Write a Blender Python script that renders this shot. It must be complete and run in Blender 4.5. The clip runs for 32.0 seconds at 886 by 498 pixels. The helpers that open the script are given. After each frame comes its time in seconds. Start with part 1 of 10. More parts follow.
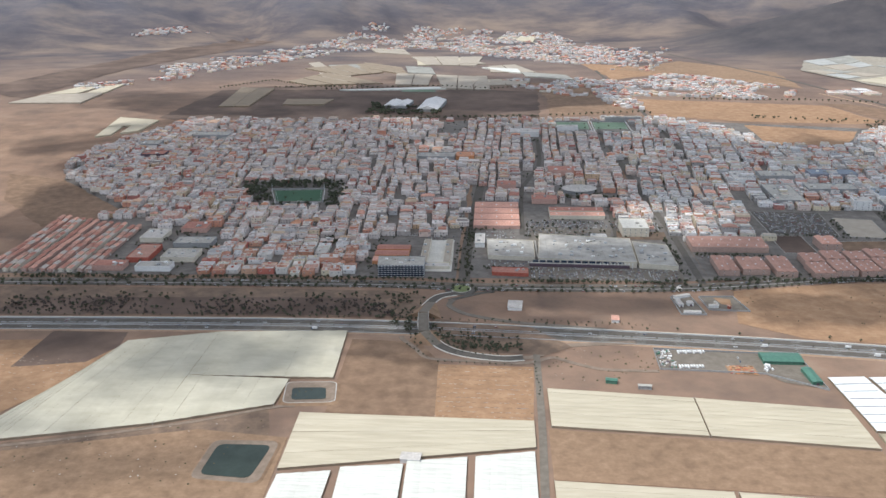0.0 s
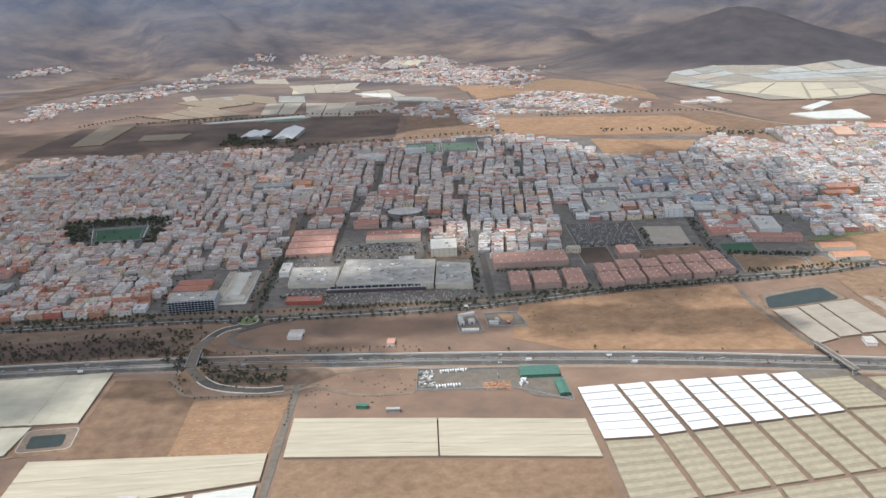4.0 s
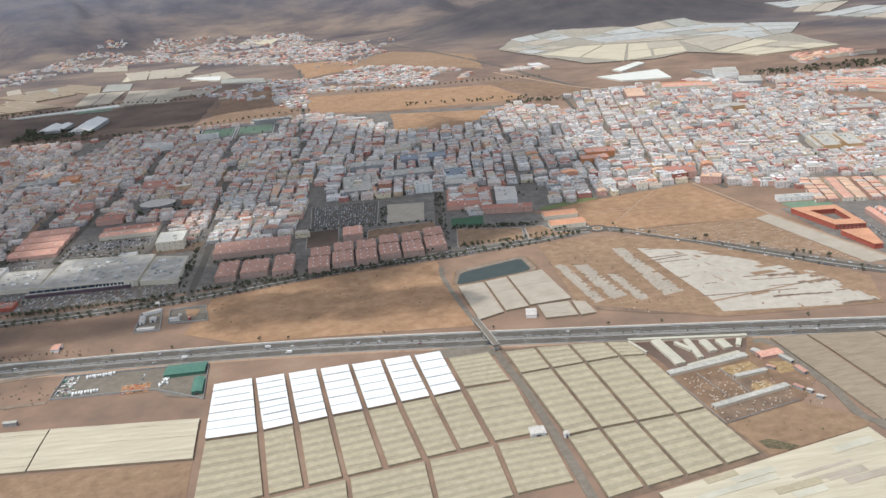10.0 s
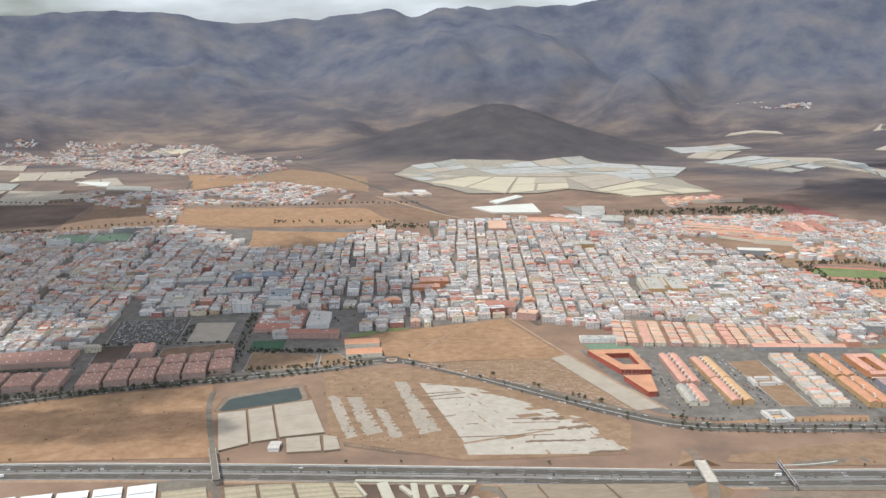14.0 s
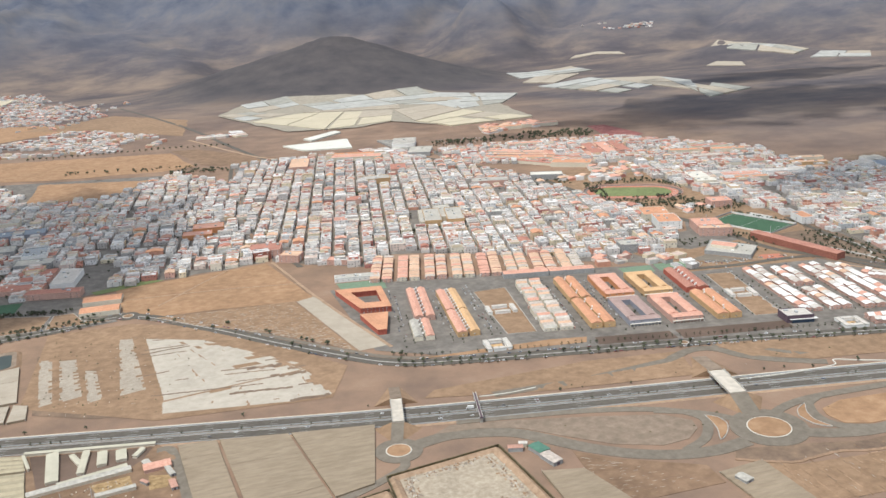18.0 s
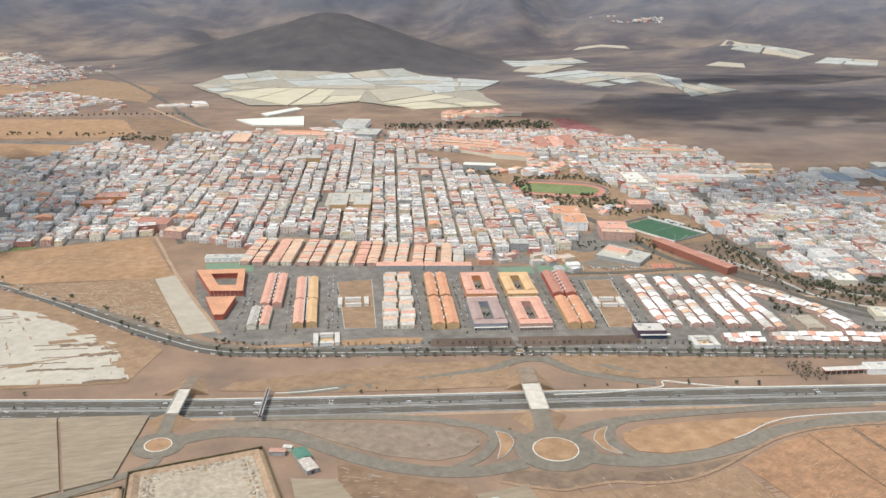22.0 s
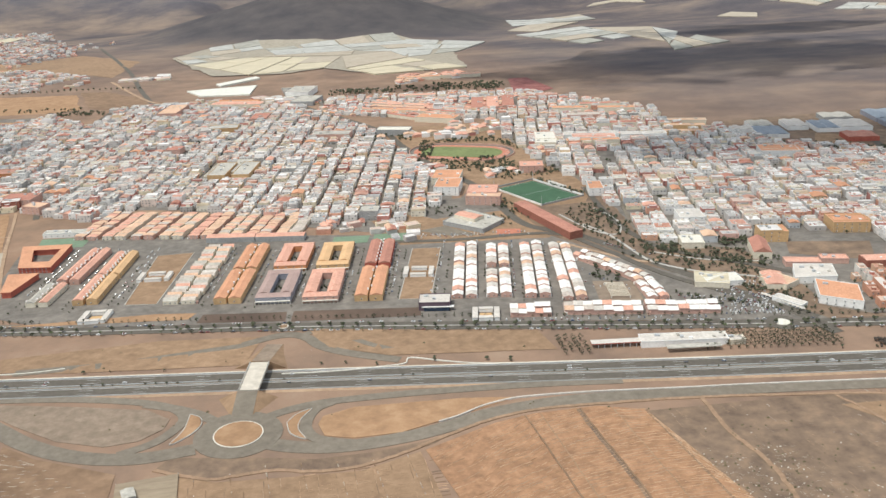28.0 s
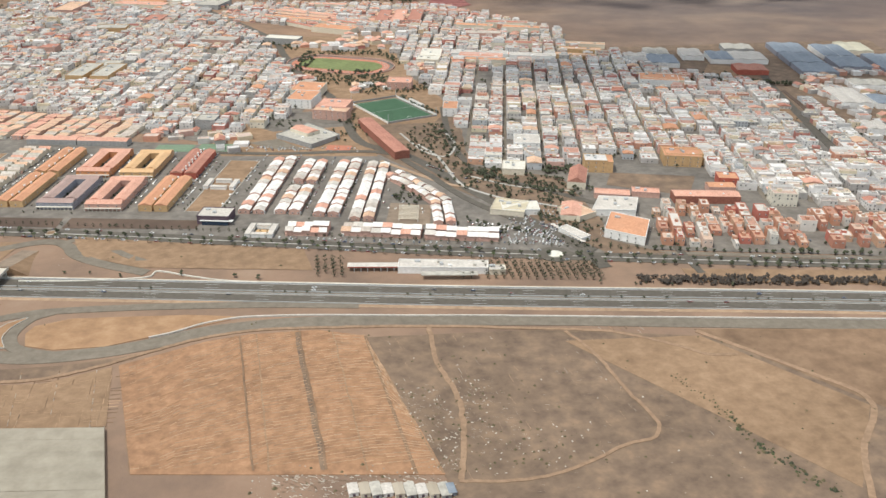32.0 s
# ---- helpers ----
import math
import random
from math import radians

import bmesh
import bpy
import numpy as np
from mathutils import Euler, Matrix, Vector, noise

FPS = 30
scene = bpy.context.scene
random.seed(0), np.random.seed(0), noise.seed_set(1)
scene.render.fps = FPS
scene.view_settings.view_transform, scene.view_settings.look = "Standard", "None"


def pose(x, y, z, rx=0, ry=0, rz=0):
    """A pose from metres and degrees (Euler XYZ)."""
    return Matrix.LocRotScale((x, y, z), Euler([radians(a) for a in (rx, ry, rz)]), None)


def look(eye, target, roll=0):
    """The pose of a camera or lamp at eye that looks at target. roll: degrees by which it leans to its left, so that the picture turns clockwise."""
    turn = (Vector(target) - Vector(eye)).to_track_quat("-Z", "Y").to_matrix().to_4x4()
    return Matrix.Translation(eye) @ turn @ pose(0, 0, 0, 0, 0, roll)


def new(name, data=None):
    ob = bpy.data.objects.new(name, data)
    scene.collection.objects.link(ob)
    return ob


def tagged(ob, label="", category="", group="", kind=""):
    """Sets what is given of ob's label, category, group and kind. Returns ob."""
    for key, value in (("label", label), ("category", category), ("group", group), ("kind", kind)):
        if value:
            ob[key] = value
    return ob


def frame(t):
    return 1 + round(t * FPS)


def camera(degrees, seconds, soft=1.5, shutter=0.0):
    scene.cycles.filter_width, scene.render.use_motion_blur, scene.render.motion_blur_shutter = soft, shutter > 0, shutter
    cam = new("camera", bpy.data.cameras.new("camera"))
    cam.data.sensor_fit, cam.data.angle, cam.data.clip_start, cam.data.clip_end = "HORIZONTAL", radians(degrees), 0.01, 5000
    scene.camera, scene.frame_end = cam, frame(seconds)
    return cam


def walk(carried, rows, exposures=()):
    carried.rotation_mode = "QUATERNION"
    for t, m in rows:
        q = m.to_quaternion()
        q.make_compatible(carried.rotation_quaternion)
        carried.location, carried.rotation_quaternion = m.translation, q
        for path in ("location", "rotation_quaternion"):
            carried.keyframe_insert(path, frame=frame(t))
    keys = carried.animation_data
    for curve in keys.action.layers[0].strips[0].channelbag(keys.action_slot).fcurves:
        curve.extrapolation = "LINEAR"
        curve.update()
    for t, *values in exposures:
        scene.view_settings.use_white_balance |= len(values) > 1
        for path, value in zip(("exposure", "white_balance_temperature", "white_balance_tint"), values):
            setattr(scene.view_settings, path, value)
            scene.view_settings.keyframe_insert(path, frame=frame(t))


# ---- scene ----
# Camera: a window seat on a landing aircraft. Rows: seconds, place, yaw, tilt (90 is level), roll.
cam = camera(51.65, 32.0, soft=1.5)
ROWS = [
    (0.0, 27.1, -0.07, 301.85, 3.06, 70.79, 0.40),
    (0.5, 44.1, 0.77, 301.67, 3.12, 71.32, 0.14),
    (1.0, 61.2, 1.57, 301.46, 3.09, 71.43, 0.19),
    (1.5, 78.4, 2.33, 301.22, 2.28, 70.46, 1.25),
    (2.0, 95.7, 3.03, 300.96, 1.78, 69.33, 2.37),
    (2.5, 113.1, 3.70, 300.67, 0.36, 70.36, 2.25),
    (3.0, 130.6, 4.31, 300.36, -0.04, 71.87, 1.47),
    (3.5, 148.1, 4.89, 300.02, -1.09, 72.15, 2.07),
    (4.0, 165.7, 5.42, 299.65, -1.70, 72.15, 2.47),
    (4.5, 183.5, 5.92, 299.26, -0.46, 74.97, 0.93),
    (6.5, 255.1, 7.50, 297.44, -0.38, 75.57, 5.89),
    (7.0, 273.1, 7.80, 296.93, -0.99, 74.99, 5.79),
    (7.5, 291.3, 8.07, 296.39, -1.95, 74.65, 5.06),
    (8.0, 309.5, 8.30, 295.83, -2.57, 74.12, 4.05),
    (8.5, 327.7, 8.50, 295.24, -3.99, 73.62, 3.06),
    (9.0, 346.0, 8.67, 294.63, -4.58, 72.75, 3.52),
    (9.5, 364.4, 8.81, 294.00, -5.33, 71.51, 4.24),
    (10.0, 382.8, 8.91, 293.35, -6.89, 70.08, 4.71),
    (10.5, 401.3, 8.99, 292.67, -7.23, 69.28, 4.12),
    (11.0, 419.8, 9.04, 291.97, -6.92, 69.58, 3.05),
    (11.5, 438.4, 9.06, 291.25, -6.43, 70.17, 2.23),
    (12.0, 457.0, 9.05, 290.51, -6.68, 70.24, 1.36),
    (12.5, 475.7, 9.02, 289.74, -6.88, 70.57, 1.31),
    (13.0, 494.3, 8.96, 288.96, -7.93, 72.28, 1.44),
    (13.5, 513.1, 8.88, 288.15, -8.98, 75.04, 1.41),
    (14.0, 531.8, 8.78, 287.33, -9.16, 77.51, 0.58),
    (14.5, 550.6, 8.65, 286.48, -9.37, 79.46, 0.39),
    (15.0, 569.4, 8.50, 285.61, -11.98, 78.70, 1.61),
    (15.5, 588.2, 8.34, 284.72, -14.49, 78.24, 0.62),
    (17.5, 663.7, 7.48, 280.98, -18.01, 73.77, 2.42),
    (18.0, 682.6, 7.23, 280.00, -16.39, 73.20, 2.65),
    (18.5, 701.6, 6.96, 278.99, -15.93, 73.02, 2.76),
    (19.0, 720.5, 6.68, 277.97, -15.04, 73.33, 1.30),
    (19.5, 739.4, 6.39, 276.93, -15.04, 73.00, 0.95),
    (20.0, 758.4, 6.08, 275.88, -14.68, 71.89, 1.02),
    (20.5, 777.3, 5.76, 274.81, -14.50, 70.94, 0.83),
    (21.0, 796.2, 5.44, 273.71, -14.24, 71.67, 0.45),
    (21.5, 815.2, 5.10, 272.61, -13.86, 72.61, -0.83),
    (22.0, 834.1, 4.76, 271.48, -13.51, 72.31, -0.54),
    (22.5, 853.0, 4.41, 270.34, -13.69, 72.41, 0.85),
    (23.0, 871.9, 4.05, 269.18, -14.53, 72.78, 1.25),
    (23.5, 890.8, 3.69, 268.01, -13.05, 74.29, -0.38),
    (24.0, 909.6, 3.33, 266.82, -11.40, 75.75, -0.90),
    (24.5, 928.5, 2.96, 265.62, -10.85, 75.44, -1.80),
    (25.0, 947.3, 2.59, 264.40, -10.47, 73.86, -0.98),
    (25.5, 966.1, 2.22, 263.16, -9.39, 74.26, -0.00),
    (26.0, 984.8, 1.85, 261.91, -8.46, 73.95, 0.39),
    (26.5, 1003.5, 1.48, 260.65, -10.47, 71.36, 1.86),
    (28.5, 1078.1, 0.02, 255.45, -8.89, 69.49, 2.63),
    (29.0, 1096.6, -0.33, 254.12, -9.95, 67.82, 3.66),
    (29.5, 1115.1, -0.68, 252.77, -10.18, 67.55, 3.03),
    (30.0, 1133.6, -1.02, 251.41, -11.57, 66.64, 2.91),
    (30.5, 1151.9, -1.35, 250.04, -10.56, 66.59, 2.28),
    (31.0, 1170.3, -1.67, 248.66, -9.78, 65.62, 0.88),
    (31.5, 1188.6, -1.98, 247.26, -9.55, 65.12, -0.34),
    (32.0, 1206.8, -2.28, 245.85, -8.54, 65.28, -0.54),
]
walk(cam, [(t, pose(x, y, z, tilt, roll, yaw)) for t, x, y, z, yaw, tilt, roll in ROWS], exposures=[(0.0, -0.16, 5920, 9), (2.0, -0.15, 5920, 9), (3.0, -0.24, 5930, 9), (4.0, -0.22, 5950, 9), (8.0, -0.28, 6010, 9), (13.0, -0.29, 6080, 8), (16.0, -0.17, 6190, 8), (24.0, -0.15, 6260, 6), (32.0, -0.2, 6480, 6)])

# World: hazy sky with broken cloud, and one high sun from the left and behind.
SUN_TO = Vector((-0.40, -0.16, 0.90)).normalized()
world = bpy.data.worlds.new("sky")
scene.world = world
world.use_nodes = True
wn, wl = world.node_tree.nodes, world.node_tree.links
bg = wn["Background"]
sky = wn.new("ShaderNodeTexSky")
sky.sky_type, sky.sun_disc = "NISHITA", False
sky.sun_elevation, sky.sun_rotation = math.asin(SUN_TO.z), math.atan2(SUN_TO.x, SUN_TO.y)
sky.air_density, sky.dust_density = 1.0, 2.5
wtc, wns, wrp, wmx = wn.new("ShaderNodeTexCoord"), wn.new("ShaderNodeTexNoise"), wn.new("ShaderNodeValToRGB"), wn.new("ShaderNodeMixRGB")
wmap = wn.new("ShaderNodeMapping")
wmap.inputs["Scale"].default_value = (2.0, 2.0, 7.0)
wns.inputs["Scale"].default_value, wns.inputs["Detail"].default_value = 2.2, 7
wrp.color_ramp.elements[0].position, wrp.color_ramp.elements[1].position = 0.30, 0.62
wmx.inputs[2].default_value = (7.0, 7.3, 7.6, 1)
wl.new(wtc.outputs["Generated"], wmap.inputs[0]); wl.new(wmap.outputs[0], wns.inputs["Vector"]); wl.new(wns.outputs["Fac"], wrp.inputs[0])
wl.new(wrp.outputs[0], wmx.inputs[0]); wl.new(sky.outputs[0], wmx.inputs[1]); wl.new(wmx.outputs[0], bg.inputs[0])
bg.inputs[1].default_value = 0.15
sun = new("sun", bpy.data.lights.new("sun", "SUN"))
sun.data.energy, sun.data.angle, sun.data.color = 3.5, radians(0.6), (1.0, 0.95, 0.87)
sun.matrix_world = look((0, 0, 0), -SUN_TO)

# ---- materials ----
def ramp_of(nt, stops, mode="LINEAR"):
    r = nt.nodes.new("ShaderNodeValToRGB")
    r.color_ramp.interpolation = mode
    while len(r.color_ramp.elements) > 1:
        r.color_ramp.elements.remove(r.color_ramp.elements[0])
    for i, (p, c) in enumerate(stops):
        e = r.color_ramp.elements[0] if i == 0 else r.color_ramp.elements.new(p)
        e.position, e.color = p, (*c, 1)
    return r


def mk(name, cols, scale=0.3, rough=0.9, bump=0.0, coarse=0.03, vary=0.25, pick="", metal=0.0, spec=0.25, stretch=(1, 1, 1), turn=0.0):
    """A rough surface: cols are mixed by fine noise, or picked by island or object, and a coarse noise makes it patchy."""
    m = bpy.data.materials.new(name)
    m.use_nodes = True
    nt = m.node_tree
    N, L = nt.nodes, nt.links
    b = N["Principled BSDF"]
    geo = N.new("ShaderNodeNewGeometry")
    mp = N.new("ShaderNodeMapping")
    mp.inputs["Scale"].default_value, mp.inputs["Rotation"].default_value = stretch, (0, 0, turn)
    L.new(geo.outputs["Position"], mp.inputs[0])
    fine = N.new("ShaderNodeTexNoise")
    fine.inputs["Scale"].default_value, fine.inputs["Detail"].default_value, fine.inputs["Roughness"].default_value = scale, 8, 0.65
    L.new(mp.outputs[0], fine.inputs["Vector"])
    big = N.new("ShaderNodeTexNoise")
    big.inputs["Scale"].default_value, big.inputs["Detail"].default_value = coarse, 6
    L.new(geo.outputs["Position"], big.inputs["Vector"])
    n = len(cols)
    if pick:
        r = ramp_of(nt, [(i / n, c) for i, c in enumerate(cols)], "CONSTANT")
        if pick == "island":
            L.new(geo.outputs["Random Per Island"], r.inputs[0])
        else:
            oi = N.new("ShaderNodeObjectInfo")
            L.new(oi.outputs["Random"], r.inputs[0])
    else:
        r = ramp_of(nt, [(0.32 + 0.36 * i / max(1, n - 1), c) for i, c in enumerate(cols)])
        L.new(fine.outputs["Fac"], r.inputs[0])
    hsv = N.new("ShaderNodeHueSaturation")
    L.new(r.outputs[0], hsv.inputs["Color"])
    mix = N.new("ShaderNodeMath")
    mix.operation = "ADD"
    L.new(big.outputs["Fac"], mix.inputs[0]); L.new(fine.outputs["Fac"], mix.inputs[1])
    mr = N.new("ShaderNodeMapRange")
    mr.inputs[1].default_value, mr.inputs[2].default_value = 0.65, 1.35
    mr.inputs[3].default_value, mr.inputs[4].default_value = 1 - vary, 1 + vary
    L.new(mix.outputs[0], mr.inputs[0]); L.new(mr.outputs[0], hsv.inputs["Value"])
    L.new(hsv.outputs[0], b.inputs["Base Color"])
    b.inputs["Roughness"].default_value, b.inputs["Metallic"].default_value = rough, metal
    b.inputs["Specular IOR Level"].default_value = spec
    if bump:
        bp = N.new("ShaderNodeBump")
        bp.inputs["Strength"].default_value, bp.inputs["Distance"].default_value = 0.6, bump
        L.new(fine.outputs["Fac"], bp.inputs["Height"]); L.new(bp.outputs[0], b.inputs["Normal"])
    return m


SOIL = mk("dry soil", [(0.233, 0.150, 0.093), (0.272, 0.178, 0.110), (0.307, 0.205, 0.130)], 0.12, bump=0.3, coarse=0.012, vary=0.18)
ORANGE = mk("orange earth", [(0.291, 0.175, 0.101), (0.335, 0.204, 0.116), (0.373, 0.239, 0.142)], 0.10, bump=0.3, coarse=0.015, vary=0.16)
BROWN = mk("brown earth", [(0.188, 0.122, 0.078), (0.223, 0.144, 0.092), (0.257, 0.171, 0.111)], 0.09, bump=0.3, coarse=0.014, vary=0.2)
DARKEARTH = mk("dark earth", [(0.095, 0.066, 0.052), (0.128, 0.089, 0.068), (0.165, 0.115, 0.088)], 0.012, bump=0.4, coarse=0.005, vary=0.3)
RUBBLE = mk("stony ground", [(0.18, 0.14, 0.11), (0.30, 0.25, 0.21), (0.52, 0.48, 0.43)], 0.45, bump=0.5, coarse=0.03, vary=0.3)
TOWNGROUND = mk("town paving", [(0.145, 0.13, 0.115), (0.175, 0.157, 0.138), (0.215, 0.193, 0.168)], 0.12, coarse=0.02, vary=0.18)
ASPHALT = mk("asphalt", [(0.100, 0.088, 0.073), (0.113, 0.100, 0.084), (0.127, 0.112, 0.093)], 0.3, coarse=0.012, vary=0.14, rough=0.85)
OLDASPHALT = mk("bleached asphalt", [(0.168, 0.144, 0.115), (0.19, 0.163, 0.13), (0.21, 0.182, 0.146)], 0.2, coarse=0.015, vary=0.14)
PAINT = mk("road paint", [(0.42, 0.42, 0.41), (0.55, 0.55, 0.53)], 1.0, coarse=0.1, vary=0.15)
CONCRETE = mk("concrete", [(0.36, 0.34, 0.31), (0.48, 0.46, 0.42)], 0.5, coarse=0.05, vary=0.2)
TRACKDIRT = mk("graded grey-brown dirt", [(0.20, 0.155, 0.115), (0.235, 0.18, 0.135), (0.27, 0.21, 0.16)], 0.15, coarse=0.02, vary=0.15)
WASTE = mk("stony waste land", [(0.150, 0.106, 0.078), (0.190, 0.134, 0.095), (0.240, 0.164, 0.110)], 0.09, bump=0.5, coarse=0.02, vary=0.22)
BASIN = mk("pale basin floor", [(0.31, 0.255, 0.19), (0.37, 0.31, 0.235), (0.43, 0.37, 0.29)], 0.3, bump=0.3, coarse=0.05, vary=0.15)
PALECONC = mk("pale concrete", [(0.58, 0.55, 0.48), (0.70, 0.67, 0.60)], 0.6, coarse=0.06, vary=0.15)
FALLOW = mk("reddish fallow soil", [(0.263, 0.149, 0.088), (0.319, 0.181, 0.104), (0.375, 0.216, 0.126)], 0.16, bump=0.4, coarse=0.03, vary=0.22)
NETGREY = mk("grey weathered net", [(0.285, 0.252, 0.20), (0.32, 0.285, 0.228), (0.345, 0.31, 0.25)], 0.12, coarse=0.03, vary=0.10)
EARTHTRACK = mk("beaten earth track", [(0.265, 0.175, 0.113), (0.315, 0.212, 0.14)], 0.3, coarse=0.05, vary=0.2)
CLAYPALE = mk("pale dried clay", [(0.40, 0.26, 0.165), (0.46, 0.31, 0.20)], 0.3, coarse=0.05, vary=0.2)
DIRTROAD = mk("dirt track", [(0.32, 0.215, 0.14), (0.40, 0.285, 0.195)], 0.3, coarse=0.04, vary=0.2)
WATER = mk("pond water", [(0.029, 0.040, 0.034), (0.039, 0.052, 0.044)], 0.1, rough=0.28, vary=0.2, spec=0.16)
TARP = mk("cream net roof", [(0.477, 0.417, 0.304), (0.513, 0.452, 0.333), (0.549, 0.488, 0.368)], 0.25, coarse=0.02, vary=0.10, stretch=(0.12, 1.2, 1))
TARPG = mk("greyish net roof", [(0.45, 0.42, 0.33), (0.49, 0.46, 0.365), (0.53, 0.50, 0.40)], 0.05, coarse=0.015, vary=0.12)
NETCREAM = mk("bleached cream net roof", [(0.477, 0.439, 0.333), (0.517, 0.479, 0.368), (0.558, 0.518, 0.406)], 0.06, coarse=0.02, vary=0.10, stretch=(0.6, 1.0, 1))
TARPW = mk("white plastic roof", [(0.725, 0.735, 0.718), (0.800, 0.809, 0.791), (0.837, 0.837, 0.828)], 0.5, coarse=0.05, vary=0.10, rough=0.5, stretch=(0.2, 2.0, 1))
TARPC = mk("milky plastic roof", [(0.60, 0.59, 0.52), (0.67, 0.66, 0.59), (0.72, 0.71, 0.65)], 0.3, coarse=0.03, vary=0.10, rough=0.6, stretch=(0.2, 2.0, 1))
MALLROOF = mk("gravelled flat roof", [(0.33, 0.31, 0.275), (0.40, 0.375, 0.335), (0.47, 0.44, 0.395)], 0.08, coarse=0.02, vary=0.15)
CRIMSON = mk("crimson shade net", [(0.20, 0.075, 0.07), (0.26, 0.10, 0.09), (0.30, 0.14, 0.12)], 0.12, coarse=0.03, vary=0.2)
MALLPALE = mk("dusty pale concrete", [(0.50, 0.45, 0.38), (0.57, 0.52, 0.45)], 0.2, coarse=0.05, vary=0.15)
FARNET = mk("distant net roof", [(0.281, 0.271, 0.238), (0.325, 0.316, 0.276), (0.365, 0.355, 0.315)], 0.05, coarse=0.01, vary=0.12)
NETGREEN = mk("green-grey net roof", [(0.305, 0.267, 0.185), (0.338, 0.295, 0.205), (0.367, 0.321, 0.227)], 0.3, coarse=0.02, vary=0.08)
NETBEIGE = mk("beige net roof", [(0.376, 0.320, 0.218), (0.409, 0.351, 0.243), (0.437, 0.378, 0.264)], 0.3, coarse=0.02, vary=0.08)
PLASTIC = mk("weathered mulch sheet", [(0.415, 0.368, 0.305), (0.45, 0.402, 0.335), (0.48, 0.432, 0.362)], 0.15, coarse=0.02, vary=0.08)
PLASTICDULL = mk("dull mulch sheet", [(0.325, 0.278, 0.222), (0.365, 0.315, 0.255), (0.40, 0.35, 0.285)], 0.3, coarse=0.03, vary=0.12)
STRAW = mk("straw litter", [(0.26, 0.175, 0.085), (0.33, 0.225, 0.115), (0.40, 0.29, 0.16)], 0.25, coarse=0.06, vary=0.25)
NETDARK = mk("weathered net", [(0.255, 0.202, 0.142), (0.283, 0.225, 0.160), (0.310, 0.249, 0.180)], 0.3, coarse=0.03, vary=0.10, stretch=(0.3, 1.2, 1))
NETPALE = mk("dusty pale sheet", [(0.37, 0.32, 0.25), (0.40, 0.345, 0.275), (0.425, 0.37, 0.30)], 0.08, coarse=0.015, vary=0.07)
GREENSHEET = mk("green sheet metal", [(0.075, 0.17, 0.125), (0.095, 0.205, 0.15)], 0.4, vary=0.15, rough=0.5)
BLUESHEET = mk("blue-grey sheet metal", [(0.19, 0.225, 0.27), (0.25, 0.28, 0.32)], 0.3, vary=0.15, rough=0.6)
WALLS = mk("painted render walls", [(0.726, 0.694, 0.656), (0.770, 0.748, 0.735), (0.615, 0.583, 0.554), (0.682, 0.644, 0.549), (0.550, 0.517, 0.497), (0.615, 0.385, 0.323), (0.682, 0.598, 0.444), (0.726, 0.694, 0.667), (0.661, 0.639, 0.620), (0.484, 0.496, 0.510), (0.682, 0.564, 0.501), (0.463, 0.429, 0.406), (0.705, 0.672, 0.645), (0.638, 0.483, 0.327), (0.463, 0.213, 0.178), (0.638, 0.617, 0.599), (0.748, 0.727, 0.699), (0.595, 0.562, 0.531), (0.572, 0.299, 0.212), (0.396, 0.380, 0.362)], 0.5, coarse=0.2, vary=0.16, pick="island")
# WALLS scaled warmer and darker: salmon paint plus a tint for cloud shade
WALLS_SHADE = mk("salmon, brick and white render walls", [(0.719, 0.645, 0.590), (0.762, 0.696, 0.661), (0.609, 0.542, 0.499), (0.675, 0.599, 0.494), (0.544, 0.481, 0.447), (0.609, 0.358, 0.291), (0.675, 0.556, 0.400), (0.719, 0.645, 0.600), (0.654, 0.594, 0.558), (0.479, 0.461, 0.459), (0.675, 0.525, 0.451), (0.458, 0.399, 0.365), (0.698, 0.625, 0.581), (0.632, 0.449, 0.294), (0.458, 0.198, 0.160), (0.632, 0.574, 0.539), (0.741, 0.676, 0.629), (0.589, 0.523, 0.478), (0.566, 0.278, 0.191), (0.392, 0.353, 0.326)], 0.5, coarse=0.2, vary=0.16, pick="island")
ROOFS = mk("flat roof coatings", [(0.517, 0.496, 0.474), (0.638, 0.612, 0.587), (0.473, 0.356, 0.298), (0.396, 0.380, 0.366), (0.528, 0.414, 0.351), (0.705, 0.683, 0.667), (0.341, 0.331, 0.323), (0.550, 0.517, 0.450), (0.595, 0.574, 0.554), (0.484, 0.268, 0.206), (0.638, 0.617, 0.599), (0.495, 0.463, 0.428), (0.726, 0.705, 0.687), (0.550, 0.437, 0.375), (0.606, 0.575, 0.514)], 0.6, coarse=0.25, vary=0.2, pick="island")
# ROOFS with the same warm, darker tint for cloud shade
ROOFS_SHADE = mk("reddish and grey roof coatings", [(0.512, 0.461, 0.427), (0.632, 0.569, 0.528), (0.468, 0.331, 0.268), (0.392, 0.353, 0.329), (0.523, 0.385, 0.316), (0.698, 0.635, 0.600), (0.338, 0.308, 0.291), (0.544, 0.481, 0.405), (0.589, 0.534, 0.499), (0.479, 0.249, 0.185), (0.632, 0.574, 0.539), (0.490, 0.431, 0.385), (0.719, 0.656, 0.618), (0.544, 0.406, 0.338), (0.600, 0.535, 0.463)], 0.6, coarse=0.25, vary=0.2, pick="island")
WALLS1 = mk("painted render wall", [(0.714, 0.696, 0.673), (0.637, 0.619, 0.595), (0.695, 0.666, 0.574), (0.599, 0.394, 0.332), (0.676, 0.605, 0.452), (0.734, 0.715, 0.702), (0.579, 0.337, 0.234), (0.695, 0.585, 0.533), (0.724, 0.705, 0.683)], 0.5, coarse=0.2, vary=0.16, pick="object")
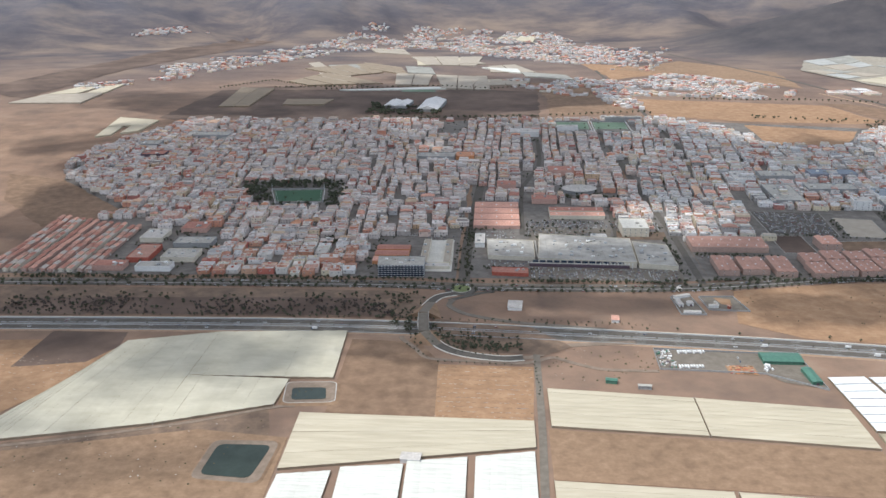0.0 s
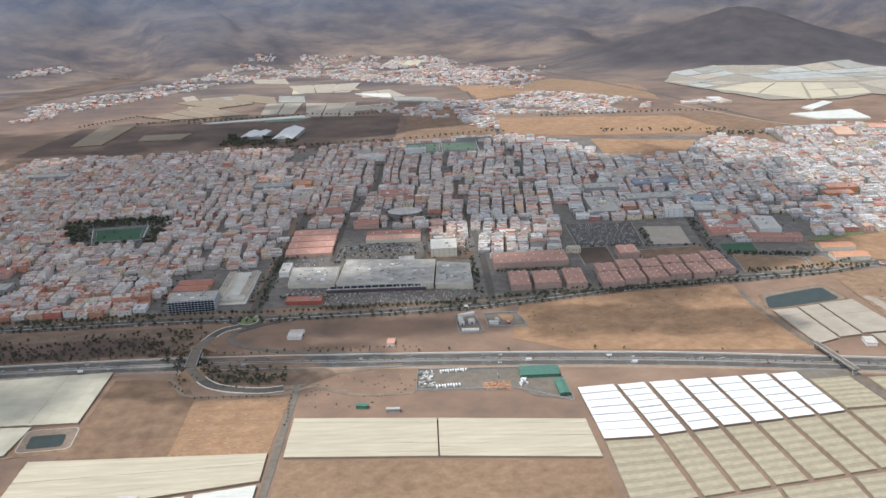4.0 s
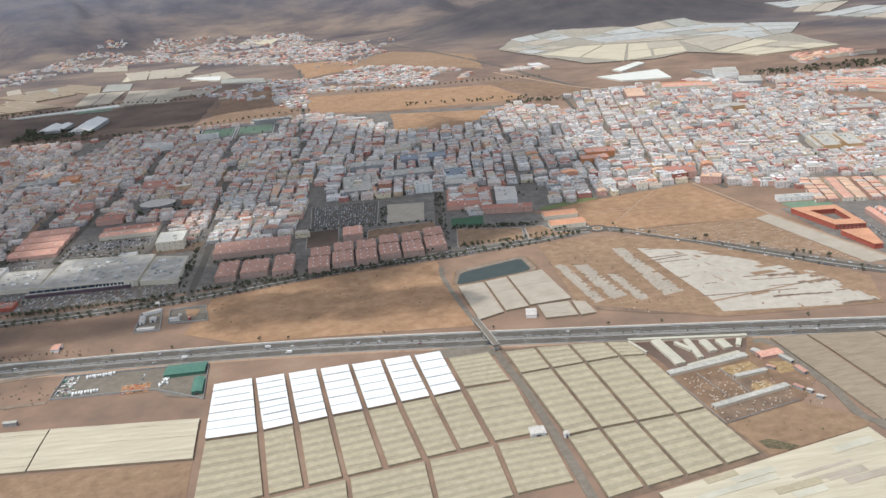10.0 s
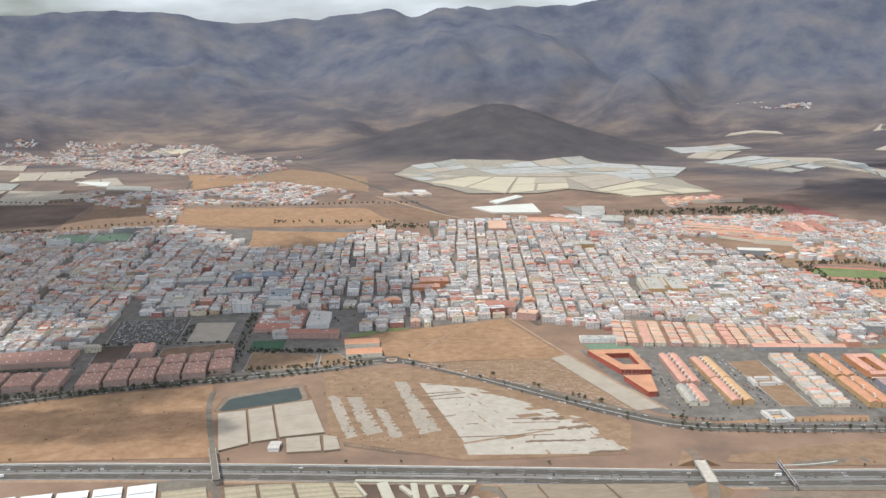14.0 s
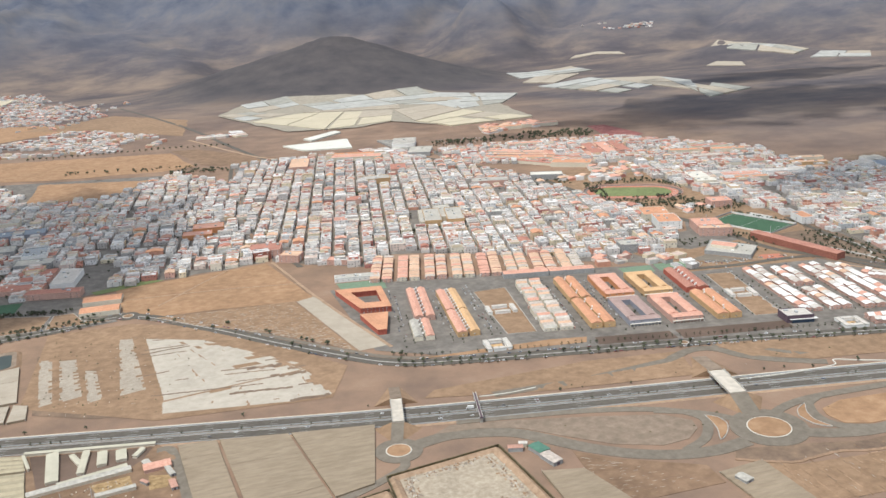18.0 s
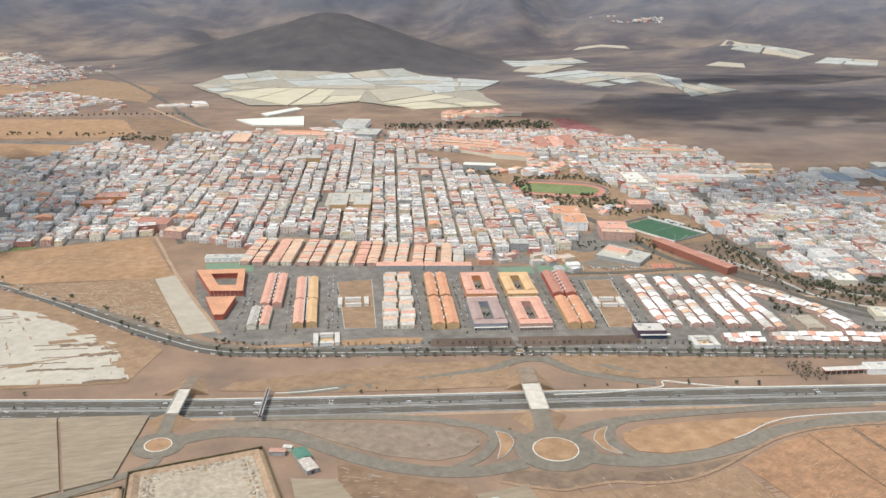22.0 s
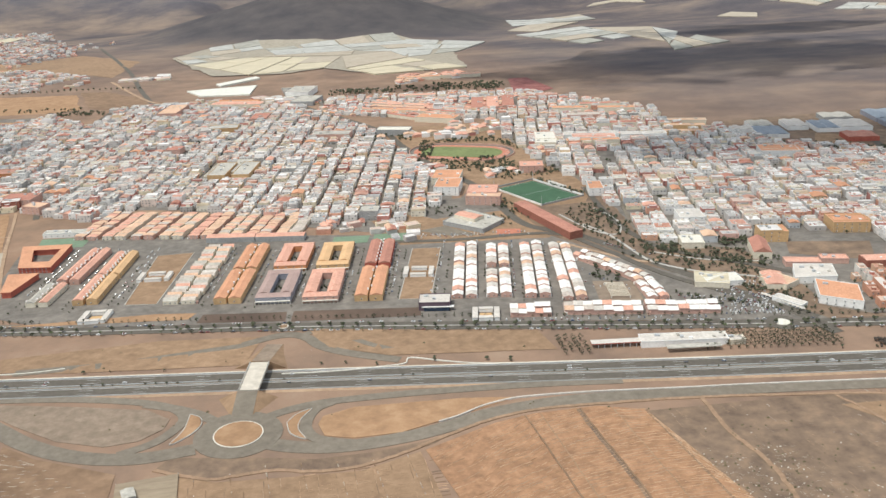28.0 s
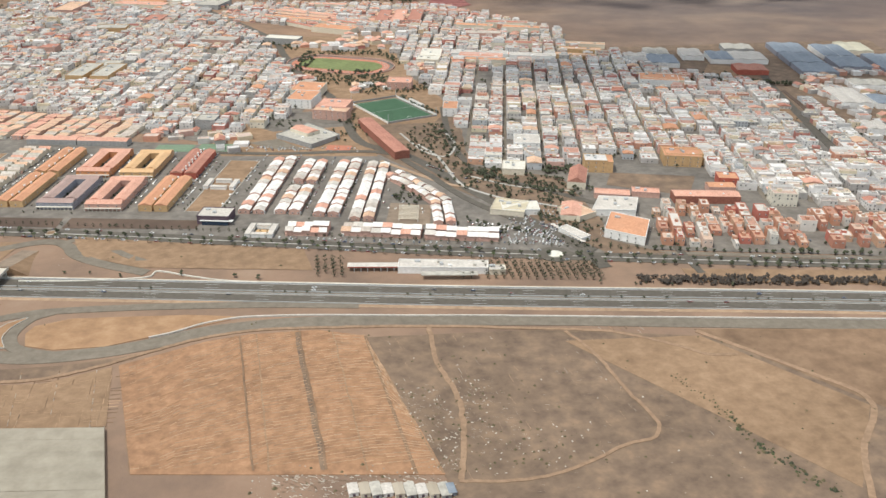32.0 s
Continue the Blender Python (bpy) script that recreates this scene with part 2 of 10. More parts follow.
ROOFS1 = mk("roof deck coating", [(0.502, 0.483, 0.465), (0.434, 0.263, 0.205), (0.386, 0.373, 0.357), (0.482, 0.309, 0.244), (0.599, 0.580, 0.565), (0.531, 0.503, 0.441), (0.424, 0.225, 0.166)], 0.6, coarse=0.25, vary=0.2, pick="object")
WALLS2 = mk("terracotta and white render", [(0.52, 0.27, 0.18), (0.66, 0.62, 0.57), (0.44, 0.21, 0.15), (0.56, 0.36, 0.25), (0.62, 0.48, 0.40), (0.54, 0.29, 0.20), (0.60, 0.57, 0.52), (0.48, 0.17, 0.13)], 0.5, coarse=0.2, vary=0.16, pick="object")
ROOFS2 = mk("terracotta roof deck", [(0.47, 0.28, 0.20), (0.52, 0.38, 0.30), (0.50, 0.46, 0.42), (0.42, 0.24, 0.18), (0.58, 0.54, 0.50)], 0.6, coarse=0.25, vary=0.2, pick="object")
# dusty glass, with the sky's reflection put into a paler base colour
GLASS = mk("dusty window glass", [(0.085, 0.088, 0.092), (0.12, 0.122, 0.125)], 0.8, rough=0.2, spec=0.5, vary=0.2)
DARKGLASS = mk("dark glazing", [(0.02, 0.035, 0.06), (0.03, 0.05, 0.085)], 0.6, rough=0.12, spec=0.6, vary=0.2)
RTILE = mk("orange roof tile", [(0.49, 0.235, 0.135), (0.56, 0.285, 0.17), (0.60, 0.34, 0.22)], 0.9, coarse=0.08, vary=0.18, bump=0.08)
YTILE = mk("amber roof tile", [(0.54, 0.33, 0.17), (0.60, 0.385, 0.21), (0.64, 0.43, 0.26)], 0.9, coarse=0.08, vary=0.15, bump=0.08)
PTILE = mk("pink roof tile", [(0.52, 0.26, 0.18), (0.60, 0.33, 0.25), (0.66, 0.40, 0.31)], 0.9, coarse=0.08, vary=0.18, bump=0.08)
PEACH = mk("peach roof tile", [(0.53, 0.33, 0.22), (0.60, 0.40, 0.28), (0.64, 0.46, 0.34)], 0.9, coarse=0.05, vary=0.22, bump=0.08)
DTILE = mk("dull red roof tile", [(0.34, 0.15, 0.11), (0.42, 0.20, 0.15), (0.47, 0.25, 0.19)], 0.9, coarse=0.08, vary=0.2, bump=0.08)
MTILE = mk("brick-pink roof tile", [(0.40, 0.22, 0.165), (0.45, 0.26, 0.20), (0.49, 0.30, 0.235)], 0.9, coarse=0.08, vary=0.2, bump=0.08)
WTILE = mk("white roof coating", [(0.46, 0.425, 0.38), (0.54, 0.50, 0.455), (0.60, 0.565, 0.52)], 0.8, coarse=0.15, vary=0.18)
WROOF = mk("bright white roof coating", [(0.64, 0.615, 0.58), (0.72, 0.70, 0.67), (0.78, 0.765, 0.74)], 0.5, coarse=0.12, vary=0.14)
PALEROOF = mk("pale mixed roofing", [(0.40, 0.35, 0.30), (0.47, 0.41, 0.36), (0.54, 0.48, 0.43)], 0.4, coarse=0.1, vary=0.2)
MAUVE = mk("grey-mauve roof tile", [(0.30, 0.215, 0.195), (0.36, 0.26, 0.235), (0.40, 0.295, 0.265)], 0.9, coarse=0.08, vary=0.2, bump=0.08)
GTILE = mk("grey roof sheet", [(0.36, 0.34, 0.30), (0.43, 0.405, 0.36), (0.49, 0.465, 0.41)], 0.35, coarse=0.05, vary=0.2)
W_RED = mk("red render", [(0.38, 0.10, 0.07), (0.46, 0.14, 0.10)], 0.6, vary=0.15)
BRICKRED = mk("dark red brickwork", [(0.26, 0.10, 0.075), (0.33, 0.14, 0.10)], 0.8, vary=0.2)
W_OCHRE = mk("ochre render", [(0.50, 0.32, 0.165), (0.57, 0.385, 0.21)], 0.6, vary=0.15)
W_ORANGE = mk("orange render", [(0.55, 0.24, 0.11), (0.62, 0.30, 0.15)], 0.6, vary=0.15)
W_PINK = mk("pink render", [(0.50, 0.305, 0.25), (0.58, 0.38, 0.315)], 0.6, vary=0.15)
W_ROSE = mk("rose-brown render", [(0.43, 0.30, 0.25), (0.50, 0.36, 0.30)], 0.6, vary=0.15)
W_BLUE = mk("blue-grey render", [(0.25, 0.255, 0.30), (0.32, 0.325, 0.36)], 0.6, vary=0.15)
W_WHITE = mk("white render", [(0.74, 0.73, 0.70), (0.82, 0.81, 0.79)], 0.6, vary=0.12)
W_CREAM = mk("cream render", [(0.62, 0.56, 0.45), (0.70, 0.64, 0.53)], 0.6, vary=0.12)
W_GREY = mk("grey render", [(0.28, 0.28, 0.28), (0.38, 0.38, 0.37)], 0.6, vary=0.15)
W_DARK = mk("dark purple render", [(0.10, 0.07, 0.09), (0.14, 0.10, 0.12)], 0.6, vary=0.15)
TURF = mk("sports turf", [(0.05, 0.105, 0.06), (0.065, 0.13, 0.075)], 0.4, coarse=0.05, vary=0.15)
TURFDRY = mk("tired grass", [(0.15, 0.18, 0.075), (0.20, 0.23, 0.10)], 0.3, coarse=0.05, vary=0.2)
TRACKRED = mk("red running track", [(0.44, 0.17, 0.11), (0.50, 0.21, 0.14)], 0.4, vary=0.12)
COURT = mk("green court", [(0.15, 0.215, 0.145), (0.19, 0.26, 0.18)], 0.3, vary=0.12)
# leaf colour raised so that it carries the pale blacks of haze
LEAF = mk("dusty dark foliage", [(0.045, 0.052, 0.032), (0.062, 0.068, 0.042), (0.088, 0.09, 0.058)], 0.9, coarse=0.2, vary=0.3)
PALMLEAF = mk("palm foliage", [(0.04, 0.06, 0.028), (0.075, 0.09, 0.045), (0.11, 0.115, 0.06)], 0.9, coarse=0.2, vary=0.3)
SCRUB = mk("dry scrub", [(0.085, 0.075, 0.045), (0.125, 0.105, 0.06), (0.165, 0.13, 0.08)], 0.5, coarse=0.1, vary=0.3)
DRYSCRUB = mk("dark dry scrub", [(0.050, 0.042, 0.038), (0.070, 0.058, 0.050), (0.095, 0.078, 0.064)], 0.5, coarse=0.1, vary=0.3)
BARK = mk("bark", [(0.10, 0.075, 0.05), (0.15, 0.11, 0.08)], 1.5, vary=0.2)
CARS = mk("car paint", [(0.75, 0.75, 0.75), (0.70, 0.70, 0.70), (0.10, 0.10, 0.11), (0.35, 0.36, 0.37), (0.22, 0.04, 0.04), (0.78, 0.78, 0.77), (0.05, 0.08, 0.16), (0.45, 0.46, 0.47)], 1, rough=0.35, spec=0.5, vary=0.05, pick="island")
CARS1 = mk("car body paint", [(0.75, 0.75, 0.75), (0.70, 0.70, 0.70), (0.10, 0.10, 0.11), (0.35, 0.36, 0.37), (0.22, 0.04, 0.04), (0.78, 0.78, 0.77), (0.05, 0.08, 0.16)], 1, rough=0.35, spec=0.5, vary=0.05, pick="object")
TYRE = mk("tyre rubber", [(0.02, 0.02, 0.02), (0.03, 0.03, 0.03)], 2, vary=0.1)
METAL = mk("galvanised metal", [(0.45, 0.46, 0.47), (0.55, 0.56, 0.57)], 1.0, rough=0.5, metal=0.3, vary=0.1)
DEBRIS = mk("scattered debris", [(0.448, 0.399, 0.335), (0.352, 0.301, 0.249), (0.533, 0.496, 0.432), (0.267, 0.210, 0.162)], 1, vary=0.15, pick="island")

# ---- building helpers ----
# skyline of the mountains: bearing from the middle of the walk, height of the crest
CREST = [(-0.9, 330), (-0.55, 385), (-0.4, 432), (-0.32, 448), (-0.288, 436), (-0.2, 456), (-0.13, 450), (-0.097, 418), (-0.017, 412), (0.09, 456), (0.111, 424), (0.15, 460), (0.271, 470), (0.33, 524), (0.40, 584), (0.47, 608), (0.53, 592), (0.60, 558), (0.9, 520)]
# foothills: bearing, distance, height, spread to either side, depth
HILLS = [(0.209, 4000, 205, 0.12, 0.08, 330), (0.12, 4050, 90, 0.07, 0.05, 260), (0.345, 3650, 195, 0.045, 0.06, 200), (0.43, 3700, 60, 0.07, 0.1, 200), (-0.03, 3700, 75, 0.07, 0.05, 230), (0.03, 3450, 62, 0.05, 0.04, 170), (-0.16, 3900, 90, 0.09, 0.08, 260), (-0.33, 3700, 80, 0.08, 0.08, 260), (0.62, 3300, 45, 0.12, 0.1, 140)]


def zt(x, y):
    """Height of the land: level under the town, sinking inland, then a cone hill and the mountains."""
    u = max(0.0, y - 900.0)
    r = math.hypot(x - 600, y)
    z = -0.010 * u - 0.0000066 * u * u if y < 3400 else -66.25
    if y > 1900:
        # an old cone with a blunt top, concave flanks and shallow gullies
        d = math.hypot((x - 1190) / (1.06 if x < 1190 else 0.97), y - 2960)
        if d < 620:
            k = max(0.0, 1 - max(0.0, d - 45) / 545)
            b = math.atan2(y - 2960, x - 1190)
            z += 148 * k ** 1.35 + 9 * k * (1.15 - k) * noise.fractal((b * 5, d / 900, 2.0), 1.0, 2.0, 4) + 7 * k * noise.fractal((x / 110, y / 110, 0), 1.0, 2.0, 5)
        e = math.hypot((x - 800) / 1.5, y - 2950)
        if e < 300:
            z += 16 * (0.5 + 0.5 * math.cos(math.pi * e / 300))
    if r > 2900:
        a = math.atan2(x - 600, y)
        i = max(i for i, c in enumerate(CREST[:-1]) if i == 0 or c[0] <= a)
        (a0, h0), (a1, h1) = CREST[i], CREST[i + 1]
        s = min(1.0, max(0.0, (a - a0) / (a1 - a0)))
        crest = h0 + (h1 - h0) * s * s * (3 - 2 * s)
        k = min(1.0, max(0.0, (r - 3350) / 1280))
        fade = min(1.0, (r - 2900) / 500)
        rough = noise.fractal((x / 420, y / 520, 3.1), 1.0, 2.1, 7)
        z += k ** 1.75 * (crest + 66) + (rough * (8 + 40 * k * (1.3 - k)) + 9 * (0.2 + k) * noise.fractal((x / 120, y / 150, 8.1), 1.0, 2.1, 5)) * fade
        spur = 1 - abs(noise.fractal((a * 8 + 0.3 * noise.noise((x / 400, y / 400, 2)), r / 2200, 5.0), 1.0, 2.2, 4)) * 1.6
        z += (spur - 0.5) * 250 * k * (1.0 - k)
        for ha, hr, hh, wl_, wr_, wd in HILLS:
            e = ((a - ha) / (wl_ if a < ha else wr_)) ** 2 + ((r - hr) / wd) ** 2
            if e < 9:
                z += hh * math.exp(-e) * (1 + 0.25 * rough)
    return z


def zl(x, y):
    return zt(x, y)


def mesh_of(name, verts, faces, mats, slots=None, smooth=False):
    me = bpy.data.meshes.new(name)
    me.from_pydata(verts, [], faces)
    for m in mats:
        me.materials.append(m)
    if slots:
        me.polygons.foreach_set("material_index", slots)
    if smooth:
        me.polygons.foreach_set("use_smooth", [True] * len(faces))
    me.update()
    return me


class Heap:
    """Gathers boxes, prisms and roofs into one mesh."""

    def __init__(self):
        self.v, self.f, self.s, self.m = [], [], [], []

    def slot(self, mat):
        if mat not in self.m:
            self.m.append(mat)
        return self.m.index(mat)

    def add(self, verts, faces, mat):
        o, k = len(self.v), self.slot(mat)
        self.v += verts
        self.f += [tuple(o + i for i in f) for f in faces]
        self.s += [k] * len(faces)

    def prism(self, poly, z0, z1, mat, top=None):
        n = len(poly)
        o, k = len(self.v), self.slot(mat)
        self.v += [(x, y, z0) for x, y in poly] + [(x, y, z1) for x, y in poly]
        for i in range(n):
            j = (i + 1) % n
            self.f.append((o + i, o + j, o + n + j, o + n + i)); self.s.append(k)
        self.f.append(tuple(o + n + i for i in range(n))); self.s.append(self.slot(top) if top else k)

    def box(self, cx, cy, z0, w, d, h, a, mat, top=None):
        self.prism(rect(cx, cy, w, d, a), z0, z0 + h, mat, top)

    def gable(self, cx, cy, z0, w, d, rise, a, mat, eave=0.0, ends=None):
        """A pitched roof over w by d, its ridge along d, with closed ends."""
        ca, sa = math.cos(a), math.sin(a)
        W, D = w / 2 + eave, d / 2 + eave
        pts = [(-W, -D, 0), (W, -D, 0), (W, D, 0), (-W, D, 0), (0, -D, rise), (0, D, rise)]
        vs = [(cx + x * ca - y * sa, cy + x * sa + y * ca, z0 + z) for x, y, z in pts]
        self.add(vs, [(0, 4, 5, 3), (1, 2, 5, 4), (0, 3, 2, 1)], mat)
        self.add(vs, [(0, 1, 4), (2, 3, 5)], ends or mat)

    def house(self, cx, cy, z0, w, d, h, a, wall, roof, lip=0.45):
        """A flat-roofed house whose parapet stands above a sunk roof."""
        o = len(self.v)
        t = 0.25
        for ww, dd, z in ((w, d, z0), (w, d, z0 + h + lip), (w - 2 * t, d - 2 * t, z0 + h + lip), (w - 2 * t, d - 2 * t, z0 + h)):
            self.v += [(x, y, z) for x, y in rect(cx, cy, ww, dd, a)]
        k, kr = self.slot(wall), self.slot(roof)
        for lev in range(3):
            for i in range(4):
                j = (i + 1) % 4
                b = o + 4 * lev
                self.f.append((b + i, b + j, b + 4 + j, b + 4 + i)); self.s.append(k)
        self.f.append((o + 12, o + 13, o + 14, o + 15)); self.s.append(kr)

    def windows(self, cx, cy, z0, w, d, h, a, mat, sides=(0, 1, 3), step=2.2, floor=1.9, size=(0.8, 0.95)):
        """Glazing set on the faces of a block: 0 front, 1 right, 2 back, 3 left."""
        k = self.slot(mat)
        for sd in sides:
            L, off = (w, d / 2) if sd in (0, 2) else (d, w / 2)
            b = a + sd * math.pi / 2
            nx, ny, tx, ty = math.sin(b), -math.cos(b), math.cos(b), math.sin(b)
            n, fl = max(1, int(L / step)), max(1, int(h / floor))
            for i in range(n):
                s = (i + 0.5) / n * L - L / 2
                for q in range(fl):
                    if noise.noise((cx + 3.7 * i, cy + 5.3 * q, 0.5)) < -0.05:
                        continue
                    zz = z0 + h * (q + 0.32) / fl
                    o = len(self.v)
                    for ds, dz in ((-1, 0), (1, 0), (1, 1), (-1, 1)):
                        e = off + 0.04
                        self.v.append((cx + nx * e + tx * (s + ds * size[0] / 2), cy + ny * e + ty * (s + ds * size[0] / 2), zz + dz * size[1]))
                    self.f.append((o, o + 1, o + 2, o + 3)); self.s.append(k)

    def obj(self, name, parent=None, smooth=False):
        ob = new(name, mesh_of(name, self.v, self.f, self.m, self.s, smooth))
        if parent:
            ob.parent = parent
        return ob


def rect(cx, cy, w, d, a):
    ca, sa = math.cos(a), math.sin(a)
    return [(cx + x * ca - y * sa, cy + x * sa + y * ca) for x, y in ((-w / 2, -d / 2), (w / 2, -d / 2), (w / 2, d / 2), (-w / 2, d / 2))]


def inside(x, y, poly):
    c, n = False, len(poly)
    for i in range(n):
        (x1, y1), (x2, y2) = poly[i], poly[i - 1]
        if (y1 > y) != (y2 > y) and x < (x2 - x1) * (y - y1) / (y2 - y1) + x1:
            c = not c
    return c


def lerp(p, q, k):
    return (p[0] + (q[0] - p[0]) * k, p[1] + (q[1] - p[1]) * k)


def bil(q, u, v):
    """A point of the four-cornered ground patch q (corners in turn): u along the first side, v across."""
    return lerp(lerp(q[0], q[1], u), lerp(q[3], q[2], u), v)


def thing(name, label, category, group="", kind="", at=(0, 0, 0)):
    ob = new(name)
    ob.location = at
    ob.empty_display_size = 1
    return tagged(ob, label, category, group, kind)


def part(name, heap, parent, label=""):
    ob = heap.obj(name)
    ob.parent = parent
    ob.matrix_parent_inverse = Matrix.Translation(-parent.location) if parent.type == "EMPTY" else Matrix()
    return tagged(ob, label)


def smoothed(points, steps=8):
    """A flowing line through points (Catmull-Rom)."""
    P = [points[0], *points, points[-1]]
    out = []
    for i in range(1, len(P) - 2):
        p0, p1, p2, p3 = P[i - 1:i + 3]
        for k in range(steps):
            t = k / steps
            out.append(tuple(0.5 * (2 * p1[c] + (p2[c] - p0[c]) * t + (2 * p0[c] - 5 * p1[c] + 4 * p2[c] - p3[c]) * t * t + (3 * p1[c] - p0[c] - 3 * p2[c] + p3[c]) * t ** 3) for c in (0, 1)))
    return out + [points[-1]]


def offset_line(line, off):
    out = []
    for i, p in enumerate(line):
        a, b = line[max(0, i - 1)], line[min(len(line) - 1, i + 1)]
        l = math.hypot(b[0] - a[0], b[1] - a[1]) or 1
        out.append((p[0] - (b[1] - a[1]) / l * off, p[1] + (b[0] - a[0]) / l * off))
    return out


def strip(heap, line, width, lift, mat, skirt=0.4, shift=0.0):
    """A ribbon of road along a line, with sides that go down into the ground."""
    l, r = offset_line(line, shift + width / 2), offset_line(line, shift - width / 2)
    vs, fs = [], []
    for (x1, y1), (x2, y2) in zip(l, r):
        za, zb = zl(x1, y1), zl(x2, y2)
        vs += [(x1, y1, za - skirt), (x1, y1, za + lift), (x2, y2, zb + lift), (x2, y2, zb - skirt)]
    for i in range(len(line) - 1):
        b = 4 * i
        for j in range(3):
            fs.append((b + j, b + j + 1, b + 5 + j, b + 4 + j))
    heap.add(vs, fs, mat)


LAID = []


def road(name, line, width, mat, label, lift=0.25, kind="structure", category="road"):
    h = Heap()
    LAID.append(name)
    strip(h, line, width, lift + 0.0011 * len(LAID), mat)
    ob = h.obj(name)
    return tagged(ob, label, category, "", kind)


def patch(name, poly, mat, label, lift=0.12, category="field"):
    """A level sheet of ground with its own soil, slightly above the land; each one a hair above the last."""
    if max(p[1] for p in poly) > 530:
        return sheet(name, poly, mat, label, 8, category, lift)
    h = Heap()
    LAID.append(name)
    lift += 0.0011 * len(LAID)
    z = [zl(x, y) for x, y in poly]
    n = len(poly)
    h.add([(x, y, zz - 0.5) for (x, y), zz in zip(poly, z)] + [(x, y, zz + lift) for (x, y), zz in zip(poly, z)],
          [tuple(range(n, 2 * n))] + [(i, (i + 1) % n, n + (i + 1) % n, n + i) for i in range(n)], mat)
    return tagged(h.obj(name), label, category, "", "structure")


def sheet(name, outline, mat, label, cell=20, category="field", lift=0.1):
    """A wide piece of ground that follows the land: its outline is filled, then cut along a grid so that it can bend."""
    if max(p[1] for p in outline) <= 530:
        return patch(name, outline, mat, label, lift, category)
    LAID.append(name)
    lift += 0.0011 * len(LAID)
    rim = []
    for i, p in enumerate(outline):
        q = outline[(i + 1) % len(outline)]
        n = max(1, int(math.hypot(q[0] - p[0], q[1] - p[1]) / (cell * 0.8)))
        for k in range(n):
            x, y = lerp(p, q, k / n)
            w = (cell * 0.3 if cell >= 15 else 0.4) if k else 0.0
            rim.append((x + w * noise.noise((x / 23, y / 23, 1)), y + w * noise.noise((x / 23, y / 23, 5))))
    bm = bmesh.new()
    bm.faces.new([bm.verts.new((x, y, 0)) for x, y in rim])
    bmesh.ops.triangulate(bm, faces=bm.faces[:])
    for c in (0, 1):
        lo, hi = min(p[c] for p in rim), max(p[c] for p in rim)
        step = max(cell * 1.5, 18)
        v = lo + step / 2
        while v < hi:
            bmesh.ops.bisect_plane(bm, geom=bm.verts[:] + bm.edges[:] + bm.faces[:], plane_co=(v, v, 0), plane_no=(1 - c, c, 0))
            v += step
    for v in bm.verts:
        v.co.z = zl(v.co.x, v.co.y) + lift
    bmesh.ops.recalc_face_normals(bm, faces=bm.faces[:])
    if sum(f.normal.z for f in bm.faces) < 0:
        bmesh.ops.reverse_faces(bm, faces=bm.faces[:])
    me = bpy.data.meshes.new(name)
    bm.to_mesh(me)
    bm.free()
    me.materials.append(mat)
    return tagged(new(name, me), label, category, "", "structure")

# ---- land ----
def land():
    xs = np.concatenate([np.linspace(-4100, -700, 70), np.linspace(-680, 2000, 110), np.linspace(2040, 5000, 70)])
    ys = np.concatenate([np.linspace(-900, 500, 30), np.linspace(520, 1400, 89), np.linspace(1425, 2900, 80), np.linspace(2915, 4700, 170)])
    vs = [(x, y, zt(x, y)) for y in ys for x in xs]
    nx = len(xs)
    fs, sl = [], []
    for j in range(len(ys) - 1):
        for i in range(nx - 1):
            a = j * nx + i
            if vs[a][1] > 1000 and math.hypot(vs[a][0] - 600, vs[a][1]) > 4750:
                continue
            fs.append((a, a + 1, a + nx + 1, a + nx))
            sl.append(0)
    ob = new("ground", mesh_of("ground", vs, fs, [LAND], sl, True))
    return tagged(ob, "dry brown and ochre coastal plain rising to dark volcanic mountains", "ground", "", "structure")


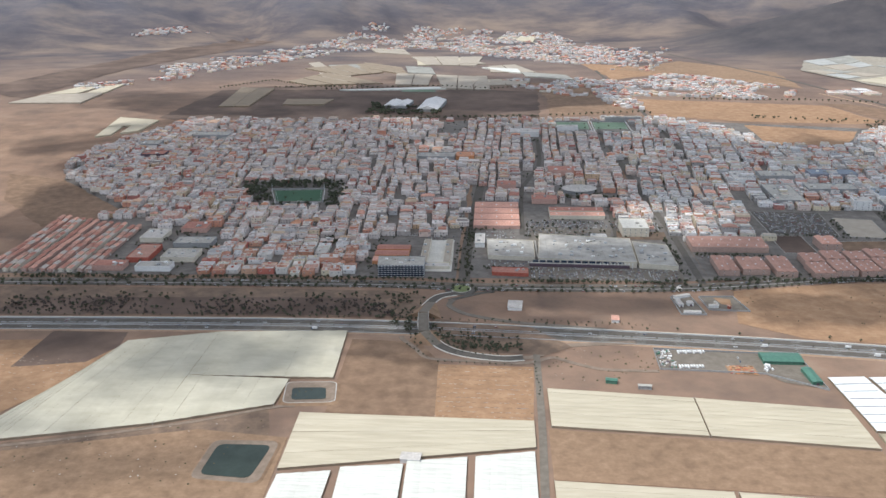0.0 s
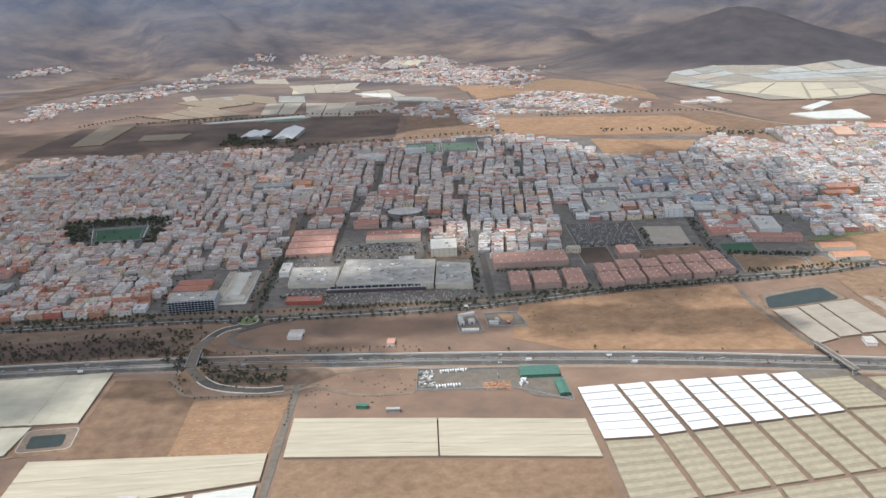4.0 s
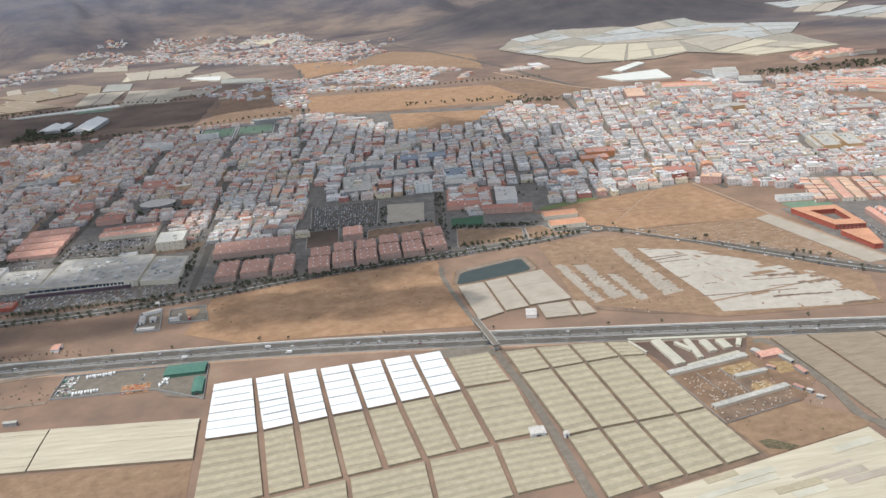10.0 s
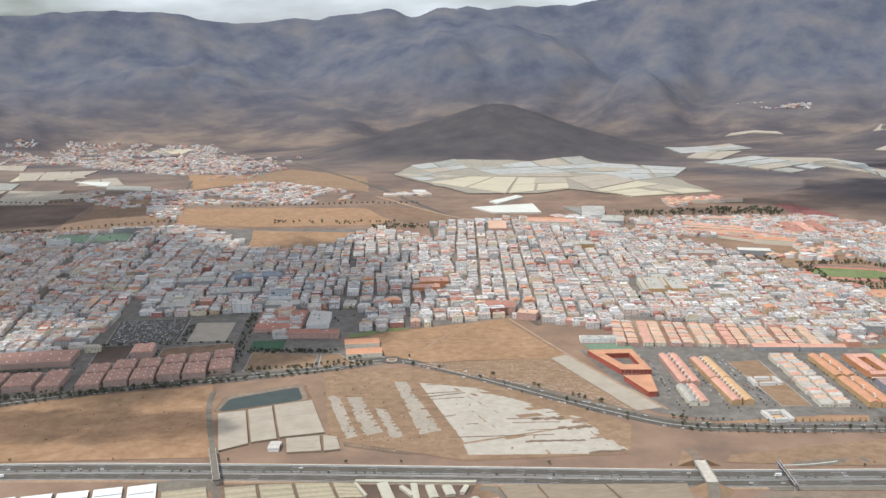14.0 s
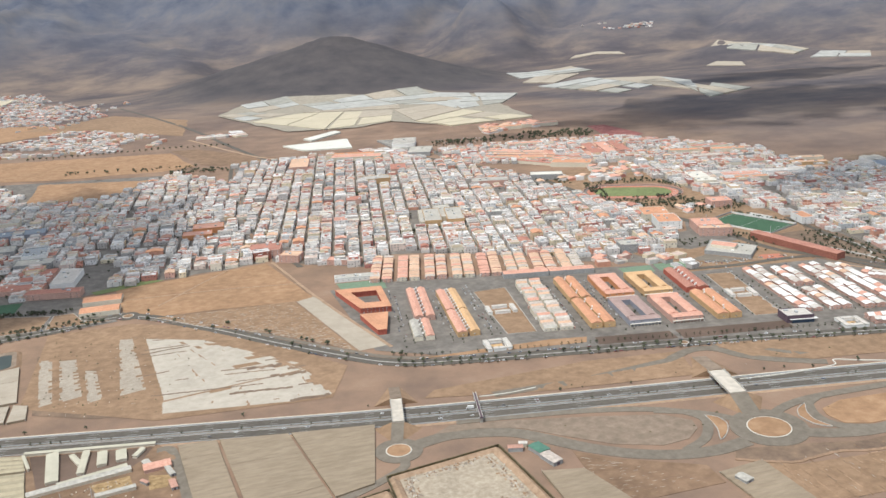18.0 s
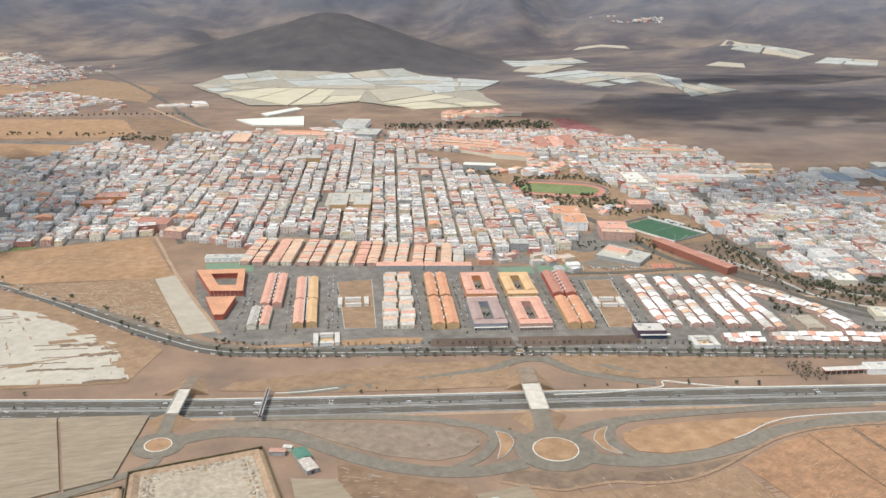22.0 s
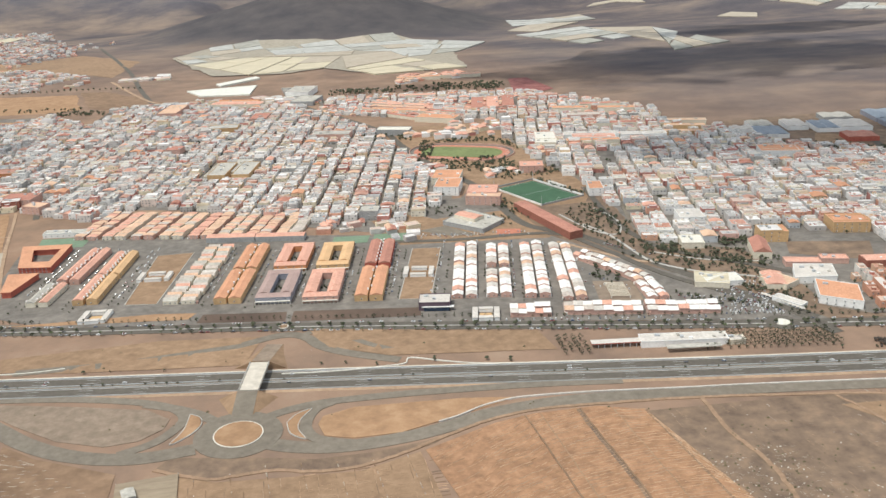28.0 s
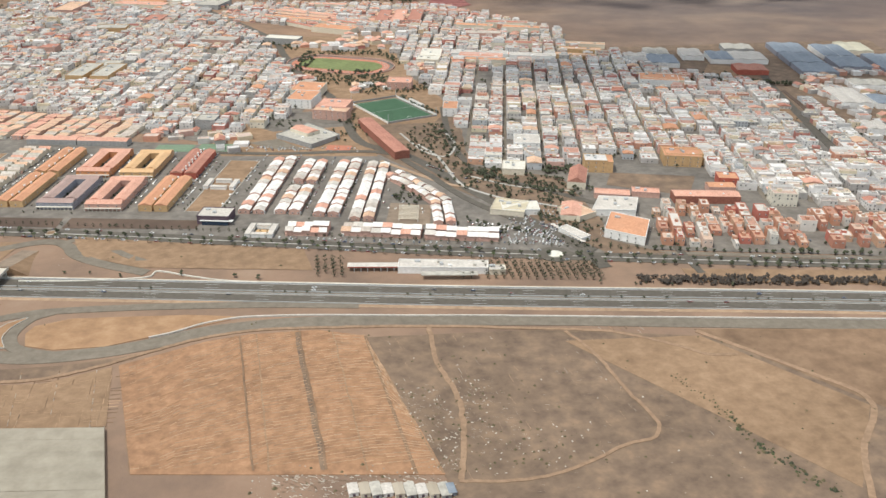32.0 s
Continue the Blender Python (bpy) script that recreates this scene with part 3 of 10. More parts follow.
def land_material():
    """Ochre soil near the coast, brown inland and grey-brown volcanic slopes beyond, mixed by real patches of noise;
    distance haze is put into the far colours.
    """
    m = bpy.data.materials.new("coastal land")
    m.use_nodes = True
    nt = m.node_tree
    N, L = nt.nodes, nt.links
    b = N["Principled BSDF"]
    b.inputs["Roughness"].default_value, b.inputs["Specular IOR Level"].default_value = 0.95, 0.1
    geo = N.new("ShaderNodeNewGeometry")
    sep = N.new("ShaderNodeSeparateXYZ")
    L.new(geo.outputs["Position"], sep.inputs[0])

    def nz(scale, detail=8, rough=0.6):
        n = N.new("ShaderNodeTexNoise")
        n.inputs["Scale"].default_value, n.inputs["Detail"].default_value, n.inputs["Roughness"].default_value = scale, detail, rough
        L.new(geo.outputs["Position"], n.inputs["Vector"])
        return n
    near = ramp_of(nt, [(0.30, (0.205, 0.133, 0.087)), (0.44, (0.268, 0.172, 0.109)), (0.56, (0.332, 0.21, 0.132)), (0.70, (0.378, 0.258, 0.169))])
    # the mauve of distance haze is painted into the inland soil
    far = ramp_of(nt, [(0.32, (0.078, 0.069, 0.074)), (0.43, (0.108, 0.091, 0.092)), (0.51, (0.150, 0.121, 0.110)), (0.60, (0.215, 0.166, 0.135)), (0.72, (0.285, 0.215, 0.160))])
    L.new(nz(0.02, 10, 0.62).outputs["Fac"], near.inputs[0])
    flat = N.new("ShaderNodeMapping")
    flat.inputs["Scale"].default_value = (0.55, 1.0, 2.2)
    drift = N.new("ShaderNodeTexNoise")
    drift.inputs["Scale"].default_value, drift.inputs["Detail"].default_value, drift.inputs["Roughness"].default_value = 0.0062, 10, 0.64
    L.new(geo.outputs["Position"], flat.inputs[0]); L.new(flat.outputs[0], drift.inputs["Vector"]); L.new(drift.outputs["Fac"], far.inputs[0])
    wob = N.new("ShaderNodeMath"); wob.operation = "MULTIPLY_ADD"
    wob.inputs[1].default_value = 900
    side, both = N.new("ShaderNodeMapRange"), N.new("ShaderNodeMath")
    both.operation = "ADD"
    side.inputs[1].default_value, side.inputs[2].default_value, side.inputs[3].default_value, side.inputs[4].default_value = 1330, 1720, 0, 950
    L.new(sep.outputs["X"], side.inputs[0]); L.new(side.outputs[0], both.inputs[0]); L.new(sep.outputs["Y"], both.inputs[1])
    L.new(nz(0.003, 5).outputs["Fac"], wob.inputs[0]); L.new(both.outputs[0], wob.inputs[2])
    mr = N.new("ShaderNodeMapRange")
    mr.inputs[1].default_value, mr.inputs[2].default_value = 1850, 3100
    L.new(wob.outputs[0], mr.inputs[0])
    mx = N.new("ShaderNodeMixRGB")
    L.new(mr.outputs[0], mx.inputs[0]); L.new(near.outputs[0], mx.inputs[1]); L.new(far.outputs[0], mx.inputs[2])
    # bare basalt on the high slopes, with blue haze put into its colour
    hazed_basalt, bmix, bmap = ramp_of(nt, [(0.35, (0.086, 0.097, 0.132)), (0.5, (0.124, 0.130, 0.158)), (0.68, (0.172, 0.164, 0.170))]), N.new("ShaderNodeMixRGB"), N.new("ShaderNodeMapRange")
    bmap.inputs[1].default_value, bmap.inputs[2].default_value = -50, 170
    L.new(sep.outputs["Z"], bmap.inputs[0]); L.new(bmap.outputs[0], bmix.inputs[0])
    L.new(nz(0.006, 9, 0.62).outputs["Fac"], hazed_basalt.inputs[0]); L.new(mx.outputs[0], bmix.inputs[1]); L.new(hazed_basalt.outputs[0], bmix.inputs[2])
    # the old cone is dark cinder
    dist, hill, ramp3 = N.new("ShaderNodeVectorMath"), N.new("ShaderNodeMixRGB"), N.new("ShaderNodeMapRange")
    dist.operation = "DISTANCE"
    dist.inputs[1].default_value = (1190, 2960, 60)
    L.new(geo.outputs["Position"], dist.inputs[0])
    ramp3.inputs[1].default_value, ramp3.inputs[2].default_value = 640, 470
    L.new(dist.outputs["Value"], ramp3.inputs[0]); L.new(ramp3.outputs[0], hill.inputs[0])
    cinder = ramp_of(nt, [(0.35, (0.068, 0.063, 0.068)), (0.65, (0.102, 0.091, 0.09))])
    L.new(nz(0.012, 10, 0.66).outputs["Fac"], cinder.inputs[0])
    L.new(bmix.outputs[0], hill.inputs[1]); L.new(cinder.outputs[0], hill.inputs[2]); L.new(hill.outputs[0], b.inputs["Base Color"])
    bp = N.new("ShaderNodeBump")
    bp.inputs["Strength"].default_value, bp.inputs["Distance"].default_value = 0.7, 3.5
    L.new(nz(0.016, 10, 0.72).outputs["Fac"], bp.inputs["Height"]); L.new(bp.outputs[0], b.inputs["Normal"])
    return m


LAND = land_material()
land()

# Clouds high above, out of sight, placed for their shade over the west of the town, the plain and the eastern sheds.
CLOUD = bpy.data.materials.new("cloud vapour")
WISP = bpy.data.materials.new("thin cloud vapour")
DIM_VEIL = bpy.data.materials.new("veil of high cloud")
CLOUD.use_nodes = WISP.use_nodes = DIM_VEIL.use_nodes = True


def cloud_nodes(mat, size, reach, thick):
    nt = mat.node_tree
    N, L = nt.nodes, nt.links
    b = N["Principled BSDF"]
    b.inputs["Base Color"].default_value = (0.9, 0.9, 0.9, 1)
    b.inputs["Roughness"].default_value = 1
    geo, n, tc = N.new("ShaderNodeNewGeometry"), N.new("ShaderNodeTexNoise"), N.new("ShaderNodeTexCoord")
    n.inputs["Scale"].default_value, n.inputs["Detail"].default_value = size, 6
    L.new(geo.outputs["Position"], n.inputs["Vector"])
    flat, dist = N.new("ShaderNodeVectorMath"), N.new("ShaderNodeVectorMath")
    flat.operation, dist.operation = "MULTIPLY", "DISTANCE"
    flat.inputs[1].default_value, dist.inputs[1].default_value = (1, 1, 0), (0.5, 0.5, 0)
    L.new(tc.outputs["Generated"], flat.inputs[0]); L.new(flat.outputs[0], dist.inputs[0])
    ad = N.new("ShaderNodeMath"); ad.operation = "SUBTRACT"
    L.new(n.outputs["Fac"], ad.inputs[0]); L.new(dist.outputs["Value"], ad.inputs[1])
    # thick in the middle, thinning to wisps at the rim
    r = ramp_of(nt, [(0.0, (0.0, 0.0, 0.0)), (reach, (thick, thick, thick))])
    L.new(ad.outputs[0], r.inputs[0]); L.new(r.outputs[0], b.inputs["Alpha"])


cloud_nodes(CLOUD, 0.008, 0.22, 0.96)
cloud_nodes(WISP, 0.03, 0.2, 0.85)
cloud_nodes(DIM_VEIL, 0.006, 0.3, 0.34)
CLOUD_Z = 1000.0


def cloud(sx, sy, rx, ry, mat=CLOUD):
    """A ragged flat-bellied cloud whose shade falls round (sx, sy)."""
    k = CLOUD_Z / SUN_TO.z
    cx, cy = sx + SUN_TO.x * k, sy + SUN_TO.y * k
    rnd = random.Random(int(sx * 7 + sy))
    ph = [rnd.uniform(0, 6.3) for _ in range(5)]
    vs, fs = [(cx, cy, CLOUD_Z + 60)], []
    n, rings = 48, 5
    for q in range(1, rings + 1):
        for i in range(n):
            a = 2 * math.pi * i / n
            w = 1 + 0.16 * math.sin(2 * a + ph[0]) + 0.12 * math.sin(3 * a + ph[1]) + 0.09 * math.sin(5 * a + ph[2]) + 0.06 * math.sin(9 * a + ph[3])
            e = q / rings
            vs.append((cx + rx * w * e * math.cos(a), cy + ry * w * e * math.sin(a), CLOUD_Z + 60 * (1 - e ** 3) + 12 * math.sin(7 * a * e + ph[4])))
    for i in range(n):
        fs.append((0, 1 + i, 1 + (i + 1) % n))
        for q in range(rings - 1):
            a, b = 1 + q * n + i, 1 + q * n + (i + 1) % n
            fs.append((a, a + n, b + n, b))
    ob = new("cloud", mesh_of("cloud", vs, fs, [mat], None, True))
    return tagged(ob, "ragged grey cloud above the plain, unseen and placed for its shade", "cloud", "broken clouds", "structure")


for sx, sy, rx, ry in ((-300, 1090, 330, 500), (70, 1340, 450, 330), (410, 1090, 215, 400), (330, 870, 250, 130), (90, 825, 250, 85), (60, 735, 170, 40), (-250, 760, 430, 62), (540, 1180, 160, 330), (1870, 1660, 500, 300), (2200, 2150, 360, 160), (1690, 1010, 260, 130),
                       (-350, 1800, 430, 220), (-170, 960, 240, 190), (-360, 1330, 330, 330), (-120, 1150, 260, 300), (-250, 715, 330, 40), (-40, 1900, 380, 280), (90, 1480, 220, 180)):
    cloud(sx, sy, rx, ry)
for sx, sy, rx, ry in ((300, 735, 85, 50), (395, 712, 75, 36), (0, 690, 120, 40), (-20, 648, 110, 44)):
    cloud(sx, sy, rx, ry, WISP)
# an added veil, never in view, that dims the over-bright eastern streets
cloud(1680, 900, 330, 460, DIM_VEIL)

# ---- roads ----
HWY = smoothed([(-900, 640), (-600, 660), (-327, 670), (-95, 673), (86, 663), (300, 642), (466, 613), (659, 573), (823, 539), (1062, 499), (1296, 458), (1508, 424), (1800, 372), (2300, 280)], 10)


def highway():
    top = thing("highway", "dual-carriageway motorway with palm-planted median and bleached verges", "road", "", "structure")
    for name, w, sh, mat, lift in (("verge", 30, 0, DIRTROAD, 0.08), ("carriageway", 9.2, 6.6, ASPHALT, 0.2), ("carriageway", 9.2, -6.6, ASPHALT, 0.2), ("median", 3.2, 0, OLDASPHALT, 0.22),
                                   ("edge_kerb", 0.7, 12.6, PALECONC, 0.7)):
        h = Heap()
        strip(h, HWY, w, lift, mat, 0.4, sh)
        part(name, h, top)
    for sh in (2.5, 4.6, 8.6, 10.9, -2.5, -4.6, -8.6, -10.9):
        h = Heap()
        if abs(sh) in (2.5, 10.9):
            strip(h, HWY, 0.35, 0.24, PAINT, 0.02, sh)
        else:
            L = smoothed(HWY, 3)
            for i in range(0, len(L) - 2, 4):
                strip(h, L[i:i + 2], 0.22, 0.24, PAINT, 0.02, sh)
        part("lane_line", h, top)
    for sh in (1.5, -1.5, 11.6, -11.6):
        h = Heap()
        strip(h, HWY, 0.25, 0.75, METAL, 0.0, sh)
        part("crash_barrier", h, top)


highway()
AVENUE = smoothed([(-700, 745), (-424, 760), (-91, 765), (12, 760), (199, 764), (346, 790), (446, 799), (546, 808), (610, 822), (676, 767), (733, 707), (778, 662), (815, 632), (866, 616), (1023, 585), (1150, 556), (1293, 521), (1433, 491), (1561, 467), (1800, 425), (2100, 370)], 8)
for sh in (3.4, -3.4):
    road("avenue", offset_line(AVENUE, sh), 5.6, ASPHALT, "tree-lined asphalt avenue along the southern edge of town")
road("avenue_median", AVENUE, 1.0, CONCRETE, "narrow concrete median of the avenue", 0.3)
road("promenade", offset_line(AVENUE, 9.5), 4.5, OLDASPHALT, "paved promenade beside the avenue", 0.2, "structure", "pavement")


def disc(cx, cy, r, n=28):
    return [(cx + r * math.cos(2 * math.pi * i / n), cy + r * math.sin(2 * math.pi * i / n)) for i in range(n)]


def roundabout(cx, cy, r_out, r_in, label, island=ORANGE, mat=OLDASPHALT):
    top = thing("roundabout", label, "roundabout", "roundabouts", "structure", (cx, cy, 0))
    h = Heap(); h.prism(disc(cx, cy, r_out), -0.4, 0.345, mat); part("carriageway", h, top)
    h = Heap(); h.prism(disc(cx, cy, r_in), 0.2, 0.62, PALECONC); part("kerb", h, top)
    h = Heap(); h.prism(disc(cx, cy, r_in - 0.6), 0.3, 0.72, island); part("island", h, top)


def overpass(p, q, w, h, label, name="road_bridge", rail=0.7, deckmat=PALECONC):
    """A bridge from p to q: deck, parapets, piers and sloped approach banks."""
    m = lerp(p, q, 0.5)
    L = math.hypot(q[0] - p[0], q[1] - p[1])
    a = math.atan2(q[1] - p[1], q[0] - p[0])
    top = thing(name, label, "bridge", "motorway bridges", "", (m[0], m[1], 0))
    b = Heap(); b.box(m[0], m[1], h - 0.8, L, w, 0.8, a, deckmat); part("deck", b, top)
    for s in (-1, 1):
        b = Heap(); b.box(m[0] - math.sin(a) * s * (w / 2 - 0.2), m[1] + math.cos(a) * s * (w / 2 - 0.2), h + 0.003, L, 0.4, rail, a, CONCRETE); part("parapet", b, top)
    for k in (0.04, 0.5, 0.96):
        x, y = lerp(p, q, k)
        b = Heap(); b.box(x, y, -0.3, 1.0, w * 0.8, h - 0.55, a, CONCRETE); part("pier", b, top)
    return top


def bank(p, q, w, h, mat, label):
    """An earth ramp that falls from a bridge end p (height h) to the ground at q, with a road on it."""
    a = math.atan2(q[1] - p[1], q[0] - p[0])
    nx, ny = -math.sin(a), math.cos(a)
    vs = []
    for (x, y), z, ww in ((p, h, w), (q, 0.35, w)):
        for s in (-1, 1):
            vs.append((x + nx * s * ww / 2, y + ny * s * ww / 2, z))
        for s in (-1, 1):
            e = ww / 2 + max(0.5, z * 2.4)
            vs.append((x + nx * s * e, y + ny * s * e, -0.3))
    b = Heap()
    b.add(vs, [(0, 1, 5, 4)], mat)
    b.add(vs, [(0, 4, 6, 2), (1, 3, 7, 5), (0, 2, 3, 1)], SOIL)
    tagged(b.obj("approach_ramp"), label, "ramp", "", "structure")


# western interchange: a looped overpass by the hotel roundabout
roundabout(0, 757, 15, 9, "roundabout with a green planted island", TURFDRY, ASPHALT)
road("slip_road", smoothed([(-5, 746), (-20, 737), (-29, 712), (-29, 686), (-26, 666), (-18, 648), (-6, 633), (7, 625), (24, 620), (38, 618), (52, 620)]), 8, ASPHALT, "looping slip road under dusty trees", 0.32)
road("slip_road", smoothed([(-6, 732), (-9, 720), (-3, 710), (8, 700), (32, 690), (60, 683), (120, 674)]), 5, OLDASPHALT, "slip road joining the motorway", 0.32)
overpass((-29, 692), (-26, 656), 9, 5.0, "curved concrete overpass above the motorway", deckmat=OLDASPHALT)
bank((-29, 693), (-25, 726), 8, 5.0, OLDASPHALT, "earth ramp up to the overpass")
bank((-25.6, 655), (-14, 640), 8, 5.0, OLDASPHALT, "earth ramp down from the overpass")
for off in (-4.4, 4.4):
    road("kerb", offset_line(smoothed([(-5, 746), (-20, 737), (-29, 712), (-29, 686), (-26, 666), (-18, 648), (-6, 633), (7, 625), (24, 620), (38, 618), (52, 620)]), off), 0.9, PALECONC, "pale concrete kerb of a slip road", 0.5, "structure", "kerb")
road("slip_road", smoothed([(30, 752), (18, 748), (2, 738), (-10, 730)]), 4.5, ASPHALT, "short link from the roundabout to the loop", 0.31)
for line, w in (([(-44, 655), (-41, 648), (-31, 634), (-23, 620), (-12, 615), (21, 613), (48, 611), (63, 615)], 4), ([(52, 620), (60, 622), (71, 631), (83, 641), (114, 647), (140, 650)], 6), ([(63, 615), (75, 621), (92, 611), (112, 603), (150, 602)], 4)):
    road("dirt_track", smoothed(line), w, TRACKDIRT, "worn grey dirt track beside the loop", 0.3)
# farm road bridge
road("farm_road", smoothed([(62, 640), (62, 605), (61, 517), (59, 442), (57, 360)]), 5, OLDASPHALT, "narrow bleached farm road", 0.3)
road("farm_road", smoothed([(448, 770), (447, 744), (452, 700), (459, 655), (463, 640)]), 4.2, OLDASPHALT, "narrow farm road curving to a bridge", 0.3)
road("farm_road", smoothed([(467, 592), (470, 570), (477, 524), (483, 460), (487, 400), (490, 340)]), 5.5, OLDASPHALT, "straight farm road between greenhouses", 0.3)
overpass((460, 643), (468, 592), 5, 5.0, "narrow concrete farm bridge above the motorway", rail=0.5, deckmat=OLDASPHALT)
road("farm_road", smoothed([(642, 556), (652, 551), (660, 490), (666, 441), (738, 457), (781, 478), (786, 490)]), 6, OLDASPHALT, "farm road along weathered net fields", 0.3)
road("farm_road", smoothed([(666, 441), (674, 402), (680, 350)]), 9, OLDASPHALT, "wide yard road between net fields", 0.3)
# eastern interchange
roundabout(786, 501, 15, 8, "small roundabout with a bare earth island and white kerb")
roundabout(1010, 446, 24, 13.5, "large roundabout with a bare earth island and white kerb")
roundabout(610, 822, 10, 5, "small roundabout at the bend of the avenue", SOIL, ASPHALT)
roundabout(1033, 583, 7.5, 3.5, "small paved roundabout on the avenue", SOIL, ASPHALT)
roundabout(1358, 508, 11, 5, "roundabout with white rings on the avenue", PALECONC, ASPHALT)
overpass((793, 530), (799, 562), 8, 5.0, "pale concrete road bridge above the motorway", deckmat=MALLPALE)
bank((792.5, 529), (788, 514), 8, 5.0, OLDASPHALT, "ramp from the small roundabout to the bridge")
bank((799.5, 563), (804, 590), 8, 5.0, TRACKDIRT, "unfinished dirt ramp north of the bridge")
overpass((1014.5, 487), (1020, 522), 12, 5.0, "wide pale concrete road bridge above the motorway", deckmat=MALLPALE)
bank((1014, 486), (1011, 466), 12, 5.0, OLDASPHALT, "ramp from the large roundabout to the bridge")
bank((1020.5, 523), (1028, 556), 11, 5.0, TRACKDIRT, "unfinished ramp north of the bridge")
overpass((845, 516), (852, 552), 2.2, 4.5, "slim dark footbridge above the motorway", "footbridge", 0.8, W_DARK)
road("service_road", smoothed([(796, 503), (806, 506), (821, 508), (841, 504), (861, 496), (878, 480), (895, 463), (912, 450), (929, 441), (947, 435), (966, 433), (988, 436)]), 11, OLDASPHALT, "new curving service road, still unmarked", 0.28)
road("service_road", smoothed([(1024, 434), (1041, 426), (1064, 421), (1092, 422), (1118, 427), (1144, 436), (1172, 440), (1207, 440), (1268, 433), (1331, 425), (1424, 410), (1515, 395), (1800, 345)]), 11, OLDASPHALT, "new service road beside the motorway, still unmarked", 0.28)
road("slip_road", smoothed([(830, 524), (870, 517), (913, 508), (950, 496), (971, 484), (979, 471), (975, 459), (965, 447), (948, 439)]), 6.5, OLDASPHALT, "looping slip road of the interchange", 0.3)
road("slip_road", smoothed([(955, 492), (973, 483), (988, 472), (998, 461)]), 7, OLDASPHALT, "looping slip road of the interchange", 0.29)
road("slip_road", smoothed([(1021, 459), (1033, 465), (1046, 469), (1064, 471), (1103, 470), (1143, 467), (1183, 463), (1230, 456)]), 7, OLDASPHALT, "looping slip road of the interchange", 0.3)
road("slip_road", smoothed([(1062, 470), (1053, 465), (1048, 456), (1046, 445), (1050, 434), (1060, 427), (1074, 422)]), 7, OLDASPHALT, "looping slip road of the interchange", 0.29)
# kerbed islands where the slip roads part
for isle in ([(982, 474), (988, 469), (989, 460), (983, 450), (974, 443), (980, 457)], [(1036, 452), (1041, 460), (1050, 465), (1044, 455), (1042, 444), (1046, 433), (1038, 440)]):
    patch("splitter_island", isle, ORANGE, "kerbed bare-earth island between slip roads", 0.5, "traffic island")
    road("kerb", smoothed(isle + [isle[0]], 3), 0.45, CONCRETE, "pale concrete kerb of a traffic island", 0.6, "structure", "kerb")
patch("embankment", [(976, 430), (1000, 425), (1022, 420), (1051, 412), (1079, 412), (1106, 416), (1122, 421), (1112, 413), (1094, 407), (1069, 401), (1048, 402), (1031, 407), (1016, 407), (999, 406), (985, 412), (969, 420)], WASTE, "grey-brown fill slope below the service road", 0.14, "ground")
road("dirt_ramp", smoothed([(866, 553), (896, 552), (927, 551), (964, 554), (1002, 559), (1026, 568), (1040, 568), (1050, 560), (1058, 546), (1076, 531), (1106, 514)]), 8, OLDASPHALT, "unfinished slip road graded into the earth", 0.26)
road("dirt_ramp", smoothed([(1046, 565), (1058, 572), (1072, 560), (1090, 541), (1112, 523)]), 5, OLDASPHALT, "unfinished slip road graded into the earth", 0.25)
road("drain_wall", smoothed([(856, 553), (876, 551), (897, 552)]), 0.8, PALECONC, "pale concrete drainage wall", 0.7)
road("drain_wall", smoothed([(1033, 512), (1063, 508), (1092, 507), (1108, 508), (1113, 515), (1134, 505), (1161, 495), (1227, 483), (1290, 471)]), 0.8, PALECONC, "pale concrete drainage wall", 0.7)
road("drain_wall", smoothed([(1118, 434), (1130, 438), (1144, 445), (1158, 449), (1172, 450), (1207, 447), (1263, 439), (1301, 434), (1392, 420), (1520, 401)]), 0.9, WTILE, "rough white stone wall beside the service road", 0.9)
# town streets
for line, w in (([(2, 775), (2, 850), (4, 922), (12, 1112)], 11), ([(221, 775), (220, 931), (211, 1119), (201, 1487)], 7), ([(454, 800), (458, 867), (474, 1036)], 8), ([(308, 1205), (303, 1546), (278, 2283)], 7),
                ([(1040, 1470), (1062, 1418), (1152, 1213), (1174, 1096), (1200, 967), (1225, 898), (1236, 827), (1248, 751), (1288, 706), (1327, 621), (1372, 530), (1384, 485)], 9), ([(1440, 470), (1438, 540)], 5), ([(527, 2699), (682, 2136), (760, 1760), (810, 1546)], 9), ([(750, 1540), (733, 1328), (738, 1177), (752, 1030), (778, 900)], 6)):
    road("street", smoothed(line), w, ASPHALT, "asphalt town street", 0.3)
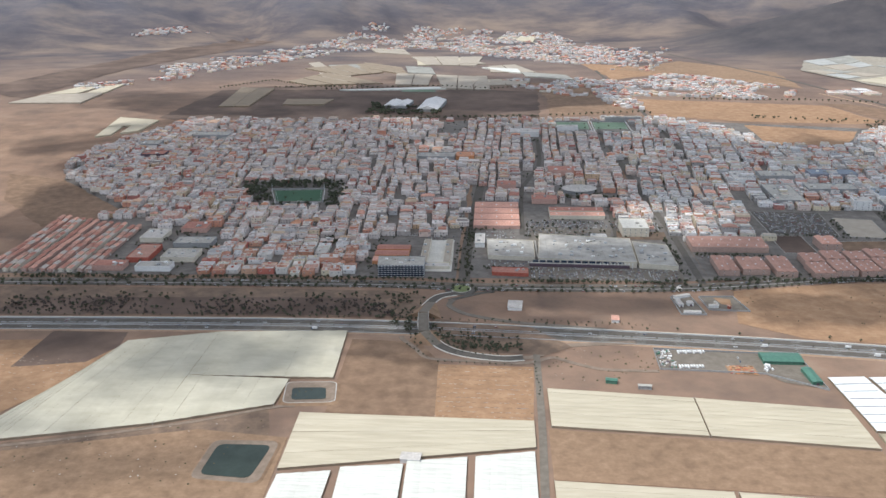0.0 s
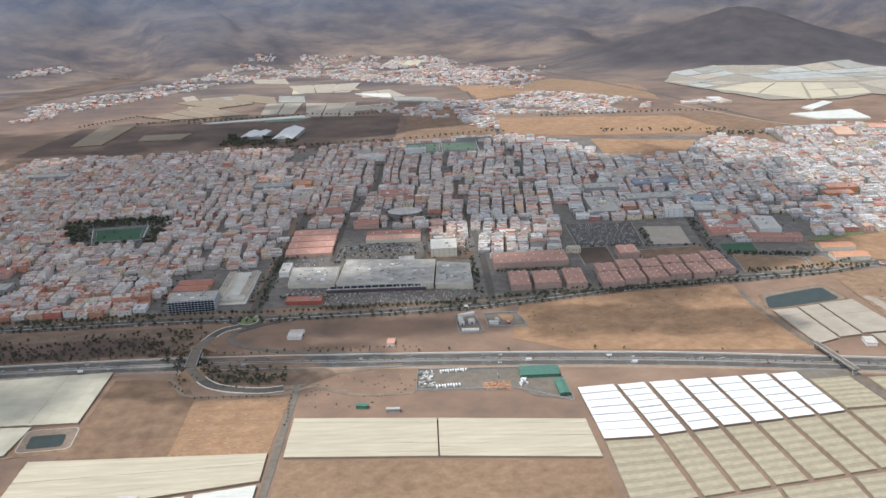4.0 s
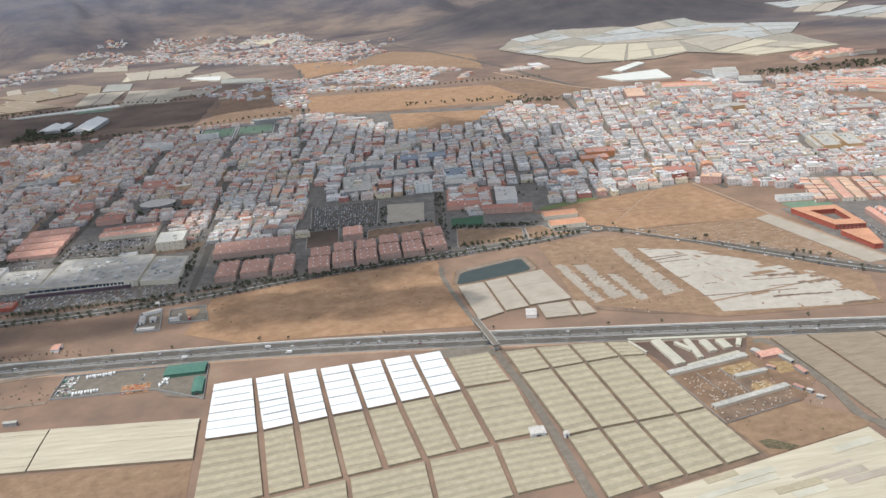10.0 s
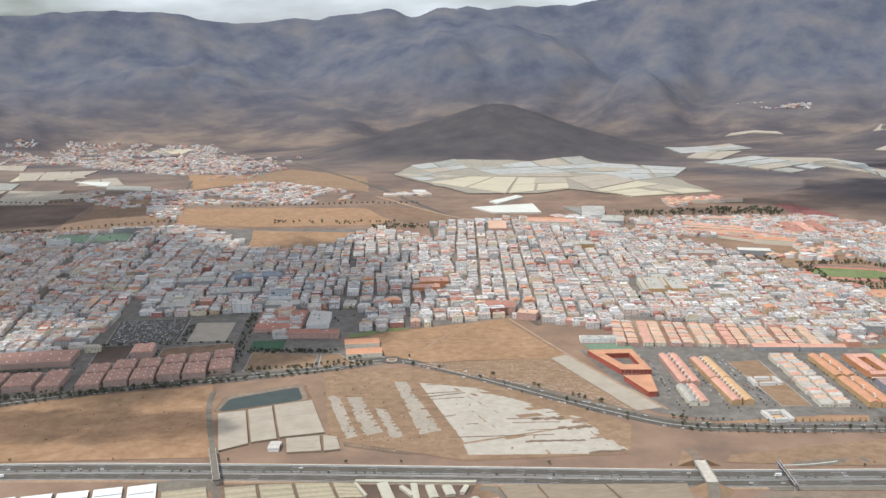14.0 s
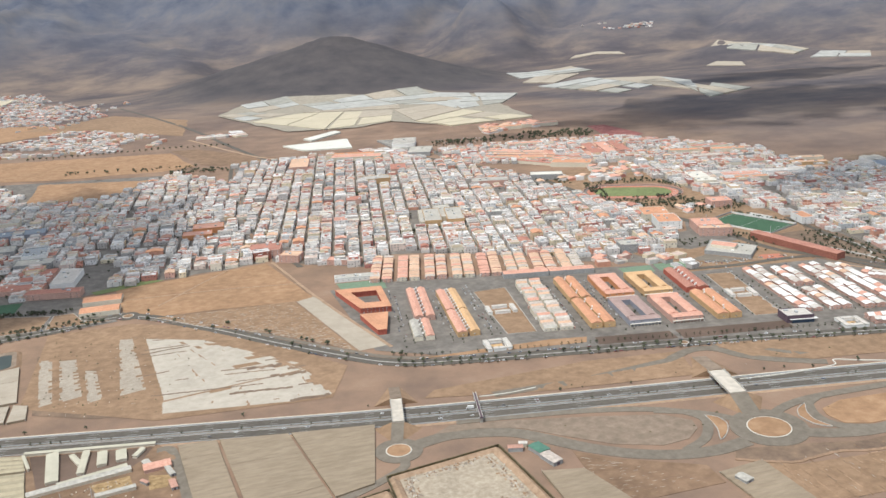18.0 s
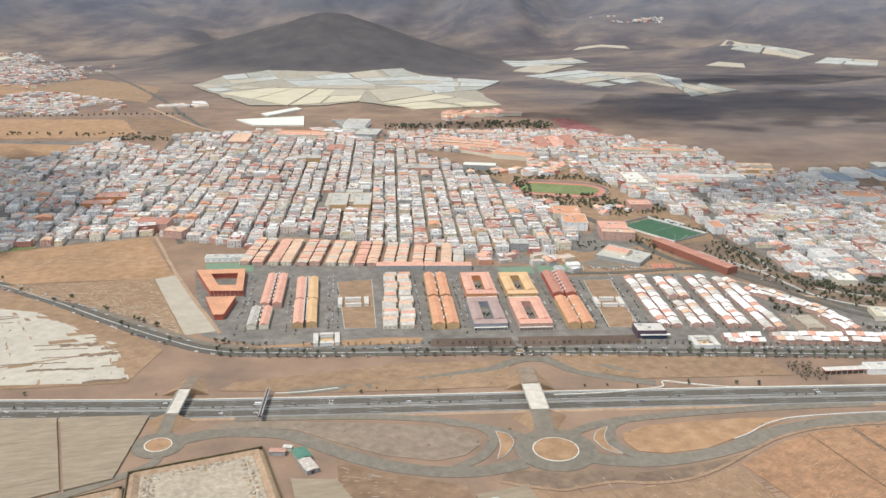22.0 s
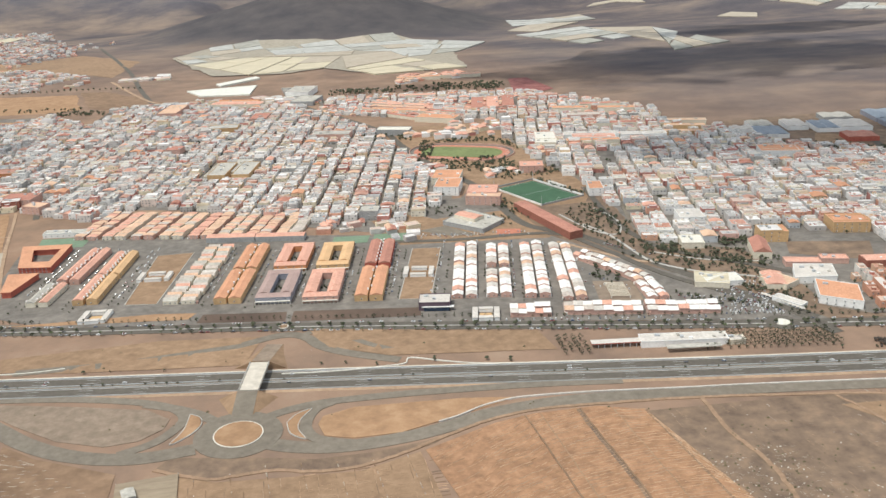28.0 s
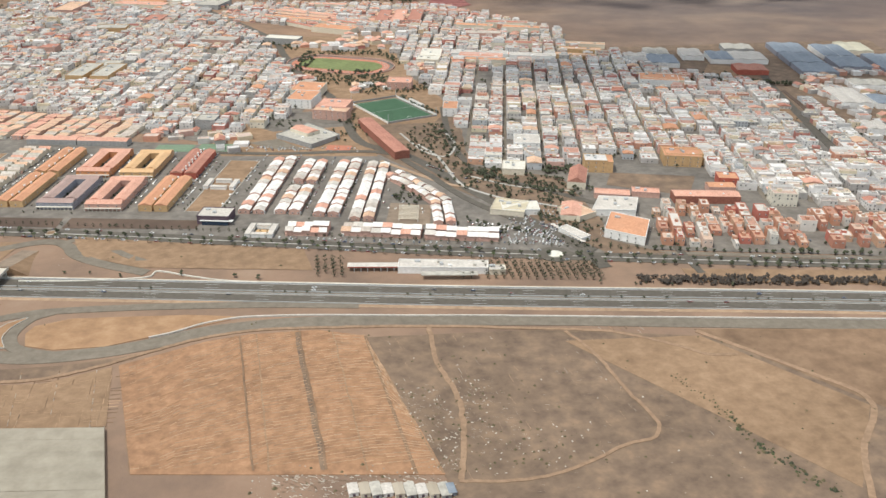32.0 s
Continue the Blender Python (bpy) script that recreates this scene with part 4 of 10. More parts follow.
for line, w in (([(751, 930), (782, 797), (820, 662)], 3), ([(636, 838), (690, 905), (705, 921)], 1.6), ([(604, 868), (690, 862), (772, 848)], 1.6), ([(690, 1888), (803, 1585), (900, 1511)], 6), ([(1266, 427), (1265, 405), (1265, 388), (1270, 362), (1270, 343), (1267, 321), (1262, 298)], 2.6), ([(1261, 297), (1282, 294), (1302, 296), (1323, 304), (1339, 312), (1351, 314), (1357, 322), (1357, 331), (1352, 354), (1347, 387), (1338, 412)], 1.9), ([(969, 420), (985, 411), (999, 405), (1017, 406), (1031, 406), (1048, 401), (1069, 400), (1094, 407), (1119, 419), (1146, 430), (1176, 435), (1221, 432), (1267, 427), (1328, 416), (1358, 410), (1379, 399), (1394, 388), (1405, 379), (1420, 377)], 2.4),
                ([(1408, 403), (1446, 358), (1464, 328), (1439, 292), (1420, 250)], 3), ([(1262, 700), (1310, 640), (1330, 640)], 4)):
    line = [(x + 0.7 * noise.noise((x / 5, y / 5, 1)), y + 0.7 * noise.noise((x / 5, y / 5, 7))) for x, y in smoothed(line, 12)]
    road("dirt_track", line, w, EARTHTRACK if line[0][1] < 450 else DIRTROAD, "pale dirt track worn into dry ground", 0.42)

# Ground inside the districts that belongs to squares, pitches and larger buildings.
KEEP_OUT = [
    [(-480, 780), (-350, 780), (-350, 930), (-372, 960), (-480, 945)],
    [(-300, 1122), (-172, 1126), (-158, 1005), (-255, 1005), (-275, 1035)], [(128, 1445), (262, 1450), (262, 1560), (128, 1560)],
    [(-50, 785), (-5, 785), (-5, 905), (-50, 905)], [(-98, 780), (-28, 780), (-28, 900), (-98, 900)], [(0, 785), (230, 785), (228, 906), (158, 906), (158, 1020), (85, 1040), (0, 1044)],
    [(100, 1065), (170, 1065), (170, 1115), (100, 1115)], [(-8, 785), (10, 785), (18, 1110), (2, 1110)], [(213, 785), (226, 785), (216, 1120), (196, 1480), (190, 1480), (204, 1120)],
    [(230, 785), (335, 785), (335, 895), (230, 895)], [(318, 785), (475, 785), (480, 1010), (318, 1012)], [(300, 1205), (312, 1205), (302, 1560), (294, 1560)],
    [(470, 800), (620, 800), (610, 890), (530, 905), (475, 905)], [(530, 900), (592, 900), (585, 1003), (520, 1003)], [(-365, 785), (-262, 785), (-255, 880), (-300, 960), (-365, 880)], [(-60, 1430), (-20, 1430), (-20, 1560), (-60, 1560)],
    [(925, 1000), (985, 990), (1000, 1060), (940, 1070)], [(1395, 590), (1405, 560), (1434, 560), (1446, 580), (1468, 580), (1520, 562), (1534, 600), (1518, 650), (1455, 690), (1428, 690), (1425, 660), (1405, 650)], [(1392, 500), (1424, 500), (1436, 548), (1410, 566)], [(1350, 855), (1362, 850), (1445, 1060), (1435, 1062)],
    [(1700, 900), (1716, 896), (1662, 672), (1644, 676)], [(1175, 895), (1205, 905), (1222, 860), (1245, 830), (1240, 805), (1195, 822), (1175, 860)], [(845, 1165), (925, 1140), (925, 1152), (845, 1178)], [(560, 1040), (640, 1030), (640, 1060), (560, 1070)], [(330, 1010), (345, 1010), (345, 1100), (330, 1100)],
]

# Long streets that cut straight through the districts: course and width.
STREETS = [([(60, 912), (65, 1094), (92, 1232), (97, 1411)], 6), ([(160, 906), (167, 1071)], 5)]
# A point on one street of each regular grid.
ANCHOR = {"centre": (1034, 890), "east": (1391, 815)}
# Larger buildings among the houses: middle, width, depth, height, turn, wall, roof, words.
CENTRE_BLOCKS = [
    (748, 962, 34, 26, 9, -0.2, "W_PINK", "DTILE", "three-storey deep-pink corner block above the fields"), (951, 1020, 21, 56, 7, -0.2, "W_CREAM", "GTILE", "cream school wing with grey sheet roof"), (974, 1034, 20, 56, 7, -0.2, "W_CREAM", "GTILE", "cream school wing with grey sheet roof"),
    (990, 1335, 24, 40, 8, -0.2, "W_PINK", "DTILE", "dull pink apartment block above the roofs"), (951, 1472, 84, 26, 7, -0.3, "W_CREAM", "PTILE", "long row under orange tiles at the town's edge"), (951, 1500, 70, 18, 6, -0.3, "W_ORANGE", "RTILE", "long row under orange tiles at the town's edge"), (852, 1450, 30, 70, 8, -0.2, "W_PINK", "PEACH", "pink housing block with peach roof"),
    (940, 1272, 42, 24, 8, -0.1, "W_OCHRE", "MALLROOF", "ochre flat-roofed hall among houses"), (1088, 1180, 52, 24, 7, -0.3, "W_PINK", "MALLROOF", "long beige hall beside the dry river"), (885, 1156, 20, 20, 7, -0.2, "W_PINK", "DTILE", "dull pink block among white houses"), (692, 1096, 36, 22, 7, -0.1, "W_ORANGE", "PTILE", "orange-roofed hall among houses"), (678, 1070, 34, 18, 6, -0.1, "W_ORANGE", "PTILE", "orange-roofed hall among houses"),
]
EAST_BLOCKS = [
    (1344, 1028, 26, 20, 9, -0.3, "W_CREAM", "PALECONC", "cream flat-roofed block beside the stadium street"), (1411, 1046, 54, 22, 7, -0.25, "W_WHITE", "PTILE", "long white hall under orange tiles"), (1473, 1036, 56, 16, 8, -0.25, "W_WHITE", "WTILE", "long white hall with a pale roof"), (1500, 1215, 52, 16, 7, -0.3, "W_CREAM", "RTILE", "row under orange tiles at the edge of the plain"), (1438, 1237, 52, 16, 7, -0.3, "W_CREAM", "RTILE", "row under orange tiles at the edge of the plain"),
    (1530, 1044, 52, 13, 5, -0.3, "W_OCHRE", "PEACH", "yellow terrace with peach roof"), (1545, 1076, 52, 13, 5, -0.3, "W_OCHRE", "PEACH", "yellow terrace with peach roof"), (1560, 1106, 52, 13, 5, -0.3, "W_CREAM", "PEACH", "yellow terrace with peach roof"), (1588, 916, 42, 30, 7, -0.3, "W_WHITE", "RTILE", "white hall with a bright orange roof"), (1508, 668, 30, 24, 9, -0.25, "W_OCHRE", "RTILE", "ochre four-storey block with orange roof"), (1523, 615, 15, 14, 7, -0.25, "W_RED", "RTILE", "small square block with orange roof"), (1390, 720, 22, 24, 8, -0.2, "W_WHITE", "WTILE", "white corner block of the grid"), (1300, 930, 26, 22, 8, -0.2, "W_PINK", "PTILE", "pink block beside the pitch"), (1202, 915, 30, 34, 8, -0.3, "W_CREAM", "RTILE", "cream block with an orange roof by the stadium"), (1227, 845, 30, 30, 9, -0.3, "W_PINK", "PTILE", "pink block with windows in rows"), (1110, 812, 18, 18, 9, -0.2, "W_GREY", "GTILE", "greenish flat-roofed block behind the terraces"),
]
NORTH_BLOCKS = [
    (1196, 1320, 92, 14, 6, -0.55, "W_CREAM", "RTILE", "long row under orange tiles behind the stadium"), (1198, 1345, 92, 14, 6, -0.55, "W_PINK", "PEACH", "long row under peach tiles behind the stadium"), (1200, 1370, 92, 14, 6, -0.55, "W_CREAM", "PTILE", "long row under faded tiles behind the stadium"), (1242, 1240, 60, 26, 7, -0.55, "W_CREAM", "RTILE", "long hall under orange tiles behind the stadium"), (1318, 1330, 18, 84, 6, -0.2, "W_PINK", "DTILE", "housing row with dull red roof"), (1342, 1330, 18, 84, 6, -0.2, "W_PINK", "PTILE", "housing row with red roof"), (1366, 1330, 18, 84, 6, -0.2, "W_PINK", "DTILE", "housing row with dull red roof"), (1270, 1640, 80, 16, 6, -0.1, "W_CREAM", "RTILE", "far row under orange tiles"), (1350, 1640, 70, 16, 6, -0.1, "W_CREAM", "PTILE", "far row under orange tiles"), (1062, 1470, 38, 54, 7, -0.35, "W_GREY", "GTILE", "grey works hall at the town's edge"), (1056, 1560, 40, 60, 9, -0.3, "W_WHITE", "MALLROOF", "pale works hall at the town's edge"),
]
WEST_BLOCKS = [
    (78, 1438, 46, 26, 8, 0.0, "W_WHITE", "WTILE", "white sports hall at the town's edge"), (-54, 1262, 54, 24, 7, 0.0, "W_GREY", "MALLROOF", "pale-roofed hall among shaded houses"), (-12, 1262, 26, 24, 8, 0.0, "W_ORANGE", "RTILE", "orange corner block among shaded houses"), (90, 1040, 30, 18, 6, 0.0, "W_PINK", "DTILE", "dull red low block beside a tent hall"), (180, 925, 28, 34, 10, 0.0, "W_CREAM", "PALECONC", "cream four-storey apartment block in a patch of sun"), (457, 1022, 20, 18, 11, -0.1, "W_WHITE", "WTILE", "narrow white tower block"), (503, 1024, 40, 22, 7, -0.1, "W_GREY", "GTILE", "low hall with rows of roof lights"), (536, 908, 54, 14, 6, -0.2, "W_PINK", "DTILE", "row of low houses with dull red roofs"), (45, 1100, 24, 20, 8, 0.0, "W_PINK", "DTILE", "pink corner block on a wide street"),
]
LANDMARKS = CENTRE_BLOCKS + EAST_BLOCKS + NORTH_BLOCKS + WEST_BLOCKS

# ---- town ----
KEEP = KEEP_OUT + [[(x + e * (w / 2 + 4) * math.cos(a) - f * (d / 2 + 4) * math.sin(a), y + e * (w / 2 + 4) * math.sin(a) + f * (d / 2 + 4) * math.cos(a)) for e, f in ((-1, -1), (1, -1), (1, 1), (-1, 1))] for x, y, w, d, _, a, _, _, _ in LANDMARKS]


def street_gap(x, y):
    """Whether a house at (x, y) would stand in one of the long streets."""
    for line, w in STREETS:
        for (ax, ay), (bx, by) in zip(line, line[1:]):
            if min(ay, by) - 2 < y < max(ay, by) + 2 and abs(x - ax - (bx - ax) * (y - ay) / (by - ay)) < w / 2 + 5.2:
                return True
    return False


for line, w in STREETS:
    road("street", smoothed(line), w, ASPHALT, "asphalt town street", 0.3)


def free(x, y, pad=0):
    return not street_gap(x, y) and not any(inside(x, y, p) for p in KEEP)


DISTRICTS = [
    # outline, turn of the streets from north-up in degrees, block along, block across, street, how far the streets wander
    ("west", [(-420, 785), (-85, 785), (-40, 900), (-6, 905), (-2, 1115), (-20, 1250), (-60, 1430), (-55, 1560), (-277, 1555), (-515, 1550), (-580, 1327), (-583, 1221), (-549, 1140), (-408, 1000), (-428, 950)], -3.0, 52, 25, 3.0, 22),
    ("middle", [(2, 1044), (85, 1040), (160, 1020), (160, 908), (216, 908), (204, 1120), (196, 1480), (190, 1575), (-55, 1562), (-60, 1430), (-18, 1250), (2, 1115)], 1.5, 54, 26, 3.2, 8),
    ("lower", [(225, 895), (330, 895), (330, 1010), (480, 1005), (490, 905), (560, 895), (600, 912), (745, 934), (735, 1105), (745, 1375), (650, 1500), (555, 1340), (447, 1368), (425, 1470), (329, 1590), (202, 1580), (206, 1120)], 5.0, 56, 27, 3.2, 14),
    ("centre", [(752, 934), (786, 908), (849, 868), (871, 905), (923, 890), (1058, 808), (1135, 790), (1165, 812), (1195, 848), (1213, 900), (1188, 965), (1163, 1090), (1143, 1205), (1060, 1390), (1000, 1470), (904, 1539), (753, 1519), (747, 1380), (737, 1105)], 10.2, 48, 27.3, 4.2, 0),
    ("north", [(1090, 1350), (1240, 1260), (1391, 1195), (1520, 1120), (1560, 1190), (1473, 1345), (1400, 1440), (1224, 1470), (1080, 1480)], 12.0, 46, 26, 4.0, 9),
    ("east", [(1333, 678), (1424, 655), (1520, 652), (1535, 575), (1606, 552), (1690, 532), (1715, 690), (1715, 830), (1695, 910), (1625, 960), (1590, 1060), (1520, 1120), (1391, 1190), (1325, 1200), (1310, 1110), (1320, 960), (1345, 850), (1340, 760)], 12.2, 56, 28.2, 4.0, 0),
    ("southeast", [(1425, 512), (1438, 556), (1446, 574), (1468, 574), (1520, 556), (1600, 542), (1700, 520), (1700, 465), (1561, 490)], 13.5, 27, 15.5, 2.8, 0),
]
near_houses = []


def plots(outline, turn, along, across, street, rnd, wander, anchor=None):
    """House plots in uneven blocks of two back-to-back rows: place, width, depth, turn and side."""
    a = -radians(turn)
    ca, sa = math.cos(a), math.sin(a)
    cx, cy = sum(p[0] for p in outline) / len(outline), sum(p[1] for p in outline) / len(outline)
    R = max(math.hypot(p[0] - cx, p[1] - cy) for p in outline)
    u0 = -R
    if anchor:
        # the streets keep to the grid through the anchor
        u0 = (anchor[0] - cx) * ca + (anchor[1] - cy) * sa + street / 2
        u0 -= (across + street) * math.ceil((u0 + R) / (across + street))
    while u0 < R:
        ac = across if anchor else across * (rnd.uniform(0.8, 1.3) if wander > 4 else rnd.uniform(0.9, 1.14))
        st = street if anchor else street * rnd.choice((0.75, 0.9, 1.0, 1.0, 1.35))
        v0 = -R + rnd.uniform(0, along)
        while v0 < R:
            al = along * rnd.uniform(0.5, 1.35)
            for side in (0, 1):
                v, low, yard, tier = 0.0, rnd.random() < 0.15, rnd.choice((0, 0, 0.8, 2.0)), rnd.choice((3.7, 4.0, 5.2, 5.4, 5.6, 5.8))
                while v < al - 4.5:
                    w = min(rnd.choice((6.0, 6.6, 7.2, 7.8, 8.6, 9.6, 11.0, 14.0)), al - v)
                    if w < 4.2:
                        break
                    d = ac / 2 - rnd.choice((0, 0, 0, 1.2, 3.0)) - yard
                    uu = u0 + (d / 2 if side == 0 else ac - d / 2) + wander * noise.noise((v0 / 70, u0 / 300, 3))
                    vv = v0 + v + w / 2
                    v += w
                    x, y = cx + uu * ca - vv * sa, cy + uu * sa + vv * ca
                    if rnd.random() > (0.22 if low else 0.05) and inside(x, y, outline) and free(x, y):
                        yield x, y, d - 0.1, w - 0.15, a + (0.05 * noise.noise((x / 60, y / 60, 9)) if wander > 4 else 0), side, tier
            v0 += al + st * rnd.uniform(0.7, 1.5)
        u0 += ac + st


def roof_clutter(h, x, y, z, w, d, a, rnd):
    """What stands on the flat roofs: stair huts, wash rooms, tanks, dividing walls and sheet canopies."""
    ca, sa = math.cos(a), math.sin(a)

    def at(u, v):
        return x + u * ca - v * sa, y + u * sa + v * ca
    for _ in range(rnd.choice((1, 2, 3, 3, 4))):
        hx, hy = at(rnd.uniform(-0.42, 0.42) * w, rnd.uniform(-0.4, 0.4) * d)
        h.box(hx, hy, z, rnd.uniform(0.9, 3.0), rnd.uniform(0.9, 2.8), rnd.uniform(0.5, 1.5), a, WALLS, ROOFS)
    if rnd.random() < 0.8:
        hx, hy = at(rnd.uniform(-0.28, 0.28) * w, rnd.uniform(-0.2, 0.2) * d)
        h.box(hx, hy, z, rnd.uniform(2.2, 4.6), rnd.uniform(2.0, 4.0), rnd.uniform(1.5, 2.3), a, WALLS, ROOFS)
    if rnd.random() < 0.5:
        hx, hy = at(rnd.uniform(-0.2, 0.2) * w, rnd.uniform(-0.3, 0.3) * d)
        h.box(hx, hy, z, w * 0.92, 0.3, rnd.uniform(0.6, 1.1), a, WALLS)
    if rnd.random() < 0.4:
        hx, hy = at(rnd.uniform(-0.35, 0.35) * w, rnd.uniform(-0.35, 0.35) * d)
        h.box(hx, hy, z, 1.1, 1.1, 1.0, a, W_WHITE)
    if rnd.random() < 0.22:
        hx, hy = at(rnd.uniform(-0.25, 0.25) * w, rnd.uniform(-0.25, 0.25) * d)
        h.box(hx, hy, z + 0.9, rnd.uniform(2.5, 5), rnd.uniform(2, 3.4), 0.12, a, rnd.choice((GTILE, DTILE, PTILE, WTILE, W_DARK)))


def town():
    rnd = random.Random(5)
    for name, outline, turn, along, across, street, wander in DISTRICTS:
        h = Heap()
        # the cloud-shaded western quarters take copies with salmon and a shade tint put into the colour
        wm, rm = (WALLS_SHADE, ROOFS_SHADE) if name in ("west", "middle") else (WALLS, ROOFS)
        for x, y, w, d, a, side, tier in plots(outline, turn, along, across, street, rnd, wander, ANCHOR.get(name)):
            big = rnd.random() < 0.02
            # most houses of a row keep to one height; a few stand a floor lower or higher
            hh = rnd.uniform(7.0, 10) if big else tier + rnd.choice((-1.9, -0.4, -0.2, 0, 0, 0.2, 0.4, 0.4, 1.9)) * rnd.uniform(0.7, 1.0)
            w, d = (w * 1.25, d * 1.7) if big else (w, d)
            z = zl(x, y) - 0.2
            if y < 870 and name in ("west", "east") and len(near_houses) < 120 or name == "southeast" and len(near_houses) < 226:
                near_houses.append((x, y, w, d, hh + (0.3 if name == "southeast" else 0), a, name == "southeast" or (name == "west" and int(x * 3) % 5 < 3)))
                continue
            if rnd.random() < 0.07:
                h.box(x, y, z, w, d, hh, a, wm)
                h.gable(x, y, z + hh, w, d, 1.5, a, rnd.choice((PEACH, PTILE, DTILE, MTILE, RTILE)), 0.15)
            else:
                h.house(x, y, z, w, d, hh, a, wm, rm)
                roof_clutter(h, x, y, z + hh, w, d, a, rnd)
                if rnd.random() < 0.38:
                    # a set-back upper floor
                    k, e = rnd.uniform(0.35, 0.7), rnd.choice((-1, 1, 1))
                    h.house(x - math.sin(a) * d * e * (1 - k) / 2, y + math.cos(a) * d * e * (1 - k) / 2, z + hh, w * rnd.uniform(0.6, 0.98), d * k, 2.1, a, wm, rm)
            if y < 1400:
                h.windows(x, y, z, w, d, hh, a, GLASS, (3, 0) if side == 0 else (1, 0), 2.9, 2.1, (0.95, 1.15))
        tagged(h.obj("town_houses"), "densely packed flat-roofed white and pastel town houses", "houses", "town districts", "stuff")
        sheet("town_paving", outline, TOWNGROUND, "grey asphalt and paving of the town streets", 15, "pavement")


town()


def grid_streets():
    """The straight streets between the blocks of the regular grids."""
    for name, outline, turn, _, across, street, _ in DISTRICTS:
        if name not in ANCHOR:
            continue
        (x0, y0), a = ANCHOR[name], -radians(turn)
        for k in range(-12, 13):
            run, u = [], k * (across + street)
            for v in range(-620, 640, 20):
                x, y = x0 + u * math.cos(a) - v * math.sin(a), y0 + u * math.sin(a) + v * math.cos(a)
                if inside(x, y, outline) and not any(inside(x, y, p) for p in KEEP):
                    run.append((x, y))
                elif run:
                    if len(run) > 3:
                        road("street", run, 3.6, OLDASPHALT, "narrow asphalt street between terraces of houses", 0.3)
                    run = []


grid_streets()

# ---- fields and greenhouses on the seaward side ----
def greenhouse(q, strips, mat, label, h=1.7, ridge=0.25, name="greenhouse", group="greenhouses", posts=2, seed=1, gap=0.0, mat2=None, seam=None):
    """A net or plastic greenhouse on four corners: roof strips along the first side, low walls and posts."""
    rnd = random.Random(seed)
    cx, cy = bil(q, 0.5, 0.5)
    top = thing(name, label, "greenhouse", group, "", (cx, cy, zl(cx, cy)))
    for i in range(strips):
        v0, v1 = i / strips + gap / 2, (i + 1) / strips - gap / 2
        hh = Heap()
        z = zl(cx, cy) + h + rnd.uniform(-0.08, 0.08)
        vs = []
        for u in (0, 0.33, 0.66, 1):
            for v, dz in ((v0, 0), ((v0 + v1) / 2, ridge), (v1, 0)):
                x, y = bil(q, u, v)
                vs.append((x, y, z + dz + rnd.uniform(-0.06, 0.06)))
        fs = []
        for k in range(3):
            b = 3 * k
            fs += [(b, b + 3, b + 4, b + 1), (b + 1, b + 4, b + 5, b + 2)]
        # the second slope of each strip takes mat2, in the bays a darker net
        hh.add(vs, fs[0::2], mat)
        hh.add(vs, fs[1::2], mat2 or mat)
        part("roof_strip", hh, top)
        if seam and i:
            p, r = bil(q, rnd.choice((0.0, 0.0, 0.06)), v0), bil(q, rnd.choice((1.0, 1.0, 0.93)), v0)
            m = lerp(p, r, 0.5)
            hh = Heap(); hh.box(m[0], m[1], z - 0.1, math.hypot(r[0] - p[0], r[1] - p[1]), rnd.uniform(0.7, 1.3), 0.3, math.atan2(r[1] - p[1], r[0] - p[0]), seam)
            part("gutter", hh, top, "grey gutter between roof strips")
    for k in range(4):
        p, r = q[k], q[(k + 1) % 4]
        hh = Heap()
        l = math.hypot(r[0] - p[0], r[1] - p[1])
        a = math.atan2(r[1] - p[1], r[0] - p[0])
        m = lerp(p, r, 0.5)
        # without mat2 the walls take a darker net, which paints in a shadowed edge
        hh.box(m[0], m[1], zl(*m) - 0.3, l, 0.15, h + 0.22, a, mat2 or NETDARK)
        part("side_wall", hh, top)
        for j in range(posts + 1):
            if j and (j % 3 or k % 2):
                continue
            m = lerp(p, r, j / (posts + 1))
            hh = Heap()
            hh.box(m[0], m[1], zl(*m) - 0.3, 0.25, 0.25, h + 0.7, a, CONCRETE)
            part("corner_post" if j == 0 else "post", hh, top)
    return top


# the wide pale net roof beside the motorway, in two halves
greenhouse([(-191, 512), (-190.5, 655), (-258, 636), (-283, 488)], 14, NETCREAM, "huge greyish-cream net greenhouse with patched roof", seed=2, ridge=0.12)
greenhouse([(-283.2, 488), (-258.2, 636), (-273, 574), (-297, 512)], 5, NETCREAM, "tapering end of a greyish net greenhouse", seed=3)
greenhouse([(-118, 540), (-116, 577), (-190.6, 580), (-190.8, 512)], 7, NETCREAM, "greyish-cream net greenhouse beside an irrigation pond", seed=4)
greenhouse([(-85, 580), (-88, 661), (-190.4, 655), (-190.6, 580.3)], 9, NETCREAM, "cream net greenhouse along the motorway verge", seed=5)
greenhouse([(-98, 463), (56, 493), (56, 525), (-98, 530)], 8, TARP, "cream net greenhouse with a sagging roof", seed=6)
for q in ([(-97, 457), (-100, 395), (-68, 395), (-66, 462)], [(-61, 466), (-60, 395), (-24, 395), (-24, 471)], [(-22, 474), (-21, 395), (14, 395), (14, 480)], [(19, 481), (19, 395), (55, 395), (55, 488)]):
    greenhouse(q, 4, TARPC, "milky white plastic greenhouse bay", group="white greenhouse bays", seed=7)
greenhouse([(67, 519), (165, 511), (165, 560), (67, 570)], 9, TARP, "cream net greenhouse with faded strips", seed=8)
greenhouse([(166, 511), (266, 500), (264, 548), (166, 560)], 9, TARP, "cream net greenhouse with faded strips", seed=9)
